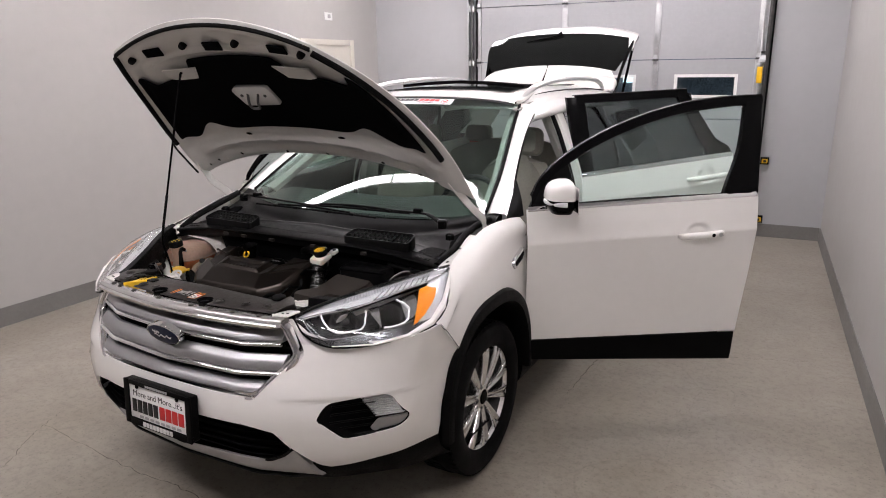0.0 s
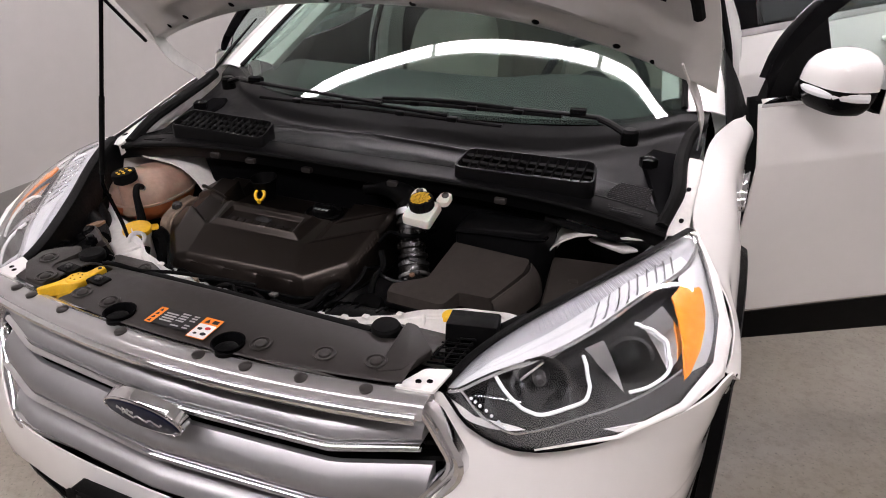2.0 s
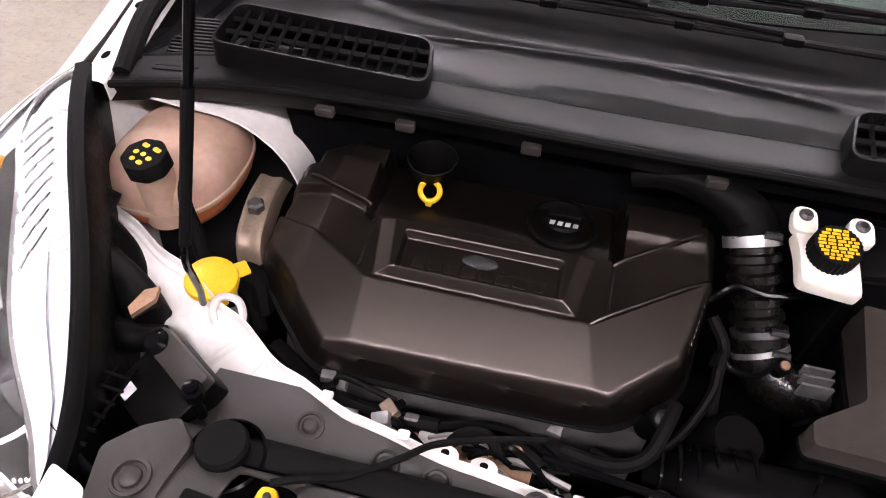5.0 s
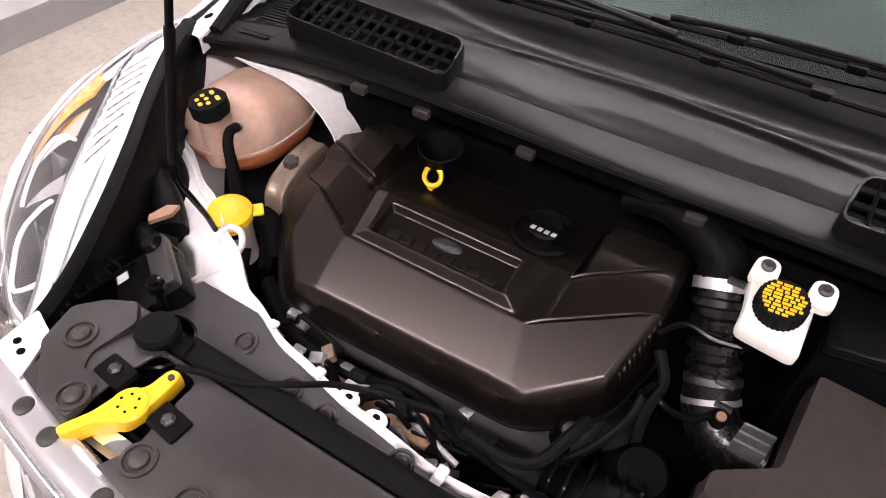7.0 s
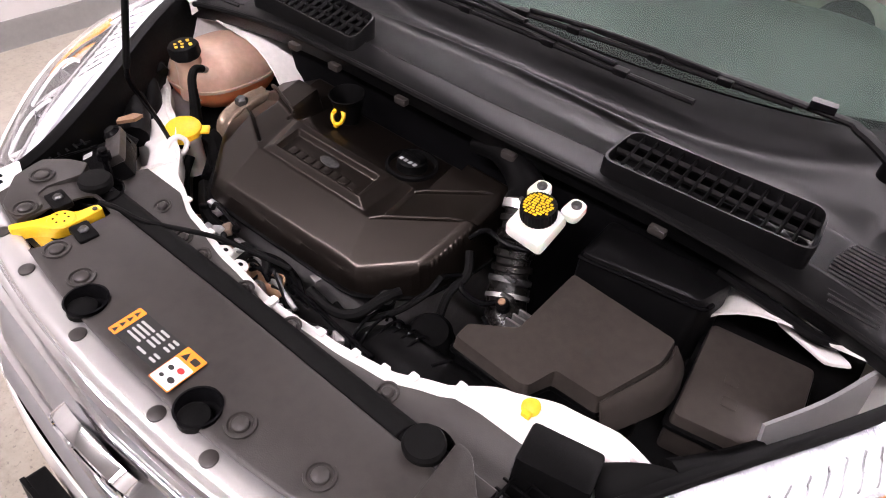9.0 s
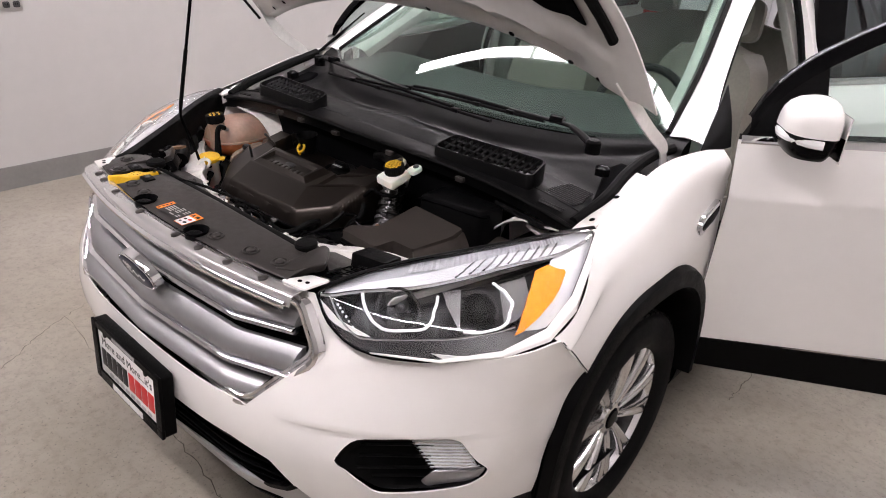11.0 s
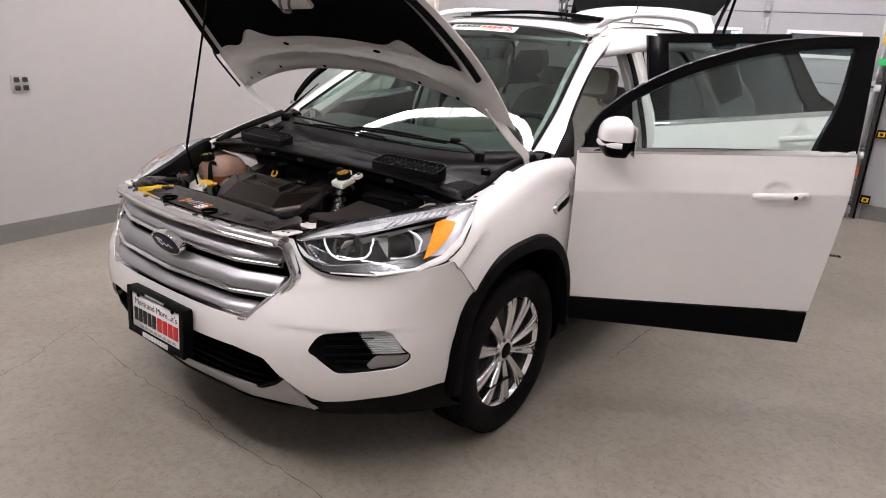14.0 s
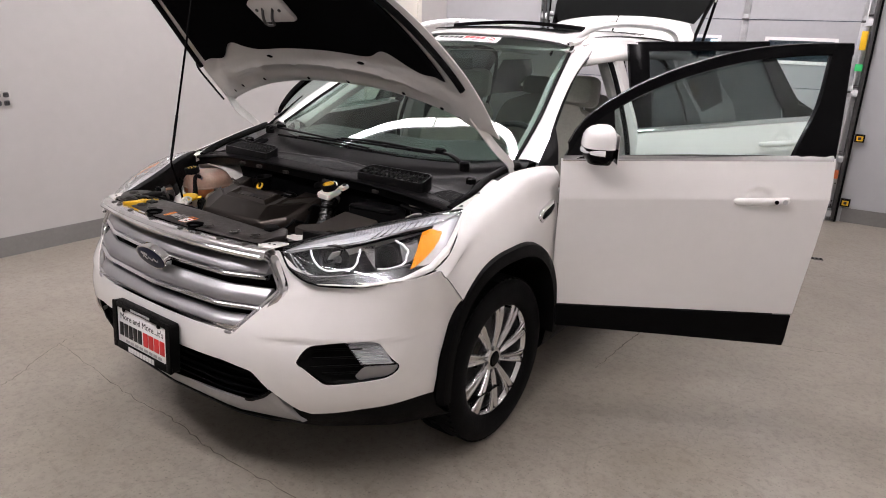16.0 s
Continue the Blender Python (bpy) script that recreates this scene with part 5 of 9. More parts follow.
for i, x in enumerate((-0.359, 0.359)):
    bm = bmesh.new()
    lathe(bm, [(0.041, 0.002), (0.038, 0.004), (0.036, -0.015), (0, -0.016)], upright(x, 0.268, 0.925), 28)
    part("stop_well", bm, "gloss", shield)
    bm = bmesh.new()
    lathe(bm, [(0.012, -0.03), (0.012, 0.0), (0.020, 0.002), (0.026, 0.006), (0.027, 0.018), (0.024, 0.023), (0.012, 0.0245), (0, 0.0245)], upright(x, 0.268, 0.931), 28)
    stop = part("hood_stop", bm, "rubber", car, "round black rubber hood stop")
    bm = bmesh.new()
    lathe(bm, [(0.013, 0), (0.016, 0.003), (0.013, 0.006), (0.016, 0.009), (0.013, 0.012)], upright(x, 0.268, 0.914), 16)
    part("stop_thread", bm, "gloss", stop)
rows = [[(x, 0.258 + 0.0 * x, 0.9225 - 0.006 * abs(x) / 0.45), (x, 0.270, 0.9275 - 0.004 * abs(x)), (x, 0.288, 0.9265 - 0.004 * abs(x)), (x, 0.3005, 0.914)] for x in steps(-0.345, 0.345, 20)]
part("cover_seal", thick(loft(rows, 8, 30), 0.003), "rubber", shield, "black foam seal strip")
# Warning label: orange panels and a black field of grey bars.
LB = pose(0.012, 0.1435, 0.9478, 1.5, 0, 1.5)
def lab(x0, x1, y0, y1, h=0.0004):
    return prism(bmesh.new(), rounded([(x0, y0), (x1, y0), (x1, y1), (x0, y1)], 0.002, 2), 0, h, "z", 0, LB)
label = part("warning_label", lab(-0.070, 0.070, -0.026, 0.022), "black", car, "black and orange under-hood warning label")
part("label_panel", lab(-0.070, -0.054, -0.026, 0.022, 0.0010), "orange", label)
part("label_panel", lab(0.034, 0.070, 0.004, 0.022, 0.0010), "orange", label)
part("label_panel", lab(0.034, 0.070, -0.034, 0.004, 0.0010), "white", label)
part("label_rim", lab(0.0325, 0.0715, -0.0355, 0.0235, 0.0006), "orange", label)
for r in range(6):
    for c, (a, b) in enumerate(((-0.048, -0.020), (-0.016, 0.006), (0.010, 0.030))):
        if (r + c) % 5:
            part("print_bar", lab(a, b - 0.004 * ((r * 3 + c) % 3), 0.015 - r * 0.007, 0.0185 - r * 0.007, 0.0008), "grey_print", label)
for i in range(4):
    y = 0.014 - i * 0.011
    part("pictogram", prism(bmesh.new(), [(-0.066, y - 0.004), (-0.058, y - 0.004), (-0.062, y + 0.004)], 0, 0.0014, "z", 0, LB), "black", label)
part("pictogram", prism(bmesh.new(), [(0.038, 0.008), (0.050, 0.008), (0.044, 0.019)], 0, 0.0014, "z", 0, LB), "black", label)
part("pictogram", lab(0.054, 0.067, 0.009, 0.018, 0.0014), "black", label)
for x, y, r in ((0.044, -0.010, 0.005), (0.058, -0.006, 0.006), (0.060, -0.022, 0.006), (0.044, -0.024, 0.004)):
    part("pictogram", prism(bmesh.new(), ring(x, y, r, r * 0.7, 10), 0, 0.0014, "z", 0, LB), "red" if r == 0.006 and y > -0.01 else "black", label)

# White radiator support: edge flange, side rails and small tabs.
rows = []
for x in steps(-0.76, 0.66, 90):
    e, z = edge_y(x), edge_z(x)
    rows.append([(x, e - 0.016, z - 0.012), (x, e - 0.012, z + 0.003), (x, e - 0.003, z + 0.004), (x, e, z + 0.011), (x, e + 0.004, z + 0.011), (x, e + 0.005, z - 0.03)])
support = part("radiator_support", thick(loft(rows, 16, 110), 0.0022), "bay_paint", car, "white painted radiator support edge")
def rail(xs, depth, drop, name="support_rail"):
    rows = []
    for x in xs:
        e, z = edge_y(x), edge_z(x)
        d = depth(x)
        rows.append([(x, e - 0.005, z + 0.002), (x, e - 0.03, z + 0.0), (x, e - d * 0.75, z - 0.006), (x, e - d, z - 0.02), (x, e - d - 0.01, z - drop)])
    return part(name, thick(loft(rows, 16, 40), 0.003), "bay_paint", support)
rail(steps(-0.74, -0.34, 16), lambda x: 0.075 + 0.01 * math.sin(x * 40), 0.10)
rail(steps(0.30, 0.64, 16), lambda x: 0.06 + 0.07 * max(0, 1 - abs(x - 0.42) / 0.11), 0.12)
for a, b in (((-0.39, 0.425, 0.862), (-0.42, 0.36, 0.835)), ((0.355, 0.43, 0.872), (0.40, 0.33, 0.835)), ((0.425, 0.46, 0.874), (0.445, 0.35, 0.84)), ((-0.43, 0.45, 0.864), (-0.47, 0.395, 0.848))):
    part("rail_rib", tube(bmesh.new(), [a, ((a[0] + b[0]) / 2, (a[1] + b[1]) / 2, (a[2] + b[2]) / 2 + 0.004), b], 0.005, 8, 8), "bay_paint", support)
bm = bmesh.new()
prism(bm, rounded([(-0.006, 0.282), (0.006, 0.282), (0.007, 0.34), (-0.007, 0.34)], 0.004, 2), 0.874, 0.880, "z", 0.001)
part("centre_tab", bm, "bay_paint", support)
for x in (-0.150, -0.105):
    bm = bmesh.new()
    e = edge_y(x)
    prism(bm, ring(x, e + 0.006, 0.016, 0.012, 16), 0.866, 0.871, "z", 0.001)
    tab = part("bolt_tab", bm, "bay_paint", support)
    part("tab_hole", prism(bmesh.new(), ring(x, e + 0.008, 0.005, 0.004, 12), 0.8705, 0.8716, "z"), "insul", tab)
for x in (0.10, 0.165, 0.215, 0.255, 0.315, -0.20, -0.30):
    e = edge_y(x)
    part("edge_clip", prism(bmesh.new(), rounded([(x - 0.007, e - 0.004), (x + 0.007, e - 0.004), (x + 0.007, e + 0.009), (x - 0.007, e + 0.009)], 0.002, 1), edge_z(x) + 0.011, edge_z(x) + 0.016, "z", 0.001), "bay_paint", support)
bm = bmesh.new()
lathe(bm, [(0.004, -0.012), (0.004, 0.0), (0.013, 0.001), (0.014, 0.006), (0.009, 0.010), (0, 0.011)], upright(0.404, 0.447, 0.872, (0.0, -0.5, 1)), 14)
box(bm, (0.398, 0.428, 0.866), (0.412, 0.444, 0.878), 0.002)
part("orange_clip", bm, "yellow", support, "yellow orange plastic clip")
# Loop for the prop and the bracket plates at the front corners.
loop_pts = [(-0.482, 0.458, 0.853), (-0.490, 0.474, 0.868), (-0.486, 0.492, 0.873), (-0.466, 0.496, 0.869), (-0.452, 0.480, 0.860), (-0.452, 0.455, 0.853)]
part("prop_loop", tube(bmesh.new(), loop_pts, 0.0055, 8, 24), "bay_paint", support)
for side in (1, -1):
    bm = bmesh.new()
    prism(bm, rounded([(side * 0.440, 0.140), (side * 0.505, 0.150), (side * 0.512, 0.215), (side * 0.468, 0.200)], 0.006, 2), 0.932, 0.938, "z", 0.001)
    tab = part("lamp_bracket", bm, "paint", car, "white lamp mounting bracket")
    for x, y in ((0.472, 0.165), (0.489, 0.172)):
        part("bracket_hole", prism(bmesh.new(), ring(side * x, y, 0.0055, 0.005, 12), 0.9375, 0.9386, "z"), "insul", tab)

# Hood release lever: a yellow latch handle in its well.
bm = bmesh.new()
prism(bm, rounded([(-0.365, 0.115), (-0.28, 0.115), (-0.25, 0.17), (-0.255, 0.27), (-0.335, 0.275)], 0.01, 2), 0.890, 0.905, "z")
part("latch_well", bm, "insul", shield)
bm = bmesh.new()
prism(bm, rounded([(-0.352, 0.122), (-0.338, 0.120), (-0.322, 0.150), (-0.296, 0.166), (-0.288, 0.195), (-0.289, 0.242), (-0.306, 0.243), (-0.309, 0.212), (-0.328, 0.192), (-0.335, 0.157)], 0.006, 2), 0.922, 0.944, "z", 0.003)
latch = part("latch_lever", bm, "yellow", car, "yellow hood release lever")
part("lever_hub", lathe(bmesh.new(), [(0.022, 0), (0.022, 0.006), (0.019, 0.009), (0, 0.0095)], upright(-0.308, 0.184, 0.938), 24), "yellow", latch)
for k in range(6):
    a = k * math.pi / 3
    part("lever_slot", lathe(bmesh.new(), [(0.0016, 0), (0.0016, 0.0008), (0, 0.0008)], upright(-0.308 + 0.011 * math.cos(a), 0.184 + 0.011 * math.sin(a), 0.9475), 8), "insul", latch)
part("lever_pin", lathe(bmesh.new(), [(0.004, 0), (0.004, 0.002), (0, 0.0025)], upright(-0.297, 0.232, 0.944), 10), "darkmetal", latch)
part("release_cable", tube(bmesh.new(), [(-0.297, 0.242, 0.952), (-0.27, 0.255, 0.948), (-0.235, 0.275, 0.930), (-0.19, 0.315, 0.915), (-0.16, 0.35, 0.895), (-0.10, 0.38, 0.88), (-0.04, 0.40, 0.87)], 0.0042, 8, 40), "rubber", car, "black release cable")
for x, y in ((-0.352, 0.204), (-0.254, 0.192)):
    bm = bmesh.new()
    prism(bm, rounded([(x - 0.022, y - 0.014), (x + 0.022, y - 0.018), (x + 0.024, y + 0.012), (x - 0.02, y + 0.016)], 0.004, 2), 0.940, 0.951, "z", 0.002)
    t = part("latch_bracket", bm, "plastic", car)
    part("latch_bolt", lathe(bmesh.new(), [(0.008, 0), (0.008, 0.003), (0.005, 0.006), (0, 0.006)], upright(x, y, 0.951), 6), "darkmetal", t)


# Engine cover: a moulded deck.
COVER = [(-0.345, 0.464), (0.030, 0.472), (0.114, 0.543), (0.140, 0.660), (0.140, 0.79), (-0.455, 0.80), (-0.478, 0.60)]
COVER_RIM = rounded(COVER, 0.03, 4)


def seg_dist(x, y, a, b):
    dx, dy = b[0] - a[0], b[1] - a[1]
    k = min(1, max(0, ((x - a[0]) * dx + (y - a[1]) * dy) / (dx * dx + dy * dy)))
    return math.hypot(x - a[0] - k * dx, y - a[1] - k * dy)


def cover_h(x, y):
    def ramp(a, b, t):
        return min(1, max(0, (t - a) / (b - a)))
    z = 0.906 + 0.23 * (y - 0.552)
    ahead = 0.552 - y
    near_side = -0.5 * (x + 0.315) - 0.866 * (y - 0.556)
    far_side = 0.547 * (x + 0.011) - 0.837 * (y - 0.554)
    z -= max(0.0, 0.34 * ahead, 0.40 * near_side, 0.34 * far_side)
    z -= 0.55 * max(0.0, -0.395 - x) * (1 - 0.5 * ramp(0.62, 0.56, y))
    # The rear deck drops away; the fields between the ribs are sunk.
    sunk = ramp(0.648, 0.656, y) * ramp(-0.340, -0.330, x) * ramp(0.020, 0.010, x)
    z += (0.902 - 0.03 * max(0.0, y - 0.70) - z) * sunk
    z -= 0.030 * ramp(0.735, 0.742, y) * max(ramp(-0.330, -0.338, x), ramp(0.010, 0.018, x))
    z -= 0.014 * ramp(-0.318, -0.326, x) * ramp(0.558, 0.566, y + 0.56 * (x + 0.311)) * ramp(0.665, 0.657, y + 0.28 * (x + 0.331))
    z -= 0.008 * ramp(0.004, 0.010, x) * ramp(0.556, 0.562, y - 0.65 * (x + 0.011))
    # Raised badge panel with a sunk field.
    u, v = x + 0.164, y - 0.597
    lift = min(ramp(0.140, 0.118, abs(u) - 0.16 * v), ramp(-0.040, -0.030, v), ramp(0.046, 0.040, v))
    z += 0.012 * lift
    z -= 0.012 * ramp(0.107, 0.104, abs(u)) * ramp(-0.029, -0.026, v) * ramp(0.026, 0.023, v)
    # Rounded outer rim.
    d = min(seg_dist(x, y, a, b) for a, b in zip(COVER, COVER[1:] + COVER[:1]))
    return z - 0.012 * max(0, 1 - d / 0.014) ** 2


bm = bmesh.new()
NX, NY = 300, 170
vs = [[bm.verts.new((-0.485 + 0.635 * i / NX, 0.460 + 0.345 * j / NY, cover_h(-0.485 + 0.635 * i / NX, 0.460 + 0.345 * j / NY))) for i in range(NX + 1)] for j in range(NY + 1)]
for j in range(NY):
    for i in range(NX):
        bm.faces.new((vs[j][i], vs[j][i + 1], vs[j + 1][i + 1], vs[j + 1][i]))
cut(bm, COVER_RIM, "z", invert=True)
rim = [e for e in bm.edges if len(e.link_faces) == 1]
r = bmesh.ops.extrude_edge_only(bm, edges=rim)
vv = [v for v in r["geom"] if isinstance(v, bmesh.types.BMVert)]
for v in vv:
    d = Vector((v.co.x + 0.15, v.co.y - 0.63, 0)).normalized()
    v.co += d * 0.004 + Vector((0, 0, -0.010))
r = bmesh.ops.extrude_edge_only(bm, edges=[e for e in r["geom"] if isinstance(e, bmesh.types.BMEdge)])
vv = [v for v in r["geom"] if isinstance(v, bmesh.types.BMVert)]
for v in vv:
    d = Vector((v.co.x + 0.15, v.co.y - 0.63, 0)).normalized()
    v.co.z = 0.818
    v.co += d * 0.008
cover = part("engine_cover", bm, "cover", car, "satin black moulded engine cover", 50)
bm = bmesh.new()
prism(bm, [(-0.165 + (x + 0.165) * 1.055, 0.63 + (y - 0.63) * 1.10) for x, y in COVER_RIM], 0.814, 0.820, "z", 0.002)
part("cover_flange", bm, "plastic", cover)
for a, b, r in (((-0.43, 0.692), (-0.333, 0.664), 0.0035), ((0.008, 0.646), (0.121, 0.723), 0.0034), ((-0.011, 0.554), (0.122, 0.641), 0.0034)):
    pts = [(a[0] + (b[0] - a[0]) * k, a[1] + (b[1] - a[1]) * k) for k in steps(0, 1, 8)]
    lift = max(cover_h(x, y) - cover_h(*pts[0]) - (cover_h(*pts[-1]) - cover_h(*pts[0])) * k for (x, y), k in zip(pts, steps(0, 1, 8)))
    z0, z1 = cover_h(*pts[0]) + lift, cover_h(*pts[-1]) + lift
    part("cover_rib", tube(bmesh.new(), [(x, y, z0 + (z1 - z0) * k - (0.004 if k in (0, 1) else 0)) for (x, y), k in zip(pts, steps(0, 1, 8))], r, 8, squash=1.5), "cover", cover)
BAR0 = -0.088
BD = pose(-0.164, 0.594, 0.9162, 13, 0, 0)
for i in range(8):
    bm = bmesh.new()
    prism(bm, rounded([(BAR0 + 0.0225 * i, -0.016), (BAR0 + 0.018 + 0.0225 * i, -0.016), (BAR0 + 0.020 + 0.0225 * i, 0.0), (BAR0 + 0.002 + 0.0225 * i, 0.0)], 0.003, 2), 0, 0.0022, "z", 0.0005, BD)
    part("badge_bar", bm, "cover", cover)
part("badge_oval", prism(bmesh.new(), ring(0, 0.010, 0.024, 0.010, 24), 0, 0.0025, "z", 0.0006, BD), "darkmetal", cover)
bm = bmesh.new()
lathe(bm, [(0.016, -0.07), (0.019, -0.035), (0.034, 0.032), (0.037, 0.038), (0.035, 0.039), (0.031, 0.030), (0.016, -0.02), (0, -0.022)], upright(-0.266, 0.750, 0.925, (0, -0.10, 1)), 32)
part("dipstick_funnel", bm, "plastic", cover)
bm = bmesh.new()
tube(bm, [(-0.261 + 0.0145 * math.cos(a), 0.716 + 0.008 * math.sin(a), 0.926 + 0.0125 * math.sin(a)) for a in steps(0, 2 * math.pi, 24)[:-1]], 0.0042, 8, closed=True)
box(bm, (-0.266, 0.706, 0.904), (-0.256, 0.713, 0.914), 0.002)
part("dipstick", bm, "yellow", car, "yellow ring of the oil dipstick")
bm = bmesh.new()
lathe(bm, [(0.052, -0.02), (0.051, 0.003), (0.046, 0.005), (0.042, -0.006), (0.034, -0.010), (0.030, -0.004), (0.028, 0.012), (0.024, 0.015), (0, 0.015)], upright(-0.066, 0.722, 0.905), 36)
cap = part("oil_filler_cap", bm, "plastic", car, "black oil filler cap with pale print")
part("cap_grip", box(bmesh.new(), (-0.090, 0.717, 0.916), (-0.042, 0.727, 0.928), 0.003), "plastic", cap)
for k in range(4):
    part("cap_print", prism(bmesh.new(), [(-0.085 + k * 0.011, 0.704), (-0.078 + k * 0.011, 0.704), (-0.077 + k * 0.011, 0.712), (-0.084 + k * 0.011, 0.712)], 0.9201, 0.9207, "z"), "grey_print", cap)
bm = bmesh.new()
box(bm, (-0.42, 0.50, 0.50), (0.11, 0.83, 0.80), 0.03)
part("engine_block", bm, "castalu", car, "grey cast engine block")

# Coolant tank.
def tank_half(bm, up, cx=-0.672, cy=0.735, cz=0.866, rx=0.098, ry=0.122, rz=0.072):
    rows = []
    n, m = 40, 10
    for j in range(m + 1):
        a = j / m * math.pi / 2
        k = math.cos(a) ** 0.75
        rows.append([bm.verts.new((cx + rx * k * math.copysign(abs(math.cos(t)) ** 0.8, math.cos(t)), cy + ry * k * math.copysign(abs(math.sin(t)) ** 0.8, math.sin(t)), cz + up * rz * math.sin(a) ** 0.9)) for t in [2 * math.pi * i / n for i in range(n)]])
    for r, s in zip(rows, rows[1:]):
        for i in range(n):
            bm.faces.new((r[i], r[(i + 1) % n], s[(i + 1) % n], s[i]))
    return bm
tank = part("coolant_tank", tank_half(bmesh.new(), 1), "tank", car, "pinkish translucent coolant tank")
part("tank_lower", tank_half(bmesh.new(), -1, rz=0.070), "coolant", tank, "orange coolant in the lower half")
bm = bmesh.new()
rows = []
for k, h in ((1.0, -0.004), (1.035, -0.003), (1.035, 0.003), (1.0, 0.004)):
    rows.append([bm.verts.new((-0.672 + 0.098 * k * math.copysign(abs(math.cos(t)) ** 0.8, math.cos(t)), 0.735 + 0.122 * k * math.copysign(abs(math.sin(t)) ** 0.8, math.sin(t)), 0.866 + h)) for t in [2 * math.pi * i / 40 for i in range(40)]])
for r, s in zip(rows, rows[1:]):
    for i in range(40):
        bm.faces.new((r[i], r[(i + 1) % 40], s[(i + 1) % 40], s[i]))
part("tank_seam", bm, "tank", tank)
CAP = upright(-0.652, 0.642, 0.905, (-0.05, -0.12, 1))
part("tank_neck", lathe(bmesh.new(), [(0.040, -0.06), (0.033, -0.02), (0.029, 0.0), (0.028, 0.030), (0, 0.032)], CAP, 28), "tank", tank)
bm = bmesh.new()
prof = []
for k in range(16):
    prof.append(((0.0315 if k % 2 else 0.034) * math.cos(2 * math.pi * k / 16), (0.0315 if k % 2 else 0.034) * math.sin(2 * math.pi * k / 16)))
prism(bm, rounded(prof, 0.004, 2), 0.030, 0.060, "z", 0.004, CAP)
cap = part("coolant_cap", bm, "rubber", car, "black coolant cap with yellow print")
for k, (x, y, w) in enumerate(((-0.016, 0.010, 0.012), (0.004, 0.012, 0.014), (-0.016, -0.006, 0.008), (-0.003, -0.004, 0.008), (0.010, -0.006, 0.009), (-0.010, -0.018, 0.008), (0.004, -0.018, 0.010))):
    part("cap_print", prism(bmesh.new(), rounded([(x, y), (x + w, y), (x + w, y + 0.007), (x, y + 0.007)], 0.002, 1), 0.0600, 0.0607, "z", 0, CAP), "yellow", cap)
part("tank_hose", tube(bmesh.new(), [(-0.603, 0.640, 0.925), (-0.590, 0.615, 0.936), (-0.583, 0.600, 0.920), (-0.574, 0.592, 0.88), (-0.562, 0.580, 0.82), (-0.55, 0.57, 0.75)], [0.0085, 0.0085, 0.0095, 0.013, 0.014], 10, 30), "rubber", car, "black coolant hose")
part("hose_joint", tube(bmesh.new(), [(-0.622, 0.665, 0.905), (-0.602, 0.638, 0.927)], 0.0075, 10), "castalu", car)
bm = bmesh.new()
arm = spline([(-0.524, 0.745, 0.868), (-0.522, 0.700, 0.868), (-0.516, 0.655, 0.862), (-0.510, 0.622, 0.853), (-0.506, 0.605, 0.828), (-0.504, 0.600, 0.76)], 18)
loft([[p + Vector((dx, dy, dz)) for dx, dy, dz in ((-0.022, 0.02, -0.03), (-0.021, 0, -0.003), (-0.014, -0.002, 0.002), (0, -0.001, -0.002), (0.014, -0.002, 0.002), (0.021, 0, -0.003), (0.022, 0.02, -0.03))] for p in arm], 18, 24, bm)
part("engine_mount", thick(bm, 0.005), "cast_beige", car, "beige cast engine mount arm", 30)
part("mount_bolt", lathe(bmesh.new(), [(0.014, 0), (0.014, 0.012), (0.010, 0.016), (0, 0.016)], upright(-0.518, 0.670, 0.864), 6), "darkmetal", car)

# Washer filler.
part_cap = part("washer_filler", lathe(bmesh.new(), [(0.030, -0.10), (0.029, -0.02), (0.033, -0.012), (0.033, 0.0), (0, 0.0)], upright(-0.518, 0.524, 0.856, (0.1, -0.1, 1)), 24), "washer", car, "milky washer filler neck with yellow cap")
bm = bmesh.new()
m = upright(-0.518, 0.524, 0.857, (0.1, -0.1, 1))
lathe(bm, [(0.036, 0.0), (0.037, 0.006), (0.035, 0.012), (0.030, 0.0145), (0.012, 0.0155), (0, 0.0155)], m, 32)
box(bm, (0.030, -0.012, 0.002), (0.052, 0.012, 0.008), 0.003, m)
box(bm, (-0.008, -0.044, 0.0), (0.008, -0.03, 0.010), 0.003, m)
part("washer_cap", bm, "yellow", part_cap, "bright yellow washer cap")

# Inner aprons and strut tops, firewall.
for side in (1, -1):
    bm = bmesh.new()
    rows = []
    for y in steps(0.30, 1.10, 8):
        x = 0.80 if y > 0.7 else 0.80 - 0.9 * (0.7 - y) * 0.55
        rows.append([(side * (x + 0.02), y, 0.93 + 0.12 * (y - 0.5)), (side * x, y, 0.90 + 0.1 * (y - 0.5)), (side * (x - 0.05), y, 0.80), (side * (x - 0.10), y, 0.66), (side * (x - 0.12), y, 0.45)])
    loft(rows, 12, 16, bm)
    part("inner_apron", thick(bm, 0.003), "bay_paint", car, "white painted inner fender")
    bm = bmesh.new()
    rows = [[(side * x, y, z) for x, z in ((0.80, 0.97), (0.70, 0.955), (0.58, 0.94), (0.50, 0.86), (0.48, 0.70))] for y in (0.77, 0.85, 0.95, 1.1)]
    loft(rows, 14, 8, bm)
    part("strut_tower", thick(bm, 0.004), "bay_paint", car)
bm = bmesh.new()
loft([[(x, 0.80 + 0.1 * (1 - (x / 0.8) ** 2) * 0, 1.015), (x, 0.83, 0.93), (x, 0.86, 0.75), (x, 0.86, 0.45)] for x in steps(-0.52, 0.52, 6)], 8, 8, bm)
part("firewall", thick(bm, 0.01), "insul", car, "black firewall insulation")
bm = bmesh.new()
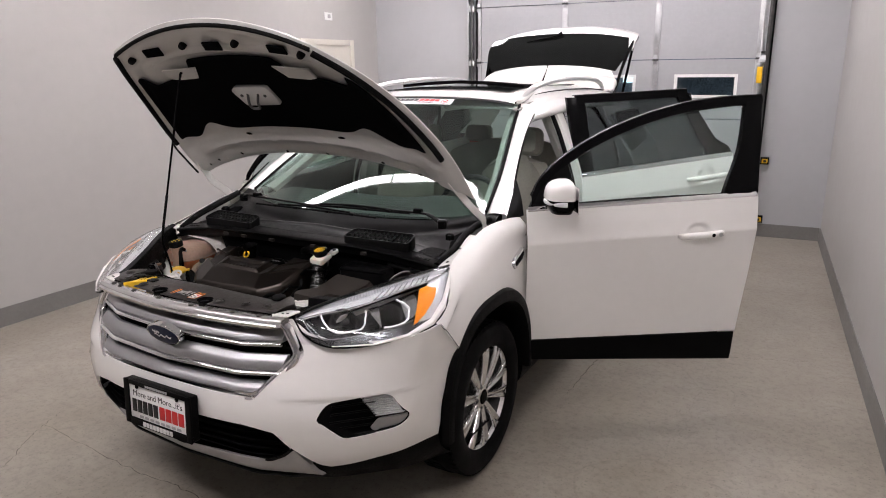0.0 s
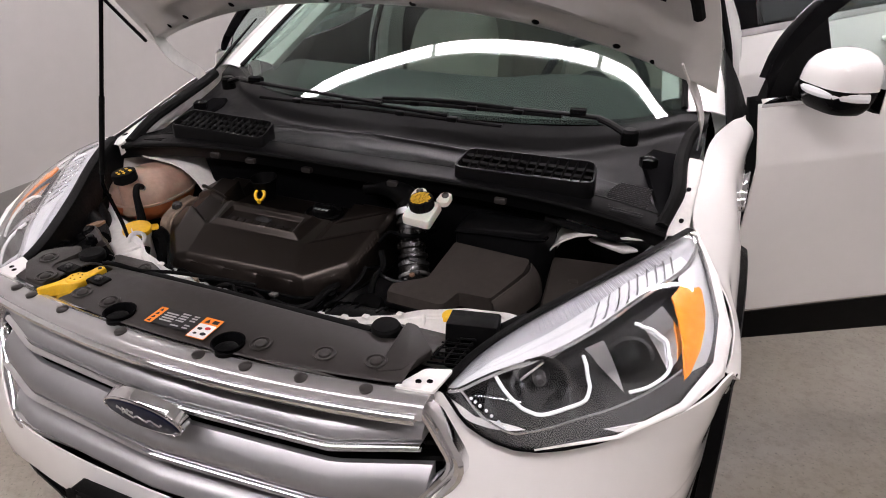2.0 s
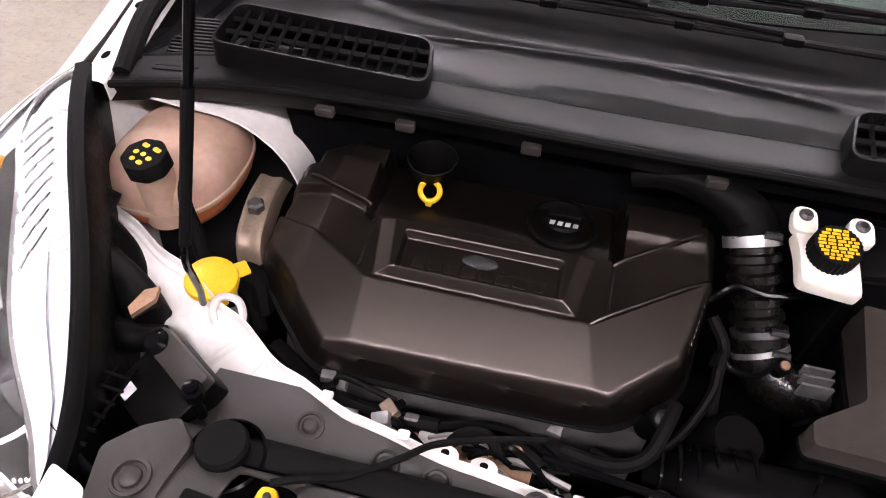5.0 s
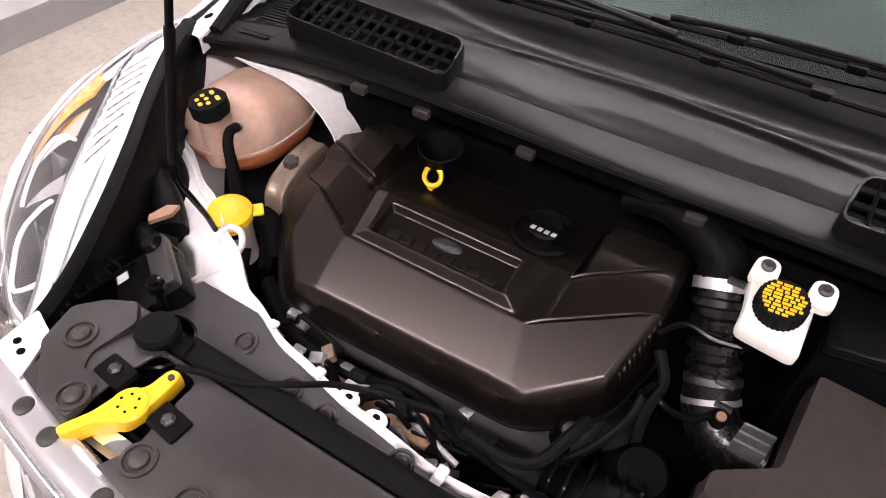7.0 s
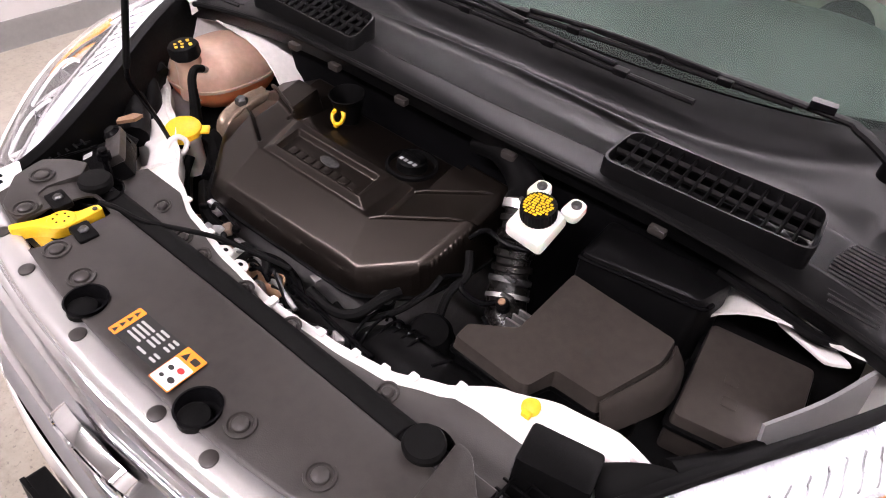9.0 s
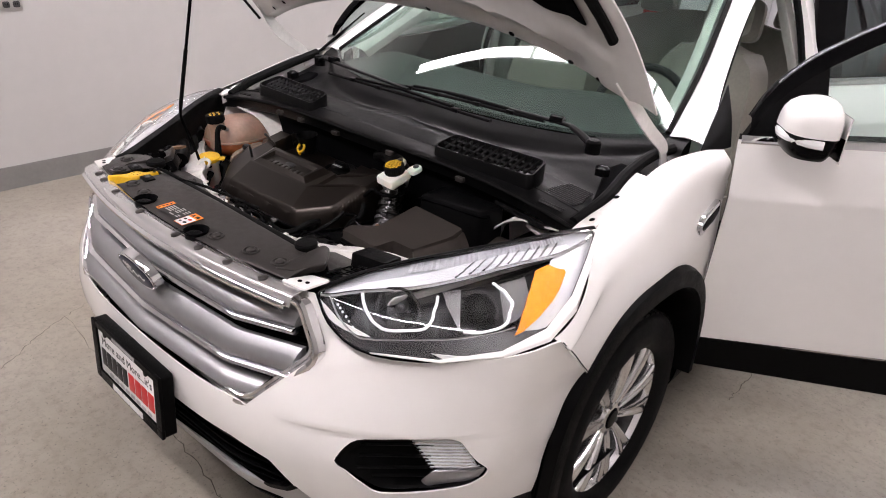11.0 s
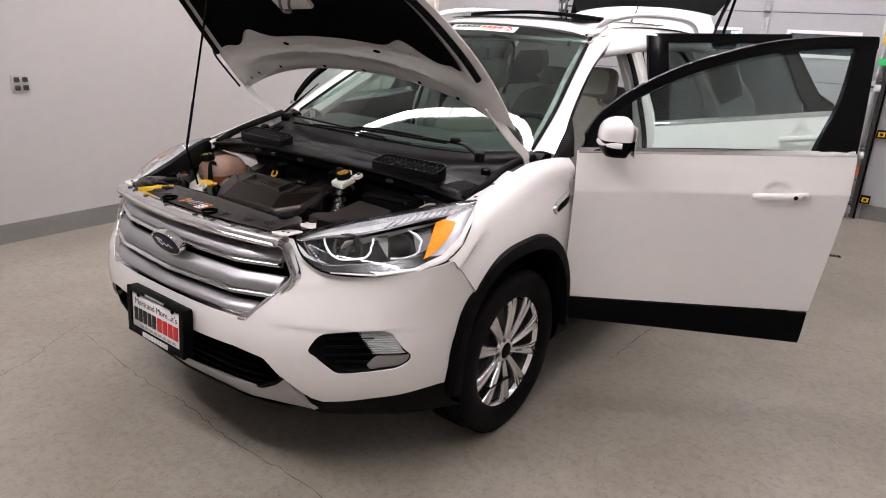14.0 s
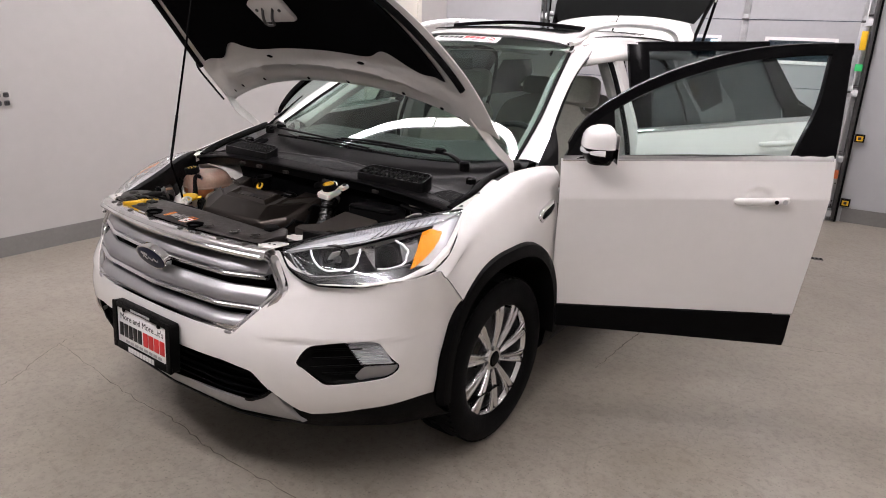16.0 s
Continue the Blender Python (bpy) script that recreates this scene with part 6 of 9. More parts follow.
box(bm, (-0.56, 0.24, 0.28), (0.56, 0.95, 0.31))
part("undertray", bm, "plastic", car)
bm = bmesh.new()
loft([[(x, 0.24, 0.91), (x, 0.25, 0.7), (x, 0.25, 0.32)] for x in steps(-0.47, 0.47, 6)], 6, 6, bm)
part("radiator", thick(bm, 0.03), "insul", car)
for a, b, c in ((-0.70, -0.46, 0.60), (0.16, 0.72, 0.58)):
    bm = bmesh.new()
    box(bm, (a, 0.36, 0.45), (b, 0.80, c), 0.02)
    part("frame_rail", bm, "insul", car)

# Brake fluid reservoir.
RS = Matrix.Translation((0.252, 0.652, 0.995)) @ Matrix.Rotation(radians(-3), 4, "Z") @ Matrix.Rotation(radians(14), 4, "X")
bm = bmesh.new()
prism(bm, rounded([(-0.036, -0.040), (0.036, -0.044), (0.032, 0.020), (0.030, 0.035), (-0.046, 0.035), (-0.038, 0.0)], 0.010, 3), -0.020, 0.006, "z", 0.006, RS)
res = part("brake_reservoir", bm, "reservoir", car, "ivory brake fluid reservoir")
for x in (-0.034, 0.032):
    bm = bmesh.new()
    prism(bm, rounded([(x - 0.016, 0.028), (x + 0.016, 0.028), (x + 0.014, 0.068), (x - 0.014, 0.068)], 0.013, 4), -0.004, 0.010, "z", 0.002, RS)
    t = part("mount_ear", bm, "reservoir", res)
    part("ear_bolt", lathe(bmesh.new(), [(0.0085, 0), (0.0085, 0.003), (0.005, 0.006), (0, 0.006)], RS @ Matrix.Translation((x, 0.054, 0.010)), 14), "darkmetal", t)
bm = bmesh.new()
gear = [((0.0275 if k % 2 else 0.029) * math.cos(2 * math.pi * k / 60), (0.0275 if k % 2 else 0.029) * math.sin(2 * math.pi * k / 60)) for k in range(60)]
CP = RS @ Matrix.Translation((-0.004, 0.006, 0.0))
prism(bm, gear, 0.004, 0.030, "z", 0.003, CP)
cap = part("brake_cap", bm, "rubber", car, "black ribbed brake fluid cap with yellow print")
random.seed(4)
for i in range(9):
    y = -0.0195 + i * 0.0049
    w = math.sqrt(max(0, 0.0235 ** 2 - y * y))
    x = -w
    while x < w - 0.004:
        l = random.uniform(0.004, 0.010)
        part("cap_print", prism(bmesh.new(), [(x, y - 0.0017), (min(w, x + l), y - 0.0017), (min(w, x + l), y + 0.0017), (x, y + 0.0017)], 0.0300, 0.0306, "z", 0, CP @ Matrix.Rotation(0.12, 4, "Z")), "yellow", cap)
        x += l + 0.0022

# Intake pipe: bellows, clamps, elbow.
def along(pts, n):
    return spline(pts, n)
HP = [(0.185, 0.725, 0.945), (0.196, 0.700, 0.915), (0.212, 0.672, 0.872), (0.226, 0.650, 0.838)]
line = along(HP, 44)
rad = [0.0355 if k % 8 < 4 else 0.0295 for k in range(45)]
part("intake_bellows", tube(bmesh.new(), line, rad, 24), "shiny_rubber", car, "black corrugated intake hose")
part("intake_elbow", tube(bmesh.new(), [(0.226, 0.650, 0.838), (0.238, 0.628, 0.812), (0.265, 0.606, 0.798), (0.32, 0.60, 0.80)], 0.036, 24, 16), "shiny_rubber", car, "black intake elbow")
for a, b, r, m_ in (((0.183, 0.730, 0.948), (0.187, 0.720, 0.937), 0.0375, "satin"), ((0.222, 0.656, 0.850), (0.225, 0.650, 0.843), 0.0375, "darkmetal"), ((0.231, 0.640, 0.826), (0.234, 0.635, 0.821), 0.0385, "castalu")):
    bm = bmesh.new()
    tube(bm, [a, b], r, 28)
    c = part("hose_clamp", bm, m_, car, "bright hose clamp")
    d = (Vector(b) - Vector(a)).normalized()
    p = Vector(a) + Vector((0.01, -0.02, 0.02)).normalized() * (r + 0.004)
    part("clamp_screw", tube(bmesh.new(), [p - Vector((0.01, 0, 0)), p + Vector((0.012, 0, 0))], 0.005, 6), "darkmetal", c)
part("boost_pipe", tube(bmesh.new(), [(0.02, 0.80, 0.955), (0.08, 0.79, 0.975), (0.14, 0.765, 0.975), (0.175, 0.745, 0.962), (0.185, 0.728, 0.948)], [0.016, 0.022, 0.028, 0.034, 0.038], 20, 28), "plastic", car, "black plastic air pipe")
part("sensor", lathe(bmesh.new(), [(0.012, -0.02), (0.012, 0.01), (0.007, 0.016), (0, 0.016)], upright(0.248, 0.600, 0.842, (0, -0.4, 1)), 14), "plastic", car)
part("sensor_tip", lathe(bmesh.new(), [(0.007, 0), (0.006, 0.003), (0, 0.003)], upright(0.248, 0.594, 0.8565, (0, -0.4, 1)), 10), "copper", car)
part("vacuum_line", tube(bmesh.new(), [(0.140, 0.640, 0.90), (0.165, 0.650, 0.925), (0.205, 0.645, 0.925), (0.25, 0.655, 0.93), (0.275, 0.67, 0.945)], 0.005, 8, 24), "gloss", car, "thin glossy black hose")

# Air filter box.
LID = [(0.250, 0.462), (0.372, 0.457), (0.384, 0.462), (0.400, 0.506), (0.472, 0.507), (0.512, 0.610), (0.510, 0.655), (0.325, 0.667), (0.316, 0.531), (0.250, 0.490)]
bm = bmesh.new()
base = rounded(LID, 0.006, 2)
rows = []
c = (0.38, 0.56)
for k, z in ((1.012, 0.862), (1.012, 0.878), (0.992, 0.882), (0.985, 0.900), (0.972, 0.905)):
    rows.append([bm.verts.new((c[0] + (x - c[0]) * k, c[1] + (y - c[1]) * k, z + 0.18 * (y - 0.56) * (1 if z > 0.87 else 0.3))) for x, y in base])
for r, s in zip(rows, rows[1:]):
    for i in range(len(base)):
        bm.faces.new((r[i], r[(i + 1) % len(base)], s[(i + 1) % len(base)], s[i]))
bm.faces.new(rows[-1])
airbox = part("air_filter_box", bm, "box_plastic", car, "black plastic air filter box")
bm = bmesh.new()
loft([[(0.474, 0.505, 0.892), (0.486, 0.496, 0.872), (0.494, 0.489, 0.845)], [(0.514, 0.610, 0.908), (0.532, 0.600, 0.882), (0.540, 0.594, 0.845)], [(0.512, 0.652, 0.915), (0.534, 0.650, 0.885), (0.542, 0.646, 0.845)]], 6, 8, bm)
part("box_shoulder", thick(bm, 0.004), "box_plastic", airbox)
bm = bmesh.new()
prism(bm, [(c[0] + (x - c[0]) * 1.03, c[1] + (y - c[1]) * 1.03) for x, y in base], 0.852, 0.863, "z", 0.002)
part("box_flange", bm, "plastic", airbox)
bm = bmesh.new()
prism(bm, [(c[0] + (x - c[0]) * 0.98, c[1] + (y - c[1]) * 0.98) for x, y in base], 0.66, 0.853, "z", 0.002)
part("box_body", bm, "plastic", airbox)
for x, y in ((0.508, 0.600), (0.480, 0.548), (0.262, 0.525)):
    bm = bmesh.new()
    tube(bm, [(x, y, 0.83), (x + 0.012, y - 0.004, 0.855), (x + 0.010, y - 0.004, 0.875), (x - 0.004, y, 0.884)], 0.004, 6, 10)
    part("box_clip", bm, "gloss", airbox)
for x, y in ((0.300, 0.575), (0.303, 0.590), (0.306, 0.605)):
    part("box_rib", box(bmesh.new(), (x - 0.03, y, 0.825), (x + 0.01, y + 0.004, 0.85), 0.001), "castalu", airbox)
# Battery cover behind it and fuse box beside it.
bm = bmesh.new()
prism(bm, rounded([(0.314, 0.690), (0.508, 0.722), (0.53, 0.80), (0.31, 0.80)], 0.012, 3), 0.74, 0.950, "z", 0.012)
bat = part("battery_box", bm, "cowl", car, "black battery cover under the cowl")
part("cover_lip", tube(bmesh.new(), [(0.316, 0.690, 0.938), (0.40, 0.704, 0.938), (0.505, 0.722, 0.935), (0.52, 0.745, 0.934)], 0.004, 6, 16), "gloss", bat)
bm = bmesh.new()
FM = Matrix.Translation((0.620, 0.708, 0.862)) @ Matrix.Rotation(radians(9), 4, "Z") @ Matrix.Rotation(radians(5), 4, "X")
prism(bm, rounded([(-0.085, -0.105), (0.075, -0.100), (0.08, 0.085), (-0.08, 0.09)], 0.010, 3), -0.10, 0.0, "z", 0.006, FM)
fuse = part("fuse_box", bm, "box_plastic", car, "black fuse box with moulded lid")
bm = bmesh.new()
prism(bm, rounded([(-0.092, -0.112), (0.082, -0.107), (0.087, 0.092), (-0.087, 0.097)], 0.012, 3), -0.035, -0.025, "z", 0.002, FM)
part("fuse_rim", bm, "plastic", fuse)
for x, y, w, h in ((-0.03, -0.055, 0.022, 0.018), (-0.035, -0.015, 0.02, 0.016)):
    part("lid_mark", prism(bmesh.new(), rounded([(x, y), (x + w, y), (x + w, y + h), (x, y + h)], 0.003, 2), 0.0, 0.0015, "z", 0.0004, FM), "box_plastic", fuse)
bm = bmesh.new()
prism(bm, rounded([(0.60, 0.80), (0.69, 0.765), (0.72, 0.785), (0.63, 0.83)], 0.006, 2), 0.915, 0.925, "z", 0.006)
part("corner_plate", bm, "bay_paint", car, "white painted bracket beside the fuse box")
part("corner_pipe", tube(bmesh.new(), [(0.50, 0.80, 0.955), (0.60, 0.785, 0.95), (0.66, 0.775, 0.948), (0.70, 0.79, 0.95)], 0.010, 8, 16), "plastic", car)
bm = bmesh.new()
loft([[(0.66, 0.62, 0.90), (0.67, 0.60, 0.84), (0.67, 0.60, 0.7)], [(0.71, 0.70, 0.92), (0.72, 0.69, 0.84), (0.72, 0.69, 0.7)], [(0.75, 0.79, 0.94), (0.76, 0.78, 0.84), (0.76, 0.78, 0.7)]], 6, 8, bm)
part("side_bracket", thick(bm, 0.006), "silver", car)

# Fresh-air duct in front of the filter box.
part("air_duct", tube(bmesh.new(), [(0.10, 0.44, 0.775), (0.16, 0.425, 0.815), (0.23, 0.415, 0.825), (0.31, 0.425, 0.815), (0.36, 0.45, 0.78)], [0.030, 0.042, 0.046, 0.048, 0.045], 20, 28, squash=0.75), "plastic", car, "black ribbed air duct")
for x in steps(0.10, 0.20, 5):
    y = 0.44 - 0.10 * (x - 0.10)
    part("duct_rib", tube(bmesh.new(), [(x, y + 0.042 * math.cos(a), 0.795 + (x - 0.1) * 0.25 + 0.036 * math.sin(a)) for a in steps(-0.2, 3.3, 12)], 0.003, 6), "gloss", car)
part("duct_neck", lathe(bmesh.new(), [(0.042, -0.06), (0.042, 0.0), (0.045, 0.004), (0.045, 0.012), (0.041, 0.015), (0.038, 0.05), (0.03, 0.06), (0, 0.062)], upright(0.185, 0.495, 0.775, (0.1, -0.2, 1)), 28), "plastic", car, "black upright air duct")
part("duct_strap", tube(bmesh.new(), [(0.255, 0.39 + 0.02, 0.868), (0.262, 0.425, 0.868), (0.268, 0.44, 0.863)], 0.003, 6), "gloss", car)

# Hoses, wires and brackets between the engine and the support.
random.seed(11)
wires = [
    ([(-0.42, 0.49, 0.79), (-0.33, 0.435, 0.80), (-0.24, 0.415, 0.805), (-0.17, 0.415, 0.81)], 0.013, "rubber"),
    ([(-0.17, 0.415, 0.812), (-0.11, 0.425, 0.825), (-0.06, 0.42, 0.825), (-0.02, 0.40, 0.82)], 0.008, "gloss"),
    ([(-0.26, 0.39, 0.81), (-0.23, 0.40, 0.83), (-0.20, 0.385, 0.835), (-0.17, 0.365, 0.83)], 0.006, "gloss"),
    ([(-0.16, 0.375, 0.82), (-0.14, 0.395, 0.845), (-0.11, 0.40, 0.85), (-0.09, 0.385, 0.835)], 0.007, "rubber"),
    ([(-0.04, 0.40, 0.83), (0.03, 0.395, 0.828), (0.09, 0.385, 0.835), (0.17, 0.375, 0.845)], 0.005, "gloss"),
    ([(-0.02, 0.42, 0.82), (0.04, 0.415, 0.82), (0.08, 0.43, 0.83), (0.10, 0.47, 0.85), (0.11, 0.50, 0.85)], 0.009, "rubber"),
    ([(0.02, 0.44, 0.80), (0.07, 0.43, 0.81), (0.12, 0.47, 0.83), (0.15, 0.52, 0.86), (0.155, 0.55, 0.88)], 0.006, "plastic"),
    ([(0.15, 0.56, 0.87), (0.165, 0.59, 0.86), (0.18, 0.575, 0.85), (0.215, 0.58, 0.84), (0.24, 0.60, 0.845)], 0.005, "gloss"),
    ([(0.17, 0.53, 0.80), (0.165, 0.56, 0.84), (0.17, 0.60, 0.86), (0.15, 0.63, 0.88)], 0.008, "rubber"),
    ([(-0.60, 0.60, 0.80), (-0.54, 0.58, 0.80), (-0.49, 0.56, 0.79), (-0.46, 0.52, 0.77)], 0.012, "rubber"),
    ([(-0.47, 0.50, 0.83), (-0.455, 0.47, 0.80), (-0.44, 0.45, 0.74)], 0.010, "rubber"),
    ([(-0.49, 0.56, 0.85), (-0.475, 0.565, 0.83), (-0.465, 0.55, 0.78)], 0.016, "rubber"),
]
for pts, r, m_ in wires:
    part("engine_hose", tube(bmesh.new(), pts, r, 8, 24), m_, car, "black hose")
for k in range(38):
    x = random.uniform(-0.36, 0.16)
    y0 = edge_y(x) + random.uniform(0.015, 0.05)
    z = random.uniform(0.78, 0.83)
    part("engine_wire", tube(bmesh.new(), [(x, y0, z), (x + random.uniform(0.01, 0.04), y0 + random.uniform(-0.01, 0.02), z + random.uniform(0, 0.025)), (x + random.uniform(0.04, 0.09), y0 + random.uniform(-0.02, 0.02), z + random.uniform(-0.02, 0.02))], random.uniform(0.002, 0.0045), 6, 12), random.choice(["gloss", "rubber", "plastic", "copper", "castalu"]), car)
for k in range(30):
    x = random.uniform(-0.34, 0.20)
    y0 = edge_y(x) + random.uniform(0.02, 0.06)
    z = random.uniform(0.79, 0.835)
    s = random.uniform(0.006, 0.012)
    part("wire_connector", box(bmesh.new(), (-s, -s * 0.7, -s * 0.6), (s, s * 0.7, s * 0.6), 0.002, pose(x, y0, z, random.uniform(-25, 25), random.uniform(-25, 25), random.uniform(0, 180))), random.choice(["plastic", "castalu", "steel", "castalu", "cast_beige"]), car)
part("cable_conduit", tube(bmesh.new(), [(-0.22, 0.392, 0.80), (-0.12, 0.385, 0.805), (-0.05, 0.38, 0.80)], 0.016, 12, 12), "copper", car, "brown metal pipe")
bm = bmesh.new()
box(bm, (-0.19, 0.37, 0.79), (-0.155, 0.40, 0.825), 0.003)
part("pipe_bracket", bm, "bay_paint", car)
bm = bmesh.new()
prism(bm, [(-0.040, 0.437), (-0.022, 0.433), (-0.020, 0.447), (-0.036, 0.445)], 0.822, 0.829, "z", 0.001)
part("paper_tag", bm, "castalu", car, "small grey metal tag")
part("engine_bolt", lathe(bmesh.new(), [(0.012, 0), (0.012, 0.01), (0.008, 0.014), (0, 0.014)], upright(0.095, 0.485, 0.835, (0.3, -0.5, 1)), 12), "darkmetal", car)
part("bolt_boss", tube(bmesh.new(), [(0.085, 0.49, 0.80), (0.095, 0.485, 0.838)], 0.016, 12), "plastic", car)
# Control module by the car's right lamp.
MM = Matrix.Translation((-0.470, 0.340, 0.890)) @ Matrix.Rotation(radians(-32), 4, "Z") @ Matrix.Rotation(radians(24), 4, "X")
bm = bmesh.new()
box(bm, (-0.05, -0.045, -0.02), (0.05, 0.045, 0.018), 0.006, MM)
mod = part("control_module", bm, "plastic", car, "black control module with a label")
part("module_cover", box(bmesh.new(), (-0.045, 0.018, 0.016), (0.05, 0.048, 0.034), 0.004, MM), "plastic_soft", mod)
part("module_label", box(bmesh.new(), (-0.035, -0.04, 0.0181), (-0.02, -0.022, 0.0187), 0, MM), "white", mod)
part("module_stud", lathe(bmesh.new(), [(0.016, -0.03), (0.016, 0.006), (0.010, 0.012), (0, 0.012)], MM @ Matrix.Translation((-0.035, 0.03, 0.03)), 16), "gloss", mod)
for side, cx in ((-1, -0.533), (1, 0.475)):
    for i in range(6):
        y = 0.255 + i * 0.016
        part("grid_fin", tube(bmesh.new(), [(cx - 0.03 * 1, y, 0.925 - 0.02), (cx + 0.035, y - 0.012, 0.925)], 0.0022, 5), "plastic", car)
    for i in range(3):
        x = cx - 0.02 + i * 0.022
        part("grid_fin", tube(bmesh.new(), [(x, 0.25, 0.918), (x, 0.345, 0.908)], 0.0022, 5), "plastic", car)
MM = Matrix.Translation((0.475, 0.365, 0.905)) @ Matrix.Rotation(radians(12), 4, "Z") @ Matrix.Rotation(radians(-10), 4, "X")
part("lamp_ballast", box(bmesh.new(), (-0.035, -0.035, -0.06), (0.06, 0.035, 0.03), 0.006, MM), "plastic", car, "black lamp ballast box")
part("ballast_boot", tube(bmesh.new(), [(0.54, 0.40, 0.88), (0.58, 0.42, 0.90), (0.61, 0.45, 0.88)], 0.035, 16, 12), "rubber", car)
part("orange_tab", prism(bmesh.new(), [(-0.565, 0.42), (-0.555, 0.41), (-0.54, 0.44), (-0.545, 0.46), (-0.56, 0.45)], 0.905, 0.912, "z"), "copper", car, "brown orange tab")
for pts, r in (([(-0.66, 0.50, 0.88), (-0.60, 0.47, 0.87), (-0.56, 0.44, 0.86)], 0.028), ([(-0.70, 0.56, 0.88), (-0.66, 0.54, 0.86), (-0.62, 0.50, 0.84)], 0.022), ([(-0.60, 0.42, 0.86), (-0.56, 0.40, 0.88), (-0.53, 0.42, 0.86)], 0.018), ([(-0.74, 0.62, 0.90), (-0.72, 0.60, 0.90), (-0.70, 0.60, 0.89)], 0.016), ([(0.60, 0.47, 0.88), (0.64, 0.52, 0.88), (0.68, 0.58, 0.88)], 0.03)):
    part("lamp_boot", tube(bmesh.new(), pts, r, 12, 12), "plastic", car)
part("bolt_stud", lathe(bmesh.new(), [(0.006, -0.04), (0.006, 0.0), (0.012, 0.001), (0.012, 0.012), (0.008, 0.014), (0.008, 0.020), (0, 0.021)], upright(-0.415, 0.315, 0.94), 8), "gloss", car)

# Prop rod.
PROP_BASE, PROP_BEND, PROP_TOP = Vector((-0.513, 0.494, 0.846)), Vector((-0.447, 0.404, 1.049)), Vector((-0.304, 0.486, 1.76))
prop_line = [PROP_BASE + Vector((0.034, 0.012, 0.0)), PROP_BASE + Vector((0.012, 0.0, -0.004)), PROP_BASE + Vector((0.002, -0.008, 0.012)), PROP_BASE.lerp(PROP_BEND, 0.35), PROP_BASE.lerp(PROP_BEND, 0.7), PROP_BASE.lerp(PROP_BEND, 0.93), PROP_BEND.lerp(PROP_TOP, 0.03), PROP_BEND.lerp(PROP_TOP, 0.2), PROP_BEND.lerp(PROP_TOP, 0.6), PROP_TOP]
rod = part("prop_rod", tube(bmesh.new(), prop_line, 0.0046, 10, 90), "gloss", car, "thin black hood prop rod")
part("prop_grip", tube(bmesh.new(), [PROP_BEND.lerp(PROP_TOP, k) for k in (0.03, 0.1, 0.2, 0.28)], 0.0060, 10, 12), "rubber", rod)
part("prop_hook", tube(bmesh.new(), [PROP_TOP - Vector((0, 0, 0.01)), PROP_TOP, PROP_TOP + Vector((0.0, 0.02, 0.018))], 0.0055, 8, 6), "gloss", rod)

# White rails between the cowl and the fenders.
for side in (1, -1):
    rows = [[(side * x, y, 0.997 + 0.27 * (y - 0.765) + dz) for x, dz in ((0.772, -0.03), (0.774, 0.0), (0.795, 0.002), (0.814, -0.002), (0.816, -0.03))] for y in (0.74, 0.80, 0.88, 0.96, 1.02)]
    rail_ = part("fender_rail", thick(loft(rows, 8, 12), 0.002), "bay_paint", car, "white painted fender rail")
    for y in (0.79, 0.90):
        part("rail_slot", prism(bmesh.new(), ring(side * 0.796, y, 0.005, 0.011, 14), 0.0, 0.002, "z", 0, Matrix.Translation((0, 0, 0.9995 + 0.27 * (y - 0.765)))), "insul", rail_)

# ---- cowl and wipers ----
def cowl_rows():
    rows = []
    for x in steps(-0.80, 0.80, 40):
        k = abs(x) / 0.80
        fy = 0.765 + 0.012 * math.sin(x * 3) ** 2 - 0.02 * k ** 4
        fz = 1.030 - 0.045 * k ** 3
        ws = spline([(p[0], p[1], p[2]) for p in WS[0]], 60)
        j = max(i for i in range(60) if ws[i].x <= min(abs(x), 0.744))
        wy = ws[j].lerp(ws[j + 1], (min(abs(x), 0.744) - ws[j].x) / (ws[j + 1].x - ws[j].x))
        trough = 0.022 * max(0.0, 1 - (abs(x) / 0.60) ** 4)
        rows.append([(x, fy + 0.012, fz - 0.045), (x, fy, fz - 0.012), (x, fy + 0.004, fz), (x, fy + 0.052, fz + 0.011), (x, fy + 0.060, fz + 0.009), (x, fy + 0.115, fz + 0.012 - 0.015 * k), (x, fy + 0.150, fz + 0.016 - 0.02 * k),
                     (x, fy + 0.172, fz + 0.026 - 0.03 * k), (x, fy + 0.190, fz + 0.024 - 0.03 * k - 0.3 * trough), (x, wy.y - 0.07, wy.z - 0.036 - 0.02 * k - trough), (x, wy.y - 0.025, wy.z - 0.020 - 0.4 * trough), (x, wy.y + 0.02, wy.z + 0.006)])
    return rows
cowl = part("cowl_panel", thick(loft(cowl_rows(), 66, 60), 0.003), "cowl", car, "black plastic cowl below the windshield", 40)


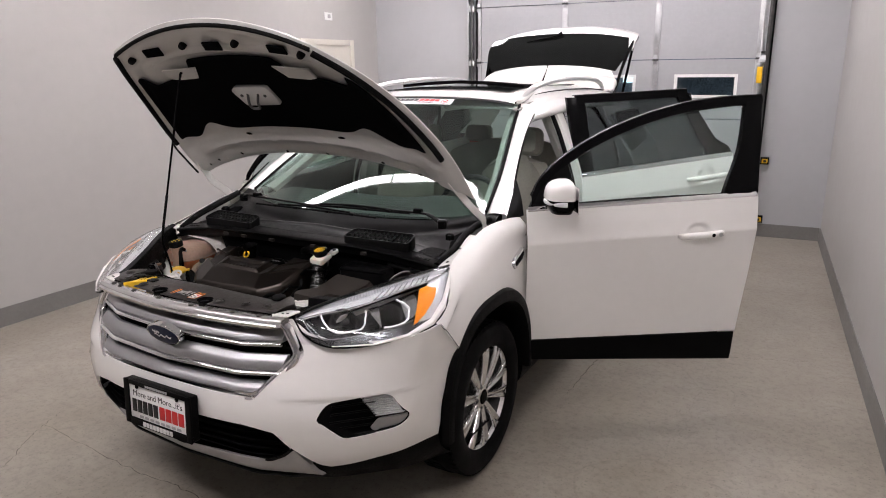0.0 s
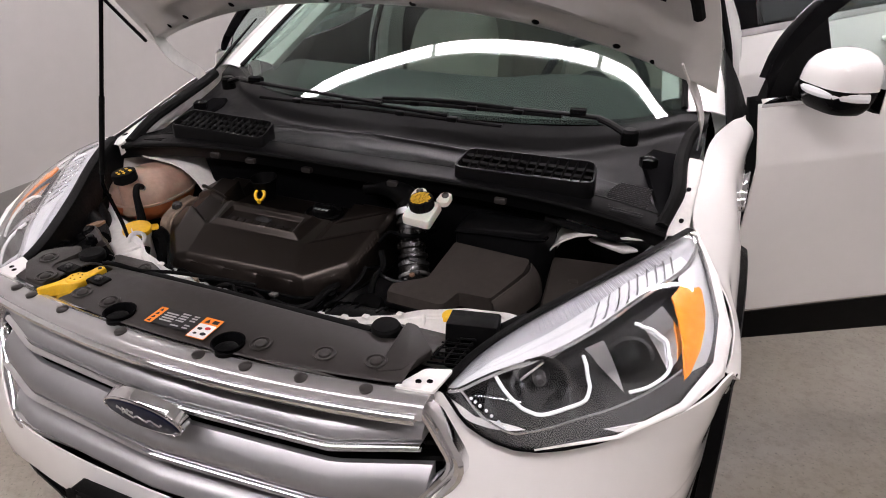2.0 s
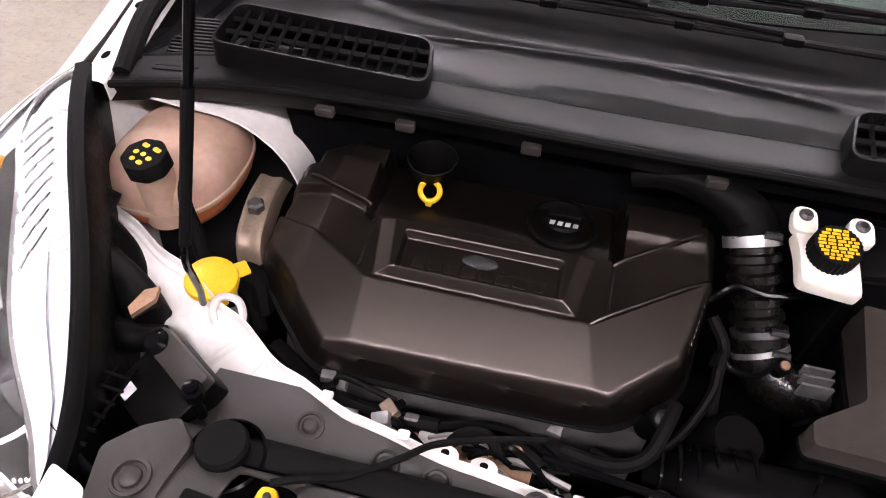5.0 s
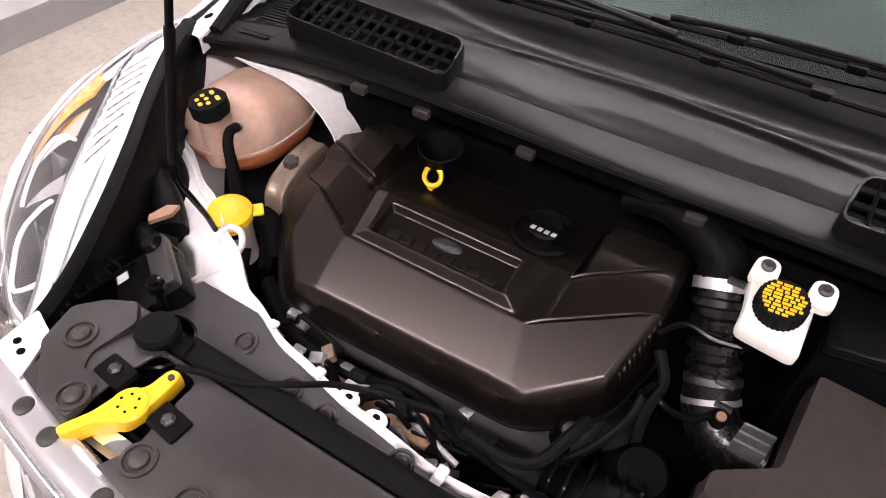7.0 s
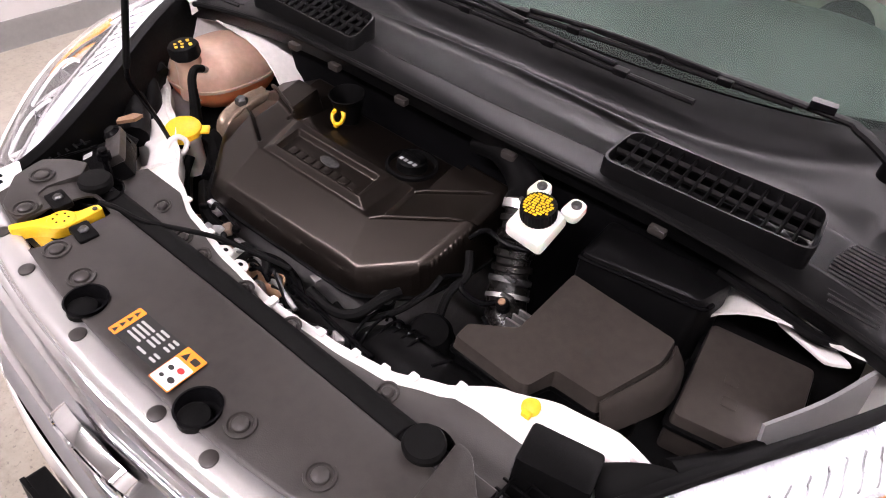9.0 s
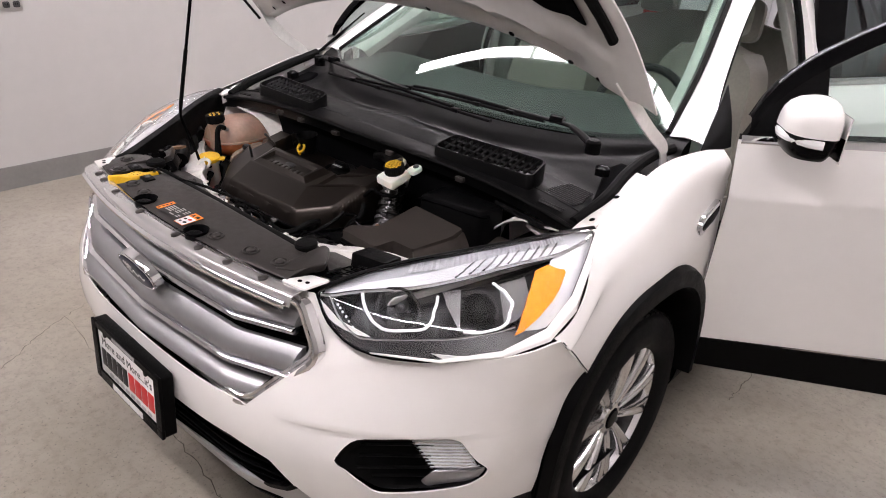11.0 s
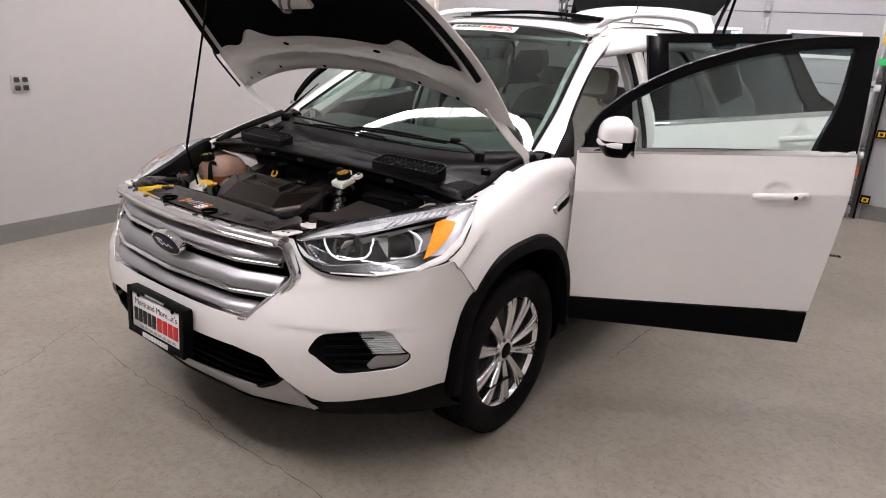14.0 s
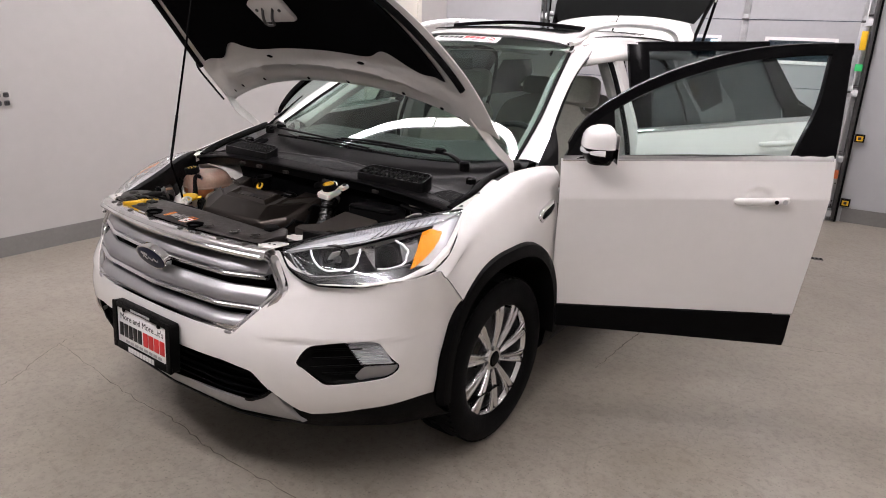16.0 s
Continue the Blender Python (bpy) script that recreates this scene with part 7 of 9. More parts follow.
def cowl_vent(side):
    x0, x1 = (0.267, 0.603) if side > 0 else (0.285, 0.624)
    bm = bmesh.new()
    tilt = pose(0, 0, 0)
    outline = rounded([(x0, 0.782), (x1, 0.800), (x1 - 0.012, 0.888), (x0 + 0.012, 0.868)], 0.022, 4)
    c = ((x0 + x1) / 2, 0.834)
    def z_at(x, y):
        return 1.066 + 0.25 * (y - 0.83) - 0.02 * (x - 0.43)
    rows = []
    for k, dz in ((1.0, -0.05), (1.0, -0.004), (0.985, 0.002), (0.94, 0.002), (0.93, -0.004), (0.925, -0.025)):
        rows.append([bm.verts.new((side * (c[0] + (x - c[0]) * (1 - (1 - k) * 0.5)), c[1] + (y - c[1]) * (1 - (1 - k) * 2.0), z_at(x, y) + dz)) for x, y in outline])
    for r, s in zip(rows, rows[1:]):
        for i in range(len(outline)):
            bm.faces.new((r[i], r[(i + 1) % len(outline)], s[(i + 1) % len(outline)], s[i]))
    v = part("cowl_vent", bm, "cowl", cowl, "raised black air inlet grid")
    bm = bmesh.new()
    prism(bm, [(side * (c[0] + (x - c[0]) * 0.97), c[1] + (y - c[1]) * 0.9) for x, y in outline], 1.012, 1.018, "z")
    part("vent_floor", bm, "insul", v)
    for i in range(1, 14):
        x = x0 + 0.012 + (x1 - x0 - 0.024) * i / 14
        bm = bmesh.new()
        y0, y1 = 0.793 + 0.05 * (x - x0), 0.868 + 0.05 * (x - x0)
        tube(bm, [(side * x, y0, z_at(x, y0) - 0.006), (side * x, y1, z_at(x, y1) - 0.006)], 0.0030, 4, squash=2.0)
        part("vent_bar", bm, "cowl", v)
    for y in (0.820, 0.846):
        bm = bmesh.new()
        tube(bm, [(side * x, y + 0.05 * (x - x0), z_at(x, y) - 0.006) for x in steps(x0 + 0.012, x1 - 0.014, 4)], 0.0030, 4, squash=2.0)
        part("vent_bar", bm, "cowl", v)


cowl_vent(1)
cowl_vent(-1)
for side in (1, -1):
    for i in range(16):
        y = 0.782 + i * 0.0095
        x0 = 0.645 - 0.02 * math.sin(i * 0.2)
        part("louvre", tube(bmesh.new(), [(side * x, y + 0.02 * (x - x0), 1.012 - 0.10 * (x - 0.64) + 0.06 * (y - 0.8)) for x in steps(x0, x0 + 0.10 - 0.03 * abs(i - 8) / 8, 3)], 0.0028, 5), "cowl", cowl)
    part("strut_nut", lathe(bmesh.new(), [(0.022, 0), (0.022, 0.02), (0.012, 0.026), (0, 0.026)], upright(side * 0.690, 1.005, 1.040), 6), "gloss", cowl)
    # Rubber seal along the fender's edge.
    part("hood_seal", tube(bmesh.new(), [(side * 0.76, 0.77, 0.992), (side * 0.775, 0.88, 1.030), (side * 0.765, 1.0, 1.065), (side * 0.77, 1.12, 1.09), (side * 0.79, 1.20, 1.10)], 0.016, 10, 30), "rubber", car, "black rubber hood seal")
def cowl_z(x, y):
    """Height of the cowl's skin."""
    row = min(cowl_rows(), key=lambda r: abs(r[0][0] - x))
    for a, b in zip(row[2:], row[3:]):
        if y <= b[1]:
            return a[2] + (b[2] - a[2]) * (y - a[1]) / (b[1] - a[1])
    return row[-1][2]
# Matte black sheets laid on the cowl paint the shade of its corner recesses.
for side in (1, -1):
    rows = []
    for y, x0, x1 in ((0.80, 0.742, 0.762), (0.86, 0.735, 0.768), (0.93, 0.715, 0.765), (1.0, 0.69, 0.755), (1.07, 0.665, 0.755), (1.12, 0.68, 0.75)):
        rows.append([(side * x, y, cowl_z(side * x, y) + h) for x, h in ((x0, -0.004), (x0 + 0.006, 0.007), ((x0 + x1) / 2, 0.006), (x1 - 0.006, 0.007), (x1, -0.004))])
    part("corner_shade", thick(loft(rows, 8, 20), 0.002), "insul", cowl, "black sheet painting the shade of the cowl corner recess")
part("front_seal", tube(bmesh.new(), [(x, 0.762 + 0.012 * math.sin(x * 3) ** 2 - 0.02 * (abs(x) / 0.8) ** 4, 1.024 - 0.045 * (abs(x) / 0.8) ** 3) for x in steps(-0.78, 0.78, 30)], 0.0065, 8), "rubber", cowl)
for x in (-0.43, -0.31, -0.13, 0.12, 0.40):
    part("cowl_clip", box(bmesh.new(), (x - 0.014, 0.750, 0.995), (x + 0.014, 0.764, 1.008), 0.003), "plastic_soft", cowl)


def wiper(name, pivot, elbow, tip_in, tip_out, spine):
    w = part(name, tube(bmesh.new(), [pivot, Vector(pivot).lerp(Vector(elbow), 0.5) + Vector((0, 0, 0.012)), elbow, spine], [0.015, 0.013, 0.010, 0.007], 10, 24, squash=0.6), "plastic", car, "black windshield wiper")
    part("wiper_pivot", lathe(bmesh.new(), [(0.022, -0.02), (0.022, 0.012), (0.016, 0.018), (0, 0.019)], upright(*pivot), 18), "plastic", w)
    a, b = Vector(tip_in), Vector(tip_out)
    mid = (a + b) / 2
    part("wiper_blade", tube(bmesh.new(), [a, a.lerp(b, 0.25) + Vector((0, -0.004, 0.002)), mid + Vector((0, -0.006, 0.004)), a.lerp(b, 0.75) + Vector((0, -0.004, 0.002)), b], 0.0065, 8, 24, squash=0.8), "rubber", w)
    for k in (0.18, 0.36, 0.62, 0.82):
        p = a.lerp(b, k) + Vector((0, -0.005, 0.004))
        part("blade_joint", box(bmesh.new(), (p.x - 0.014, p.y - 0.009, p.z - 0.006), (p.x + 0.014, p.y + 0.009, p.z + 0.006), 0.003), "plastic", w)
    part("blade_rail", tube(bmesh.new(), [a.lerp(b, 0.2) + Vector((0, 0, 0.010)), mid + Vector((0, 0, 0.016)), a.lerp(b, 0.8) + Vector((0, 0, 0.010))], 0.005, 8, 12), "plastic", w)
    part("wiper_joint", tube(bmesh.new(), [Vector(elbow) + Vector((-0.02, 0, 0.006)), Vector(elbow) + Vector((0.02, 0.004, 0.006))], 0.013, 8), "gloss", w)


wiper("wiper", (0.635, 1.035, 1.100), (0.500, 1.050, 1.134), (-0.16, 1.005, 1.125), (0.46, 1.045, 1.128), (0.10, 1.025, 1.138))
wiper("wiper", (-0.665, 1.12, 1.100), (-0.50, 1.055, 1.128), (-0.42, 0.970, 1.112), (0.330, 0.962, 1.112), (-0.01, 0.958, 1.138))


# ---- hood, inner side ----
def hood_patch(f0, f1, nu, nv, g0, g1, lift):
    """A sheet under the hood between two curves f0(g) and f1(g)."""
    bm = bmesh.new()
    vs = []
    for i in range(nu + 1):
        g = g0 + (g1 - g0) * i / nu
        a, b = f0(g), f1(g)
        vs.append([bm.verts.new(hood_at(g, a + (b - a) * j / nv, lift(g, a + (b - a) * j / nv) if callable(lift) else lift)) for j in range(nv + 1)])
    for i in range(nu):
        for j in range(nv):
            bm.faces.new((vs[i][j], vs[i + 1][j], vs[i + 1][j + 1], vs[i][j + 1]))
    return bm


def ease(a, b, t):
    t = min(1, max(0, (t - a) / (b - a)))
    return t * t * (3 - 2 * t)


def inner_lift(g, f):
    edge = min(ease(1.0, 0.94, abs(g)), ease(0.0, 0.05, f), ease(1.0, 0.96, f))
    z = -0.005 - 0.022 * edge
    # Pressed channels and beads of the inner panel.
    z += 0.010 * ease(0.86, 0.83, f) * ease(0.20, 0.24, f) * ease(0.86, 0.82, abs(g))
    z -= 0.013 * math.exp(-((f - 0.155) / 0.022) ** 2) * ease(0.75, 0.65, abs(g))
    z += 0.012 * math.exp(-((f - 0.09) / 0.022) ** 2) * ease(0.8, 0.7, abs(g))
    # Angular dents near the hinges and short ties across the rear channel.
    z += 0.012 * ease(0.60, 0.63, abs(g)) * ease(0.80, 0.77, abs(g)) * ease(0.03, 0.05, f) * ease(0.13, 0.11, f)
    z -= 0.008 * ease(0.82, 0.84, abs(g)) * ease(0.95, 0.92, abs(g)) * ease(0.02, 0.04, f) * ease(0.22, 0.18, f)
    for c in (0.16, 0.47):
        z -= 0.008 * math.exp(-((abs(g) - c) / 0.022) ** 2) * ease(0.03, 0.06, f) * ease(0.20, 0.17, f)
    z -= 0.010 * math.exp(-(((abs(g) - 0.72) / 0.10) ** 2 + ((f - 0.16) / 0.07) ** 2))
    z -= 0.006 * math.exp(-((f - 0.80) / 0.012) ** 2) * ease(0.8, 0.7, abs(g))
    return z


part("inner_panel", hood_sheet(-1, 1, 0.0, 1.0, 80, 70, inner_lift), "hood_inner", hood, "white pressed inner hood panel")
felt_low = lambda g: 0.245 + 0.085 * math.exp(-((abs(g) - 0.57) / 0.11) ** 2) + 0.05 * ease(0.7, 0.86, abs(g))
felt_top = lambda g: 0.775 - 0.10 * ease(0.34, 0.42, abs(g)) * ease(0.86, 0.74, abs(g)) - 0.02 * ease(0.86, 0.9, abs(g))
part("insulation", thick(hood_patch(felt_low, felt_top, 90, 24, -0.88, 0.88, lambda g, f: inner_lift(g, f) - 0.012 + 0.006 * max(ease(0.8, 0.88, abs(g)), ease(0.30, 0.25, f))), 0.004), "insul", hood, "black felt hood insulation")
for a, b in (((0.30, 0.975), (0.94, 0.975)),):
    for side in (1, -1):
        bm = bmesh.new()
        tube(bm, [hood_at(side * 0.955, f, -0.030) for f in steps(0.28, 0.965, 16)], 0.012, 8)
        part("edge_seal", bm, "rubber", hood)
bm = bmesh.new()
tube(bm, [hood_at(g, 0.978, -0.022) for g in steps(-0.96, 0.96, 24)], 0.008, 8)
part("front_seal", bm, "rubber", hood)
for x, s in ((-0.47, 0.845), (-0.15, 0.885), (0.13, 0.885), (0.44, 0.848)):
    p = hood_xs(x, s, -0.022)
    part("rubber_buffer", lathe(bmesh.new(), [(0.013, 0.0), (0.015, 0.006), (0.014, 0.022), (0.010, 0.028), (0, 0.029)], upright(*p, -HOOD_N), 16), "rubber", hood)
for x, s in ((-0.34, 0.862), (0.0, 0.875), (0.33, 0.864)):
    bm = bmesh.new()
    vs = [bm.verts.new(hood_xs(x + dx, s + ds, -0.034)) for dx, ds in ((-0.055, -0.022), (0.035, -0.026), (0.055, 0.022), (-0.035, 0.022))]
    bm.faces.new(vs)
    part("foam_pad", thick(bm, 0.006), "insul", hood)
for side in (1, -1):
    bm = bmesh.new()
    vs = [bm.verts.new(hood_xs(side * x, s, -0.042)) for x, s in ((0.21, 0.755), (0.40, 0.755), (0.40, 0.70), (0.36, 0.688), (0.25, 0.69))]
    bm.faces.new(vs)
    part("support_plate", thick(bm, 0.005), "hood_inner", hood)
    for x, s in ((0.27, 0.31), (0.60, 0.13), (0.42, 0.17), (0.12, 0.19), (0.68, 0.10), (0.71, 0.16)):
        p = hood_xs(side * x, s, -0.030)
        bm = bmesh.new()
        lathe(bm, [(0.0, 0.002), (0.007, 0.0015), (0.009, 0.0)], upright(*p, -HOOD_N) @ Matrix.Diagonal((2.2 if x == 0.27 else 1, 1, 1, 1)), 14)
        part("panel_slot", bm, "insul", hood)
    arm = [Vector((side * 0.788, 1.155, 1.060)), Vector((side * 0.79, 1.13, 1.115)), Vector((side * 0.785, 1.06, 1.165)), Vector((side * 0.775, 1.0, 1.215)), hood_xs(side * 0.74, 0.12, -0.022)]
    rows = [[p + Vector((0, 0.0, 0)) + Vector((side * 0.004, dy, dz)) for dy, dz in ((-0.016, -0.010), (0.0, 0.0), (0.016, 0.012))] for p in spline(arm, 16)]
    part("hood_hinge", thick(loft(rows, 4, 16), 0.004), "bay_paint", car, "white painted hood hinge arm")
lp = hood_xs(-0.02, 0.575, -0.046)
LM = Matrix.Translation(lp) @ Matrix((( -1, 0, 0, 0), (0, HOOD_S.y, -HOOD_N.y, 0), (0, HOOD_S.z, -HOOD_N.z, 0), (0, 0, 0, 1)))
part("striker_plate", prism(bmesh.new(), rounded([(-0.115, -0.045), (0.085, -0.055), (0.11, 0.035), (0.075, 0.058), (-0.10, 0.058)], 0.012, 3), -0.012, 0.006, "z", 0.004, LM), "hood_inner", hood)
bm = bmesh.new()
tube(bm, [LM @ Vector(p) for p in ((0.03, 0.02, 0.0), (0.025, -0.01, 0.03), (0.02, -0.035, 0.035), (-0.02, -0.035, 0.035), (-0.025, -0.01, 0.03), (-0.03, 0.02, 0.0))], 0.0055, 8, 20)
part("striker_loop", bm, "darkmetal", hood)
for x in (-0.065, 0.065):
    part("plate_bolt", lathe(bmesh.new(), [(0.007, 0), (0.007, 0.004), (0, 0.005)], LM @ Matrix.Translation((x, 0.01, 0.006)), 8), "darkmetal", hood)
part("washer_tube", tube(bmesh.new(), [hood_xs(x, s, -0.034) for x, s in ((-0.80, 0.05), (-0.80, 0.16), (-0.79, 0.26), (-0.74, 0.33))], 0.005, 6, 16), "rubber", hood)

# ---- pillars, roof trim ----
for side in (1, -1):
    rows = []
    for (ax, ay, az), (bx, by, bz) in zip(((0.745, 1.275, 1.11), (0.70, 1.53, 1.25), (0.625, 1.82, 1.41), (0.555, 2.10, 1.557)), ((0.855, 1.30, 1.095), (0.775, 1.52, 1.245), (0.695, 1.83, 1.415), (0.632, 2.16, 1.548))):
        a, b = Vector((ax, ay, az)), Vector((bx, by, bz))
        rows.append([a + Vector((-0.012, 0.01, -0.012)), a, a.lerp(b, 0.35) + Vector((0.008, -0.006, 0.012)), a.lerp(b, 0.75) + Vector((0.008, 0, 0.006)), b, b + Vector((-0.03, 0.02, -0.05))])
    rows = [[(side * p.x, p.y, p.z) for p in r] for r in rows]
    part("a_pillar", thick(loft(rows, 16, 24), 0.004), "paint", car, "white windshield pillar")
    edge = [(side * x, y, z) for x, y, z in ((0.735, 1.28, 1.115), (0.69, 1.535, 1.256), (0.617, 1.825, 1.418), (0.548, 2.10, 1.562))]
    part("pillar_seal", tube(bmesh.new(), edge, 0.009, 8, 24), "rubber", car)
    tri_out = [(0.838, 1.238, 1.083), (0.882, 1.355, 1.10), (0.792, 1.475, 1.242)]
    bm = bmesh.new()
    rows = [[tri_out[0], tri_out[0], tri_out[0]], [Vector(tri_out[0]).lerp(Vector(tri_out[2]), 0.5), Vector(tri_out[0]).lerp(Vector(tri_out[1]), 0.5).lerp(Vector(tri_out[2]), 0.33) + Vector((0.012, 0, 0)), Vector(tri_out[0]).lerp(Vector(tri_out[1]), 0.5)], [tri_out[2], Vector(tri_out[2]).lerp(Vector(tri_out[1]), 0.5) + Vector((0.006, 0, 0)), tri_out[1]]]
    loft([[(side * Vector(p).x + side * 0.012, Vector(p).y, Vector(p).z) for p in r] for r in rows], 8, 8, bm)
    part("corner_trim", thick(bm, 0.006), "plastic", car, "black triangular corner trim")
    # Roof side member above the doors.
    rows = []
    for y, x, z in ((2.10, 0.60, 1.53), (2.40, 0.63, 1.552), (2.9, 0.635, 1.556), (3.4, 0.628, 1.545), (3.8, 0.615, 1.515)):
        rows.append([(side * (x - 0.03), y, z + 0.025), (side * x, y, z), (side * (x + 0.035), y, z - 0.035), (side * (x + 0.02), y, z - 0.065), (side * (x - 0.05), y, z - 0.06)])
    part("roof_side", thick(loft(rows, 12, 24), 0.004), "paint", car)
    # Rails.
    line = [(side * x, y, z) for x, y, z in ((0.545, 2.13, 1.588), (0.56, 2.28, 1.650), (0.565, 2.6, 1.680), (0.565, 3.0, 1.685), (0.56, 3.4, 1.672), (0.55, 3.62, 1.645), (0.54, 3.75, 1.60))]
    rail_ob = part("roof_rail", tube(bmesh.new(), line, [0.014, 0.021, 0.019, 0.018, 0.018, 0.020, 0.014], 12, 48, squash=0.8), "satin", car, "satin silver roof rail")
    part("rail_foot", tube(bmesh.new(), [(side * 0.542, 2.085, 1.575), (side * 0.55, 2.15, 1.590), (side * 0.556, 2.24, 1.622)], [0.020, 0.026, 0.020], 12, 12, squash=0.6), "paint", rail_ob)
    part("roof_ditch", tube(bmesh.new(), [(side * 0.53, 2.08, 1.572), (side * 0.545, 2.5, 1.612), (side * 0.545, 3.2, 1.612), (side * 0.53, 3.8, 1.585)], 0.006, 6, 24), "rubber", car)

# Panoramic roof glass, its frame and open front flap.
rows = [[(x, y, 1.660 - 0.10 * x * x - 0.03 * (y - 2.9) ** 2 + 0.006) for x in steps(-0.43, 0.43, 8)] for y in (2.22, 2.5, 2.9, 3.4)]
part("roof_glass", thick(loft(rows, 16, 16), 0.006), "tint", car, "dark panoramic roof glass")
rows = [[(x, y, 1.676 - 0.10 * x * x - 0.03 * (y - 2.9) ** 2 + 0.020 - 0.016 * abs(x)) for x in steps(-0.44, 0.44, 8)] for y in (2.42, 2.46)]
part("roof_deflector", thick(loft(rows, 16, 2), 0.020), "gloss", car)
part("antenna", tube(bmesh.new(), [(0.02, 3.80, 1.63), (0.03, 3.86, 1.72), (0.035, 3.90, 1.79)], [0.008, 0.004, 0.003], 8, 8), "rubber", car, "short black roof antenna")

# ---- body sides ----
for side in (1, -1):
    # Sill, inner sill, hinge pillar and centre pillar.
    rows = [[(side * x, y, z) for x, z in ((0.80, 0.46), (0.87, 0.455), (0.905, 0.42), (0.91, 0.33), (0.88, 0.25), (0.78, 0.24))] for y in steps(1.33, 3.25, 4)]
    part("sill", thick(loft(rows, 14, 8), 0.004), "plastic", car, "black sill cladding")
    rows = [[(side * x, y, z) for x, z in ((0.66, 0.42), (0.76, 0.465), (0.84, 0.46))] for y in steps(1.33, 3.25, 4)]
    part("inner_sill", thick(loft(rows, 6, 8), 0.004), "paint", car)
    rows = [[(side * (0.86 - 0.02 * k), 1.345 + 0.05 * k, z), (side * (0.84 - 0.06 * k), 1.40 + 0.06 * k, z), (side * 0.76, 1.41 + 0.06 * k, z)] for z, k in ((0.42, 0.6), (0.7, 0.2), (0.9, 0), (1.10, 0))]
    part("hinge_pillar", thick(loft(rows, 8, 12), 0.004), "paint", car)
    for z in (0.62, 0.93):
        part("door_hinge", box(bmesh.new(), (side * 0.86 - 0.02, 1.33, z), (side * 0.86 + 0.045, 1.375, z + 0.07), 0.006), "paint", car)
    rows = []
    for z, x, y, w in ((0.42, 0.84, 2.36, 0.20), (0.8, 0.86, 2.37, 0.14), (1.1, 0.84, 2.385, 0.105), (1.3, 0.755, 2.40, 0.095), (1.5, 0.655, 2.42, 0.10)):
        rows.append([(side * (x - 0.10), y - 0.01, z), (side * (x - 0.015), y, z), (side * x, y + 0.01, z), (side * x, y + w, z), (side * (x - 0.02), y + w + 0.01, z), (side * (x - 0.10), y + w + 0.02, z)])
    part("b_pillar", thick(loft(rows, 16, 20), 0.004), "paint", car, "white centre pillar")
    rows = [[(r[0][0] - side * 0.01, r[0][1] - 0.004, r[0][2]), (side * (abs(r[1][0]) - 0.05), r[1][1] - 0.03, r[1][2]), (side * (abs(r[1][0]) - 0.03), r[1][1] + 0.06, r[1][2]), (r[5][0] - side * 0.01, r[5][1], r[5][2])] for r in rows]
    part("pillar_trim", thick(loft(rows, 10, 16), 0.008), "trim_grey", car)
    for pts in ([(0.83, 1.42, 0.47), (0.82, 1.41, 0.8), (0.80, 1.42, 1.10), (0.755, 1.56, 1.24), (0.66, 1.92, 1.44), (0.615, 2.16, 1.51), (0.62, 2.32, 1.515), (0.64, 2.38, 1.49), (0.74, 2.37, 1.25), (0.82, 2.345, 0.95), (0.81, 2.33, 0.47)],
                [(0.80, 2.58, 0.47), (0.82, 2.53, 0.95), (0.745, 2.52, 1.25), (0.65, 2.54, 1.48), (0.62, 2.7, 1.515), (0.62, 3.1, 1.505), (0.66, 3.3, 1.42), (0.78, 3.40, 1.1), (0.80, 3.2, 0.7)]):
        part("door_seal", tube(bmesh.new(), [(side * x, y, z) for x, y, z in pts], 0.013, 8, 60), "rubber", car)
    # Rear quarter with its arch.
    rows = []
    for y, k in ((3.36, 0), (3.7, 0.3), (4.05, 0.7), (4.30, 1.2), (4.46, 2.2)):
        rows.append([(side * (0.645 - 0.03 * k), y - 0.05 * k * 0.2, 1.50 - 0.02 * k), (side * (0.76 - 0.02 * k), y, 1.32 - 0.02 * k), (side * (0.90 - 0.03 * k), y, 1.10), (side * (0.945 - 0.035 * k), y, 0.90), (side * (0.935 - 0.03 * k), y, 0.62), (side * (0.90 - 0.03 * k), y, 0.36)])
    bm = loft(rows, 30, 24)
    cut(bm, [(WHEEL.y + 2.69 + 0.43 * math.cos(math.pi * i / 24), 0.36 + 0.46 * math.sin(math.pi * i / 24)) for i in range(25)] + [(WHEEL.y + 2.26, 0.1), (WHEEL.y + 3.12, 0.1)], "x")
    cut(bm, [(3.45, 1.16), (3.95, 1.18), (4.05, 1.30), (3.85, 1.42), (3.45, 1.42)], "x")
    part("quarter_panel", thick(bm, 0.004), "paint", car, "white rear quarter panel")
    bm = bmesh.new()
    loft([[(side * (0.86 - 0.30 * (z - 1.14) * 1.2 - 0.012), y, z) for z in (1.14, 1.28, 1.44)] for y in (3.42, 3.75, 4.08)], 6, 6, bm)
    part("quarter_glass", thick(bm, 0.004), "tint", car)
    rows = [[(side * x, WHEEL.y + 2.69 + rx * math.cos(math.pi * i / 24), 0.36 + rz * math.sin(math.pi * i / 24)) for i in range(25)] for rx, rz, x in ((0.435, 0.465, 0.90), (0.43, 0.46, 0.935), (0.39, 0.415, 0.935), (0.385, 0.41, 0.60))]
    part("arch_cladding", thick(loft(rows, 24, 6), 0.003), "plastic", car)
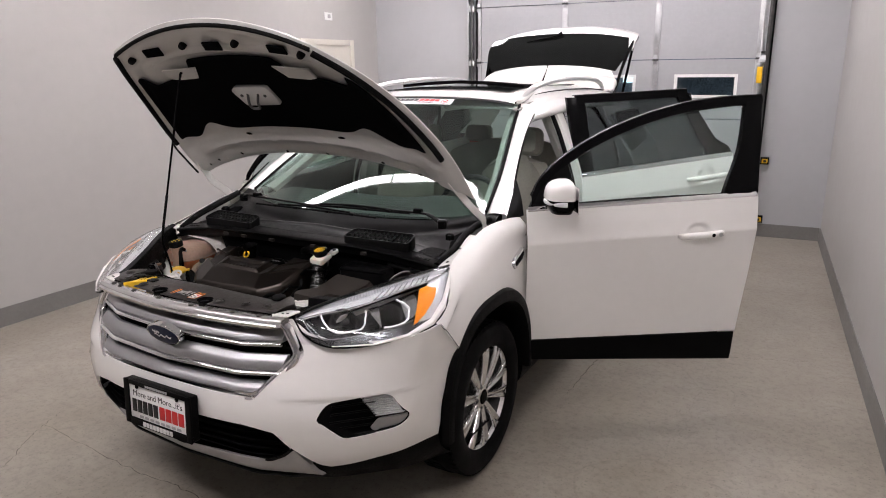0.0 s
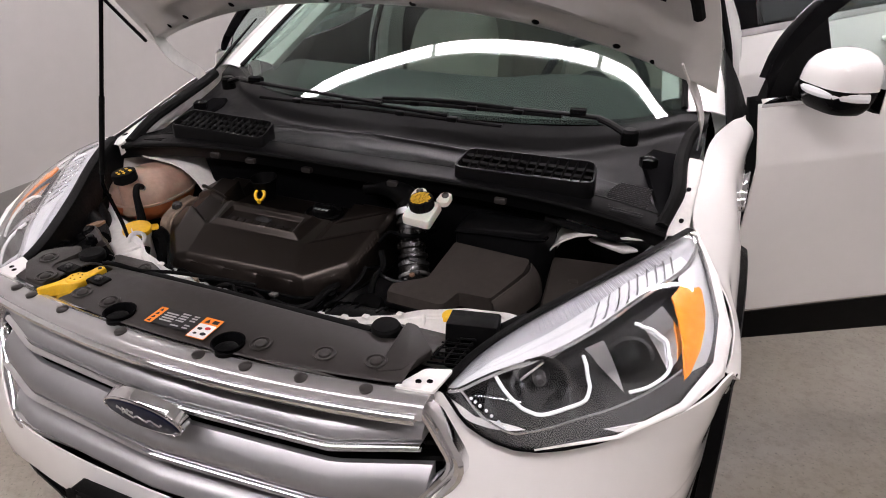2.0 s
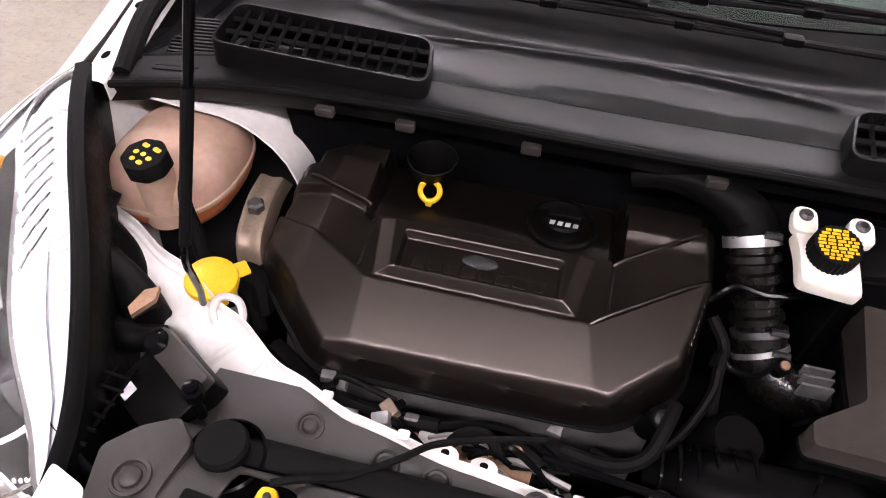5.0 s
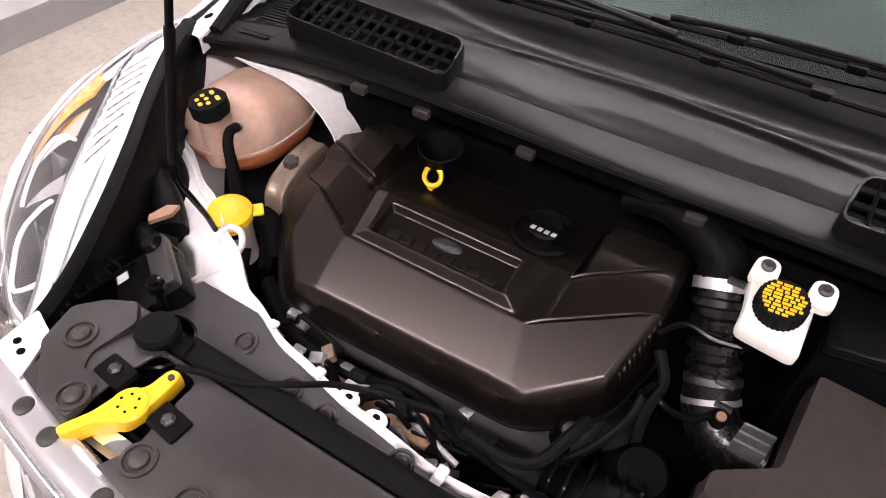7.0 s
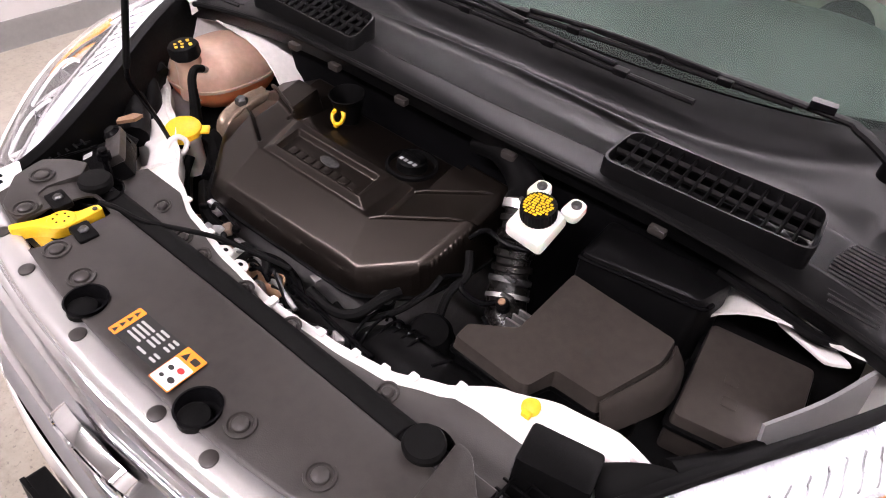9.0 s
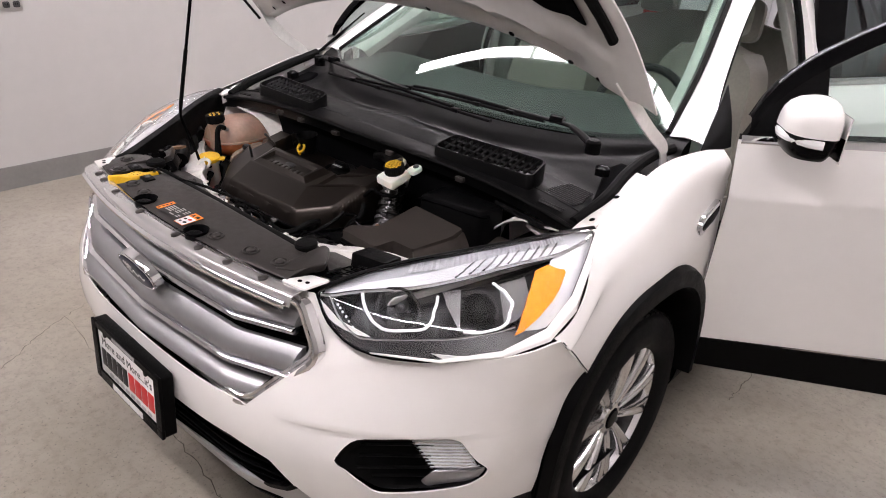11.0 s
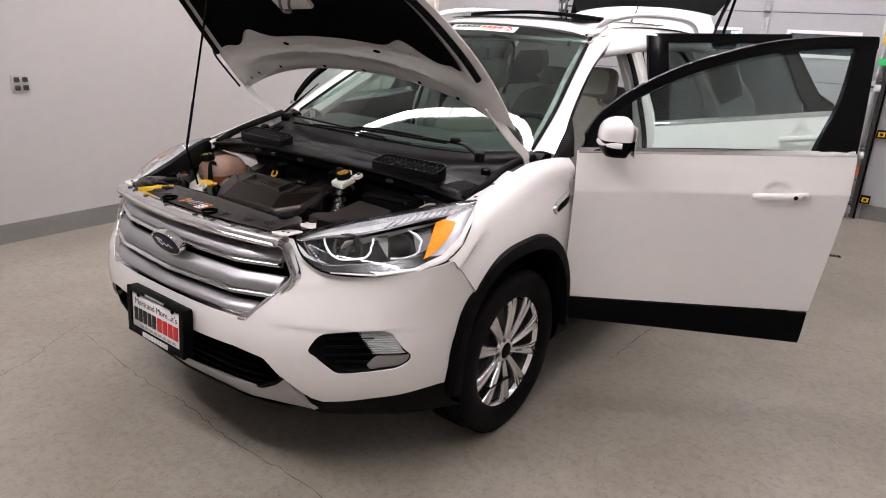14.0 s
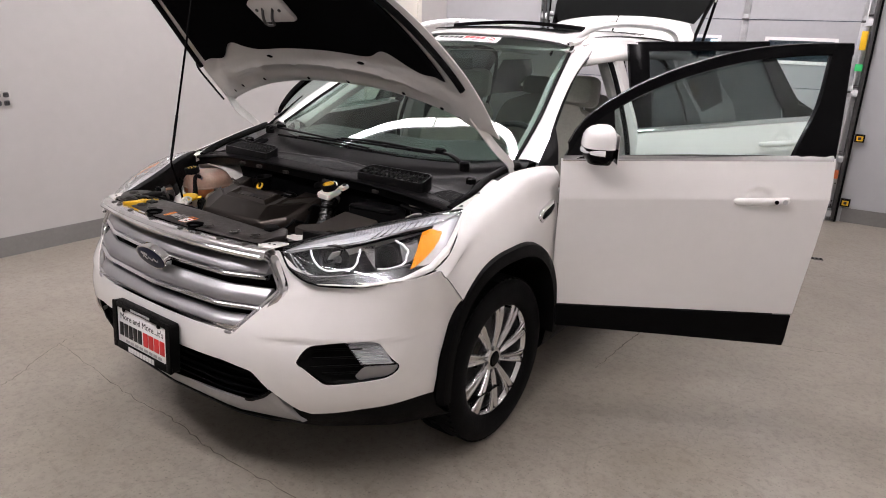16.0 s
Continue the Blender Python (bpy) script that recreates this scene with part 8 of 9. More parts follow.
# The car's right doors stay shut.
SHUT = Door((0.90, 1.335, 0), 0, -1)
for name, dr, rear, top in (("passenger_door", SHUT, lambda z: 1.03, front_top), ("passenger_rear_door", Door((0.90, 2.40, 0), 0, -1), lambda z: 0.93 + 0.06 * min(1, max(0, (z - 0.5) / 0.5)), rear_top)):
    build_door(name, dr, rear, "closed white door with black window frame", top, 0.485, "glass" if top is front_top else "privacy")
bm = bmesh.new()
box(bm, (-0.78, 1.30, 0.27), (0.78, 4.40, 0.36), 0.02)
part("floor_pan", bm, "dark_trim", car)
rows = [[(x, 4.38 + 0.06 * (1 - (x / 0.85) ** 2) + d, z) for x in steps(-0.84, 0.84, 6)] for z, d in ((0.34, 0), (0.5, 0.04), (0.68, 0.05), (0.76, 0.0))]
part("rear_bumper", thick(loft(rows, 24, 8), 0.004), "paint", car, "white rear bumper")
for side in (1, -1):
    bm = bmesh.new()
    loft([[(side * 0.70, 4.36, z), (side * 0.80, 4.34, z), (side * 0.87, 4.24, z)] for z in (0.92, 1.02, 1.12)], 8, 6, bm)
    part("tail_lamp", thick(bm, 0.03), "red", car, "red tail lamp")

# ---- tailgate, raised ----
GATE = [(1.60, 3.93, 0.575), (1.66, 3.955, 0.59), (1.735, 3.975, 0.56), (1.768, 4.03, 0.53), (1.775, 4.06, 0.52)]
def gate_row(z, y, w, arch_=0.02, drop=0.03):
    return [(x * w, y + 0.05 * (x ** 2) * 0, z - drop * abs(x) ** 2.5) for x in steps(-1, 1, 8)]
gate = part("tailgate", thick(loft([gate_row(z, y, w, 0, 0.05 if z > 1.7 else 0.02) for z, y, w in GATE], 32, 14), 0.02), "paint", car, "raised white tailgate with dark glass")
rows = [gate_row(z, y, w, 0, 0.05) for z, y, w in ((1.772, 4.05, 0.55), (1.86, 4.09, 0.60), (1.95, 4.15, 0.62), (2.03, 4.23, 0.60))]
part("rear_glass", thick(loft(rows, 32, 12), 0.006), "tint", gate, "dark rear window glass")
rows = [gate_row(z, y, w, 0, d) for z, y, w, d in ((2.00, 4.21, 0.64, 0.10), (2.05, 4.26, 0.645, 0.10), (2.085, 4.34, 0.64, 0.10), (2.10, 4.50, 0.61, 0.09), (2.11, 4.66, 0.57, 0.08))]
part("gate_panel", thick(loft(rows, 32, 14), 0.03), "paint", gate)
for side in (1, -1):
    rows = [[(side * x, y, z) for x, y, z in ((w, y0, z0), (w + 0.004, y0 + 0.03, z0 - 0.03), (w - 0.03, y0 + 0.07, z0 - 0.06))] for w, y0, z0 in ((0.58, 3.96, 1.60), (0.60, 4.06, 1.77), (0.625, 4.15, 1.90), (0.63, 4.28, 1.97), (0.58, 4.6, 2.02))]
    part("gate_edge", thick(loft(rows, 6, 16), 0.006), "gloss", gate)
    part("gate_strut", tube(bmesh.new(), [(side * 0.60, 4.05, 1.45), (side * 0.615, 4.30, 1.90)], 0.011, 10), "gloss", car, "black tailgate strut")
part("rear_wiper", tube(bmesh.new(), [(0.03, 4.215, 2.045), (-0.02, 4.19, 2.015), (-0.18, 4.17, 1.985), (-0.26, 4.165, 1.97)], [0.022, 0.016, 0.012, 0.008], 8, 16, squash=0.5), "plastic", gate, "black rear wiper")
bm = bmesh.new()
loft([[(x, y, z) for x in steps(-0.55, 0.55, 4)] for y, z in ((3.85, 1.585), (4.0, 1.57), (4.04, 1.52))], 12, 6, bm)
part("gate_header", thick(bm, 0.01), "paint", car)

# ---- door details ----
def door_pt(dr, p, o, z):
    v = dr.h + dr.d * p + dr.n * o
    return Vector((v.x, v.y, z))


def grip(dr, door, p0, p1, z0, z1, lock):
    o = lambda z: side_x(z) - dr.ref
    line = [door_pt(dr, p0 + (p1 - p0) * k, o(1.0) + lift, z0 + (z1 - z0) * k) for k, lift in ((0, 0.004), (0.06, 0.026), (0.25, 0.034), (0.5, 0.036), (0.75, 0.034), (0.94, 0.026), (1, 0.004))]
    h = part("door_handle", tube(bmesh.new(), line, [0.010, 0.015, 0.0165, 0.0165, 0.0165, 0.015, 0.010], 12, 30, squash=1.0), "paint", door, "white door handle")
    if lock:
        q = door_pt(dr, p1 - 0.028, o(1.0) + 0.050, z0 + (z1 - z0) * 0.88)
        part("lock_cylinder", lathe(bmesh.new(), [(0.0105, 0), (0.0105, 0.003), (0.006, 0.004), (0, 0.003)], upright(*q, dr.n), 16), "satin", h)
        q = door_pt(dr, p1 - 0.062, o(1.0) + 0.0515, z0 + (z1 - z0) * 0.7)
        part("touch_pad", lathe(bmesh.new(), [(0.009, 0), (0.009, 0.002), (0, 0.002)], upright(*q, dr.n), 8), "gloss", h)


grip(FRONT_DOOR, door_f, 0.735, 0.945, 0.992, 1.005, True)
grip(REAR_DOOR, door_r, 0.70, 0.955, 1.083, 1.108, False)
# Mirror on the front door.
FD = FRONT_DOOR
bm = bmesh.new()
prism(bm, [(0.025, 1.13), (0.21, 1.13), (0.235, 1.20), (0.225, front_top(0.225) - 0.02), (0.12, front_top(0.12) - 0.012)], -0.02, 0.012, "y")
for v in bm.verts:
    p, o, z = v.co.x, v.co.y, v.co.z
    v.co = FD.at(p, z, 0.012 - o)
part("mirror_sail", bm, "plastic", door_f, "black mirror mounting plate")
def mirror_shell(z0, z1, scale, bm):
    rows = []
    c = FD.h + FD.d * 0.160 + FD.n * 0.115
    for k in range(13):
        a = -math.pi / 2 + math.pi * k / 12
        t = math.sin(a)
        zc = 1.206 + 0.086 * t
        zc = min(z1, max(z0, zc))
        t = (zc - 1.206) / 0.086
        w = max(0.0, 1 - abs(t) ** (3.2 if t > 0 else 2.2)) ** 0.42 * scale
        row = []
        for i in range(28):
            b = 2 * math.pi * i / 28
            along_n = math.copysign(abs(math.cos(b)) ** 0.55, math.cos(b)) * 0.098 * w * (1 - 0.10 * t)
            along_d = math.copysign(abs(math.sin(b)) ** 0.8, math.sin(b)) * (0.085 if math.sin(b) < 0 else 0.040) * w
            row.append(bm.verts.new(Vector((c.x, c.y, zc)) + FD.n * (along_n + 0.012 * t) + FD.d * along_d))
        rows.append(row)
    for r, s in zip(rows, rows[1:]):
        for i in range(28):
            try:
                bm.faces.new((r[i], r[(i + 1) % 28], s[(i + 1) % 28], s[i]))
            except ValueError:
                pass
    if z0 < 1.16:
        bm.faces.new(rows[0][::-1])
    return bm
part("mirror_cap", mirror_shell(1.204, 1.30, 1.0, bmesh.new()), "paint", door_f, "white mirror cap")
part("mirror_housing", mirror_shell(1.138, 1.206, 0.985, bmesh.new()), "gloss", door_f, "black mirror underside")
c = FD.h + FD.d * 0.160 + FD.n * 0.115
part("turn_signal", tube(bmesh.new(), [Vector((c.x, c.y, 1.190)) + FD.n * 0.101 * math.cos(b) - FD.d * 0.083 * math.sin(b) for b in steps(0.12, 2.2, 10)], 0.0085, 8, squash=1.3), "ledwhite", door_f, "clear turn signal strip")
part("mirror_foot", tube(bmesh.new(), [FD.at(0.13, 1.155, 0.0), Vector((c.x, c.y, 1.16)) - FD.n * 0.05], 0.028, 12), "plastic", door_f)
bm = bmesh.new()
mc = Vector((c.x, c.y, 1.20)) + FD.d * 0.043
rows = [[mc + FD.n * x + Vector((0, 0, z)) for x in (-0.09, 0, 0.09)] for z in (-0.055, 0.06)]
part("mirror_glass", thick(loft(rows, 2, 2), 0.003), "mirror", door_f)
# Fender badge.
bm = bmesh.new()
FB = [(1.165, 0.905), (1.185, 0.935), (1.285, 0.968), (1.29, 0.935), (1.26, 0.905), (1.185, 0.882)]
prism(bm, rounded(FB, 0.008, 2), 0.895, 0.928, "x", 0.004)
badge = part("fender_badge", bm, "chrome", car, "chrome side badge with black inset")
prism_bm = bmesh.new()
prism(prism_bm, rounded([(1.185, 0.908), (1.20, 0.926), (1.278, 0.952), (1.278, 0.935), (1.255, 0.914), (1.195, 0.896)], 0.005, 2), 0.924, 0.931, "x", 0.002)
part("badge_inset", prism_bm, "gloss", badge)

# ---- cabin ----
def seat(name, cx, cy, w, back_h=0.62, rear=False):
    parts = []
    rows = [[(cx + x * w, y, z + 0.02 * abs(x) ** 2 * 4) for x in steps(-0.5, 0.5, 4)] for y, z in ((cy - 0.30, 0.52), (cy - 0.28, 0.60), (cy - 0.10, 0.615), (cy + 0.15, 0.58))]
    s = part(name, thick(loft(rows, 14, 12), 0.10), "leather", car, "stone grey leather seat")
    rows = []
    for z, y, k in ((0.58, cy + 0.14, 1.0), (0.75, cy + 0.16, 1.05), (0.95, cy + 0.22, 1.02), (1.10, cy + 0.27, 0.92), (1.18, cy + 0.31, 0.70)):
        rows.append([(cx + x * w * k, y - 0.05 * abs(x * 2) ** 3, z) for x in steps(-0.5, 0.5, 6)])
    b = part("seat_back", thick(loft(rows, 18, 16), 0.11), "leather", s)
    if not rear:
        hr = bmesh.new()
        m = Matrix.Translation((cx, cy + 0.335, 1.30)) @ Matrix.Rotation(radians(-12), 4, "X")
        prof = rounded([(-0.13, -0.09), (0.13, -0.09), (0.12, 0.09), (-0.12, 0.09)], 0.05, 5)
        prism(hr, [(x, z) for x, z in prof], -0.045, 0.05, "y", 0.03, m)
        part("headrest", hr, "leather", s)
        for x in (-0.05, 0.05):
            part("headrest_post", tube(bmesh.new(), [(cx + x, cy + 0.30, 1.14), (cx + x, cy + 0.33, 1.24)], 0.006, 8), "satin", s)
    else:
        for x in (-0.33 * w, 0.33 * w):
            hr = bmesh.new()
            m = Matrix.Translation((cx + x, cy + 0.34, 1.24)) @ Matrix.Rotation(radians(-12), 4, "X")
            prism(hr, rounded([(-0.12, -0.06), (0.12, -0.06), (0.11, 0.07), (-0.11, 0.07)], 0.04, 4), -0.04, 0.04, "y", 0.02, m)
            part("headrest", hr, "leather", s)
    return s


seat("driver_seat", 0.38, 2.25, 0.52)
seat("passenger_seat", -0.38, 2.25, 0.52)
seat("rear_seat", 0.0, 3.15, 1.20, rear=True)
# Instrument panel, from the windshield back.
rows = []
for y, z in ((1.12, 1.060), (1.25, 1.075), (1.45, 1.085), (1.58, 1.075), (1.64, 1.02), (1.66, 0.90), (1.62, 0.72)):
    rows.append([(x, y + 0.10 * (abs(x) / 0.70) ** 2 * (1 if y < 1.3 else 0.4), z - 0.01 * abs(x) ** 2 + (0.035 * math.exp(-((x - 0.38) / 0.18) ** 2) if y > 1.4 else 0)) for x in steps(-0.72, 0.72, 10)])
part("dashboard", thick(loft(rows, 36, 24), 0.01), "dash", car, "grey padded dashboard")
wheel_m = Matrix.Translation((0.38, 1.80, 1.00)) @ Matrix.Rotation(radians(66), 4, "X")
bm = bmesh.new()
tube(bm, [wheel_m @ Vector((0.185 * math.cos(a), 0.185 * math.sin(a), 0)) for a in steps(0, 2 * math.pi, 36)[:-1]], 0.016, 10, closed=True)
sw = part("steering_wheel", bm, "dark_trim", car, "dark steering wheel")
part("wheel_hub", lathe(bmesh.new(), [(0.07, -0.03), (0.075, 0.01), (0.05, 0.03), (0, 0.032)], wheel_m, 24), "dark_trim", sw)
for a in (0.1, math.pi - 0.1, -math.pi / 2):
    part("wheel_spoke", tube(bmesh.new(), [wheel_m @ Vector((0.06 * math.cos(a), 0.06 * math.sin(a), 0.0)), wheel_m @ Vector((0.18 * math.cos(a), 0.18 * math.sin(a), 0))], 0.016, 8, squash=0.5), "satin", sw)
part("steering_column", tube(bmesh.new(), [wheel_m @ Vector((0, 0, -0.02)), (0.38, 1.62, 0.93)], 0.05, 12), "dark_trim", car)
bm = bmesh.new()
box(bm, (-0.11, 1.60, 0.36), (0.11, 2.45, 0.68), 0.03)
part("centre_console", bm, "dark_trim", car)
rows = [[(x, y, z - 0.05 * x * x) for x in steps(-0.58, 0.58, 6)] for y, z in ((2.03, 1.555), (2.3, 1.60), (2.9, 1.61), (3.5, 1.60), (3.85, 1.56))]
part("headliner", thick(loft(rows, 12, 12), 0.008), "headliner", car)
part("interior_mirror", box(bmesh.new(), (-0.12, 1.80, 1.425), (0.12, 1.83, 1.485), 0.012), "dark_trim", car, "black interior mirror")
part("mirror_stem", tube(bmesh.new(), [(0, 1.81, 1.47), (0, 1.80, 1.505)], 0.014, 8), "dark_trim", car)
for side in (1, -1):
    rows = [[(side * x, y, z) for x, y, z in ((a, b, c), (a - 0.045, b + 0.03, c - 0.02), (a - 0.02, b + 0.07, c - 0.05))] for a, b, c in ((0.715, 1.33, 1.125), (0.665, 1.57, 1.258), (0.59, 1.85, 1.415), (0.53, 2.10, 1.535))]
    part("inner_pillar", thick(loft(rows, 6, 16), 0.004), "headliner", car)
    rows = [[(side * 0.66, 1.5 + k, 0.42), (side * 0.70, 1.5 + k, 0.7), (side * 0.70, 1.5 + k, 1.0)] for k in (0, 0.1)]
part("sun_visor", box(bmesh.new(), (0.10, 2.02, 1.535), (0.48, 2.16, 1.548), 0.006), "headliner", car)
part("sun_visor", box(bmesh.new(), (-0.48, 2.02, 1.535), (-0.10, 2.16, 1.548), 0.006), "headliner", car)

# Windshield banner: white strip with red and black bars.
def ws_at(x, k, out=0.004):
    """A place on the glass, k up from its foot, a little proud of it."""
    cols = [spline(r, 30) for r in WS]
    best = []
    for c in cols:
        i = min(range(30), key=lambda j: abs((c[j].x + c[j + 1].x) / 2 - abs(x)))
        t = (abs(x) - c[i].x) / (c[i + 1].x - c[i].x)
        best.append(c[i].lerp(c[i + 1], t))
    q = spline(best, 60)
    s = k * 60
    j = min(59, int(s))
    p = q[j].lerp(q[j + 1], s - j)
    n = Vector((0.25 * x, -0.5, 0.86)).normalized()
    return Vector((x, p.y, p.z)) + n * out


def ws_patch(x0, x1, k0, k1, out, nu=16, nv=3, slant=0.0):
    bm = bmesh.new()
    vs = [[bm.verts.new(ws_at(x0 + (x1 - x0) * i / nu + slant * j / nv, k0 + (k1 - k0) * j / nv, out)) for i in range(nu + 1)] for j in range(nv + 1)]
    for j in range(nv):
        for i in range(nu):
            bm.faces.new((vs[j][i], vs[j][i + 1], vs[j + 1][i + 1], vs[j + 1][i]))
    return bm


part("ws_shade", ws_patch(-0.53, 0.53, 0.982, 1.0, 0.003, 40, 2), "black", car)
banner = part("windshield_banner", ws_patch(-0.22, 0.20, 0.915, 0.975, 0.004), "white", car, "white windshield banner with red and black bars")
for i in range(4):
    part("banner_bar", ws_patch(-0.02 + i * 0.034, 0.008 + i * 0.034, 0.944, 0.968, 0.0055, 2, 1, 0.004), "red", banner)
for i in range(5):
    part("banner_bar", ws_patch(-0.195 + i * 0.034, -0.167 + i * 0.034, 0.944, 0.968, 0.0055, 2, 1, 0.004), "black", banner)
bp = ws_at(0.025, 0.930, 0.0055)
bx = (ws_at(0.06, 0.930, 0.0055) - ws_at(-0.01, 0.930, 0.0055)).normalized()
by = (ws_at(0.025, 0.94, 0.0055) - ws_at(0.025, 0.92, 0.0055)).normalized()
BMX = Matrix.Translation(bp) @ Matrix((bx, by, bx.cross(by))).transposed().to_4x4()
wording("banner_words", "PRE-OWNED", 0.020, BMX, "black", banner, 0.0002)
bp = ws_at(0.150, 0.945, 0.0056)
RM = Matrix.Translation(bp) @ Matrix((bx, by, bx.cross(by))).transposed().to_4x4()
part("banner_ring", tube(bmesh.new(), [RM @ Vector((0.022 * math.cos(a), 0.020 * math.sin(a), 0)) for a in steps(0, 2 * math.pi, 28)[:-1]], 0.0016, 6, closed=True), "red", banner)
part("banner_tick", tube(bmesh.new(), [RM @ Vector(p) for p in ((-0.010, 0.002, 0), (-0.002, -0.008, 0), (0.014, 0.012, 0))], 0.0022, 6), "red", banner)


# ---- overhead door ----
def room_box(bm, lo, hi, bevel=0.0):
    return box(bm, lo, hi, bevel, ROOM)


garage = holder("overhead_door", *room(0.4, BACK - 0.05), "closed grey sectional overhead door with small windows", "garage door", kind="structure")
SEAMS = [0.0, 0.605, 1.21, 1.815, 2.42, 3.03]
DV = BACK - 0.045
for k, (z0, z1) in enumerate(zip(SEAMS, SEAMS[1:])):
    wins = [(0.13, 0.68), (1.133, 1.686), (-0.86, -0.31)] if k == 2 else []
    bm = bmesh.new()
    us = sorted({DOOR_L + 0.01, DOOR_R - 0.01, *[u for w in wins for u in w]})
    for a, b in zip(us, us[1:]):
        if any(abs(a - w[0]) < 1e-6 for w in wins):
            room_box(bm, (a, DV, z0 + 0.004), (b, DV + 0.04, 1.455))
            room_box(bm, (a, DV, 1.635), (b, DV + 0.04, z1 - 0.004))
        else:
            room_box(bm, (a, DV, z0 + 0.004), (b, DV + 0.04, z1 - 0.004))
    sec = part("door_section", bm, "garage", garage)
    for i in range(1, 5):
        z = z0 + (z1 - z0) * i / 5
        if k == 2 and 1.44 < z < 1.65:
            continue
        part("pressed_line", room_box(bmesh.new(), (DOOR_L + 0.02, DV - 0.003, z - 0.003), (DOOR_R - 0.02, DV + 0.002, z + 0.003)), "garage", sec)
    for u in (DOOR_L + 0.04, -0.085, 0.903, DOOR_R - 0.04):
        st = part("door_stile", room_box(bmesh.new(), (u - 0.03, DV - 0.012, z0 + 0.006), (u + 0.03, DV, z1 - 0.006), 0.002), "steel", sec)
        if k:
            part("door_hinge", room_box(bmesh.new(), (u - 0.022, DV - 0.020, z0 - 0.045), (u + 0.022, DV - 0.012, z0 + 0.045), 0.003), "steel", st)
            part("hinge_knuckle", tube(bmesh.new(), [room(u - 0.03, DV - 0.022, z0), room(u + 0.03, DV - 0.022, z0)], 0.010, 10), "darkmetal", st)
    for u0, u1 in wins:
        bm = bmesh.new()
        for lo, hi in (((u0 - 0.03, DV - 0.012, 1.425), (u1 + 0.03, DV + 0.01, 1.455)), ((u0 - 0.03, DV - 0.012, 1.635), (u1 + 0.03, DV + 0.01, 1.665)), ((u0 - 0.03, DV - 0.012, 1.455), (u0, DV + 0.01, 1.635)), ((u1, DV - 0.012, 1.455), (u1 + 0.03, DV + 0.01, 1.635))):
            room_box(bm, lo, hi)
        part("window_frame", bm, "white", sec)
        pane = part("window_pane", room_box(bmesh.new(), (u0, DV + 0.015, 1.455), (u1, DV + 0.020, 1.635)), "glass", sec)
        pane.visible_shadow = False
# Tracks, seals and tags beside the door.
for u, s in ((DOOR_R + 0.02, 1), (DOOR_L - 0.02, -1)):
    tr = holder("door_track", *room(u, BACK - 0.06), "steel door track with black seal and rollers", "door track", "door tracks", "structure")
    bm = bmesh.new()
    room_box(bm, (u - 0.055, BACK - 0.115, 0.0), (u - 0.045, BACK - 0.005, DOOR_H), 0.001)
    part("track_flange", bm, "steel", tr)
    bm = bmesh.new()
    room_box(bm, (u - 0.045, BACK - 0.028, 0.0), (u + 0.045, BACK - 0.022, DOOR_H), 0.001)
    part("track_plate", bm, "steel", tr)
    part("track_channel", tube(bmesh.new(), [room(u + s * 0.012, BACK - 0.085, 0.02), room(u + s * 0.012, BACK - 0.085, DOOR_H)], 0.020, 8), "darkmetal", tr)
    part("rubber_seal", room_box(bmesh.new(), (u + 0.026, BACK - 0.058, 0.0), (u + 0.050, BACK - 0.03, DOOR_H), 0.002), "rubber", tr)
    for z in (0.08, 0.6, 1.20, 1.81, 2.41):
        part("track_bracket", room_box(bmesh.new(), (u - 0.05, BACK - 0.10, z - 0.03), (u + 0.022, BACK - 0.03, z + 0.03), 0.003), "steel", tr)
        part("roller", tube(bmesh.new(), [room(u - 0.055, BACK - 0.085, z + 0.06), room(u + 0.01, BACK - 0.085, z + 0.06)], 0.012, 10), "darkmetal", tr)
    for z in (0.15, 0.19, 0.36, 0.42):
        part("track_bolt", tube(bmesh.new(), [room(u - 0.02, BACK - 0.034, z), room(u - 0.02, BACK - 0.026, z)], 0.008, 6), "darkmetal", tr)


def tag(name, u0, u1, z0, z1, mat_, label, v=BACK - 0.064):
    return thing(name, room_box(bmesh.new(), (u0, v - 0.006, z0), (u1, v, z1), 0.001), mat_, label, "tag")


tag("warning_tag", 1.885, 1.935, 1.575, 1.735, "yellow", "yellow warning tag on the door track", BACK - 0.11)
tag("green_tag", 1.885, 1.945, 1.395, 1.455, "green", "green round tag on the door track", BACK - 0.11)
tag("orange_tag", 1.895, 1.94, 0.42, 0.50, "rust", "faded orange tag on the door track", BACK - 0.11)
for z in (0.80, 0.19):
    bx_ = holder("sensor_box", *room(2.045, BACK - 0.02, z), "black and yellow door sensor on the wall", "sensor", "door sensors")
    part("sensor_body", room_box(bmesh.new(), (2.005, BACK - 0.05, z - 0.035), (2.085, BACK, z + 0.035), 0.004), "rubber", bx_)
    part("sensor_face", room_box(bmesh.new(), (2.018, BACK - 0.054, z - 0.022), (2.072, BACK - 0.05, z + 0.022), 0.002), "yellow", bx_)
    part("sensor_eye", room_box(bmesh.new(), (2.032, BACK - 0.056, z - 0.012), (2.058, BACK - 0.054, z + 0.012), 0.001), "black", bx_)
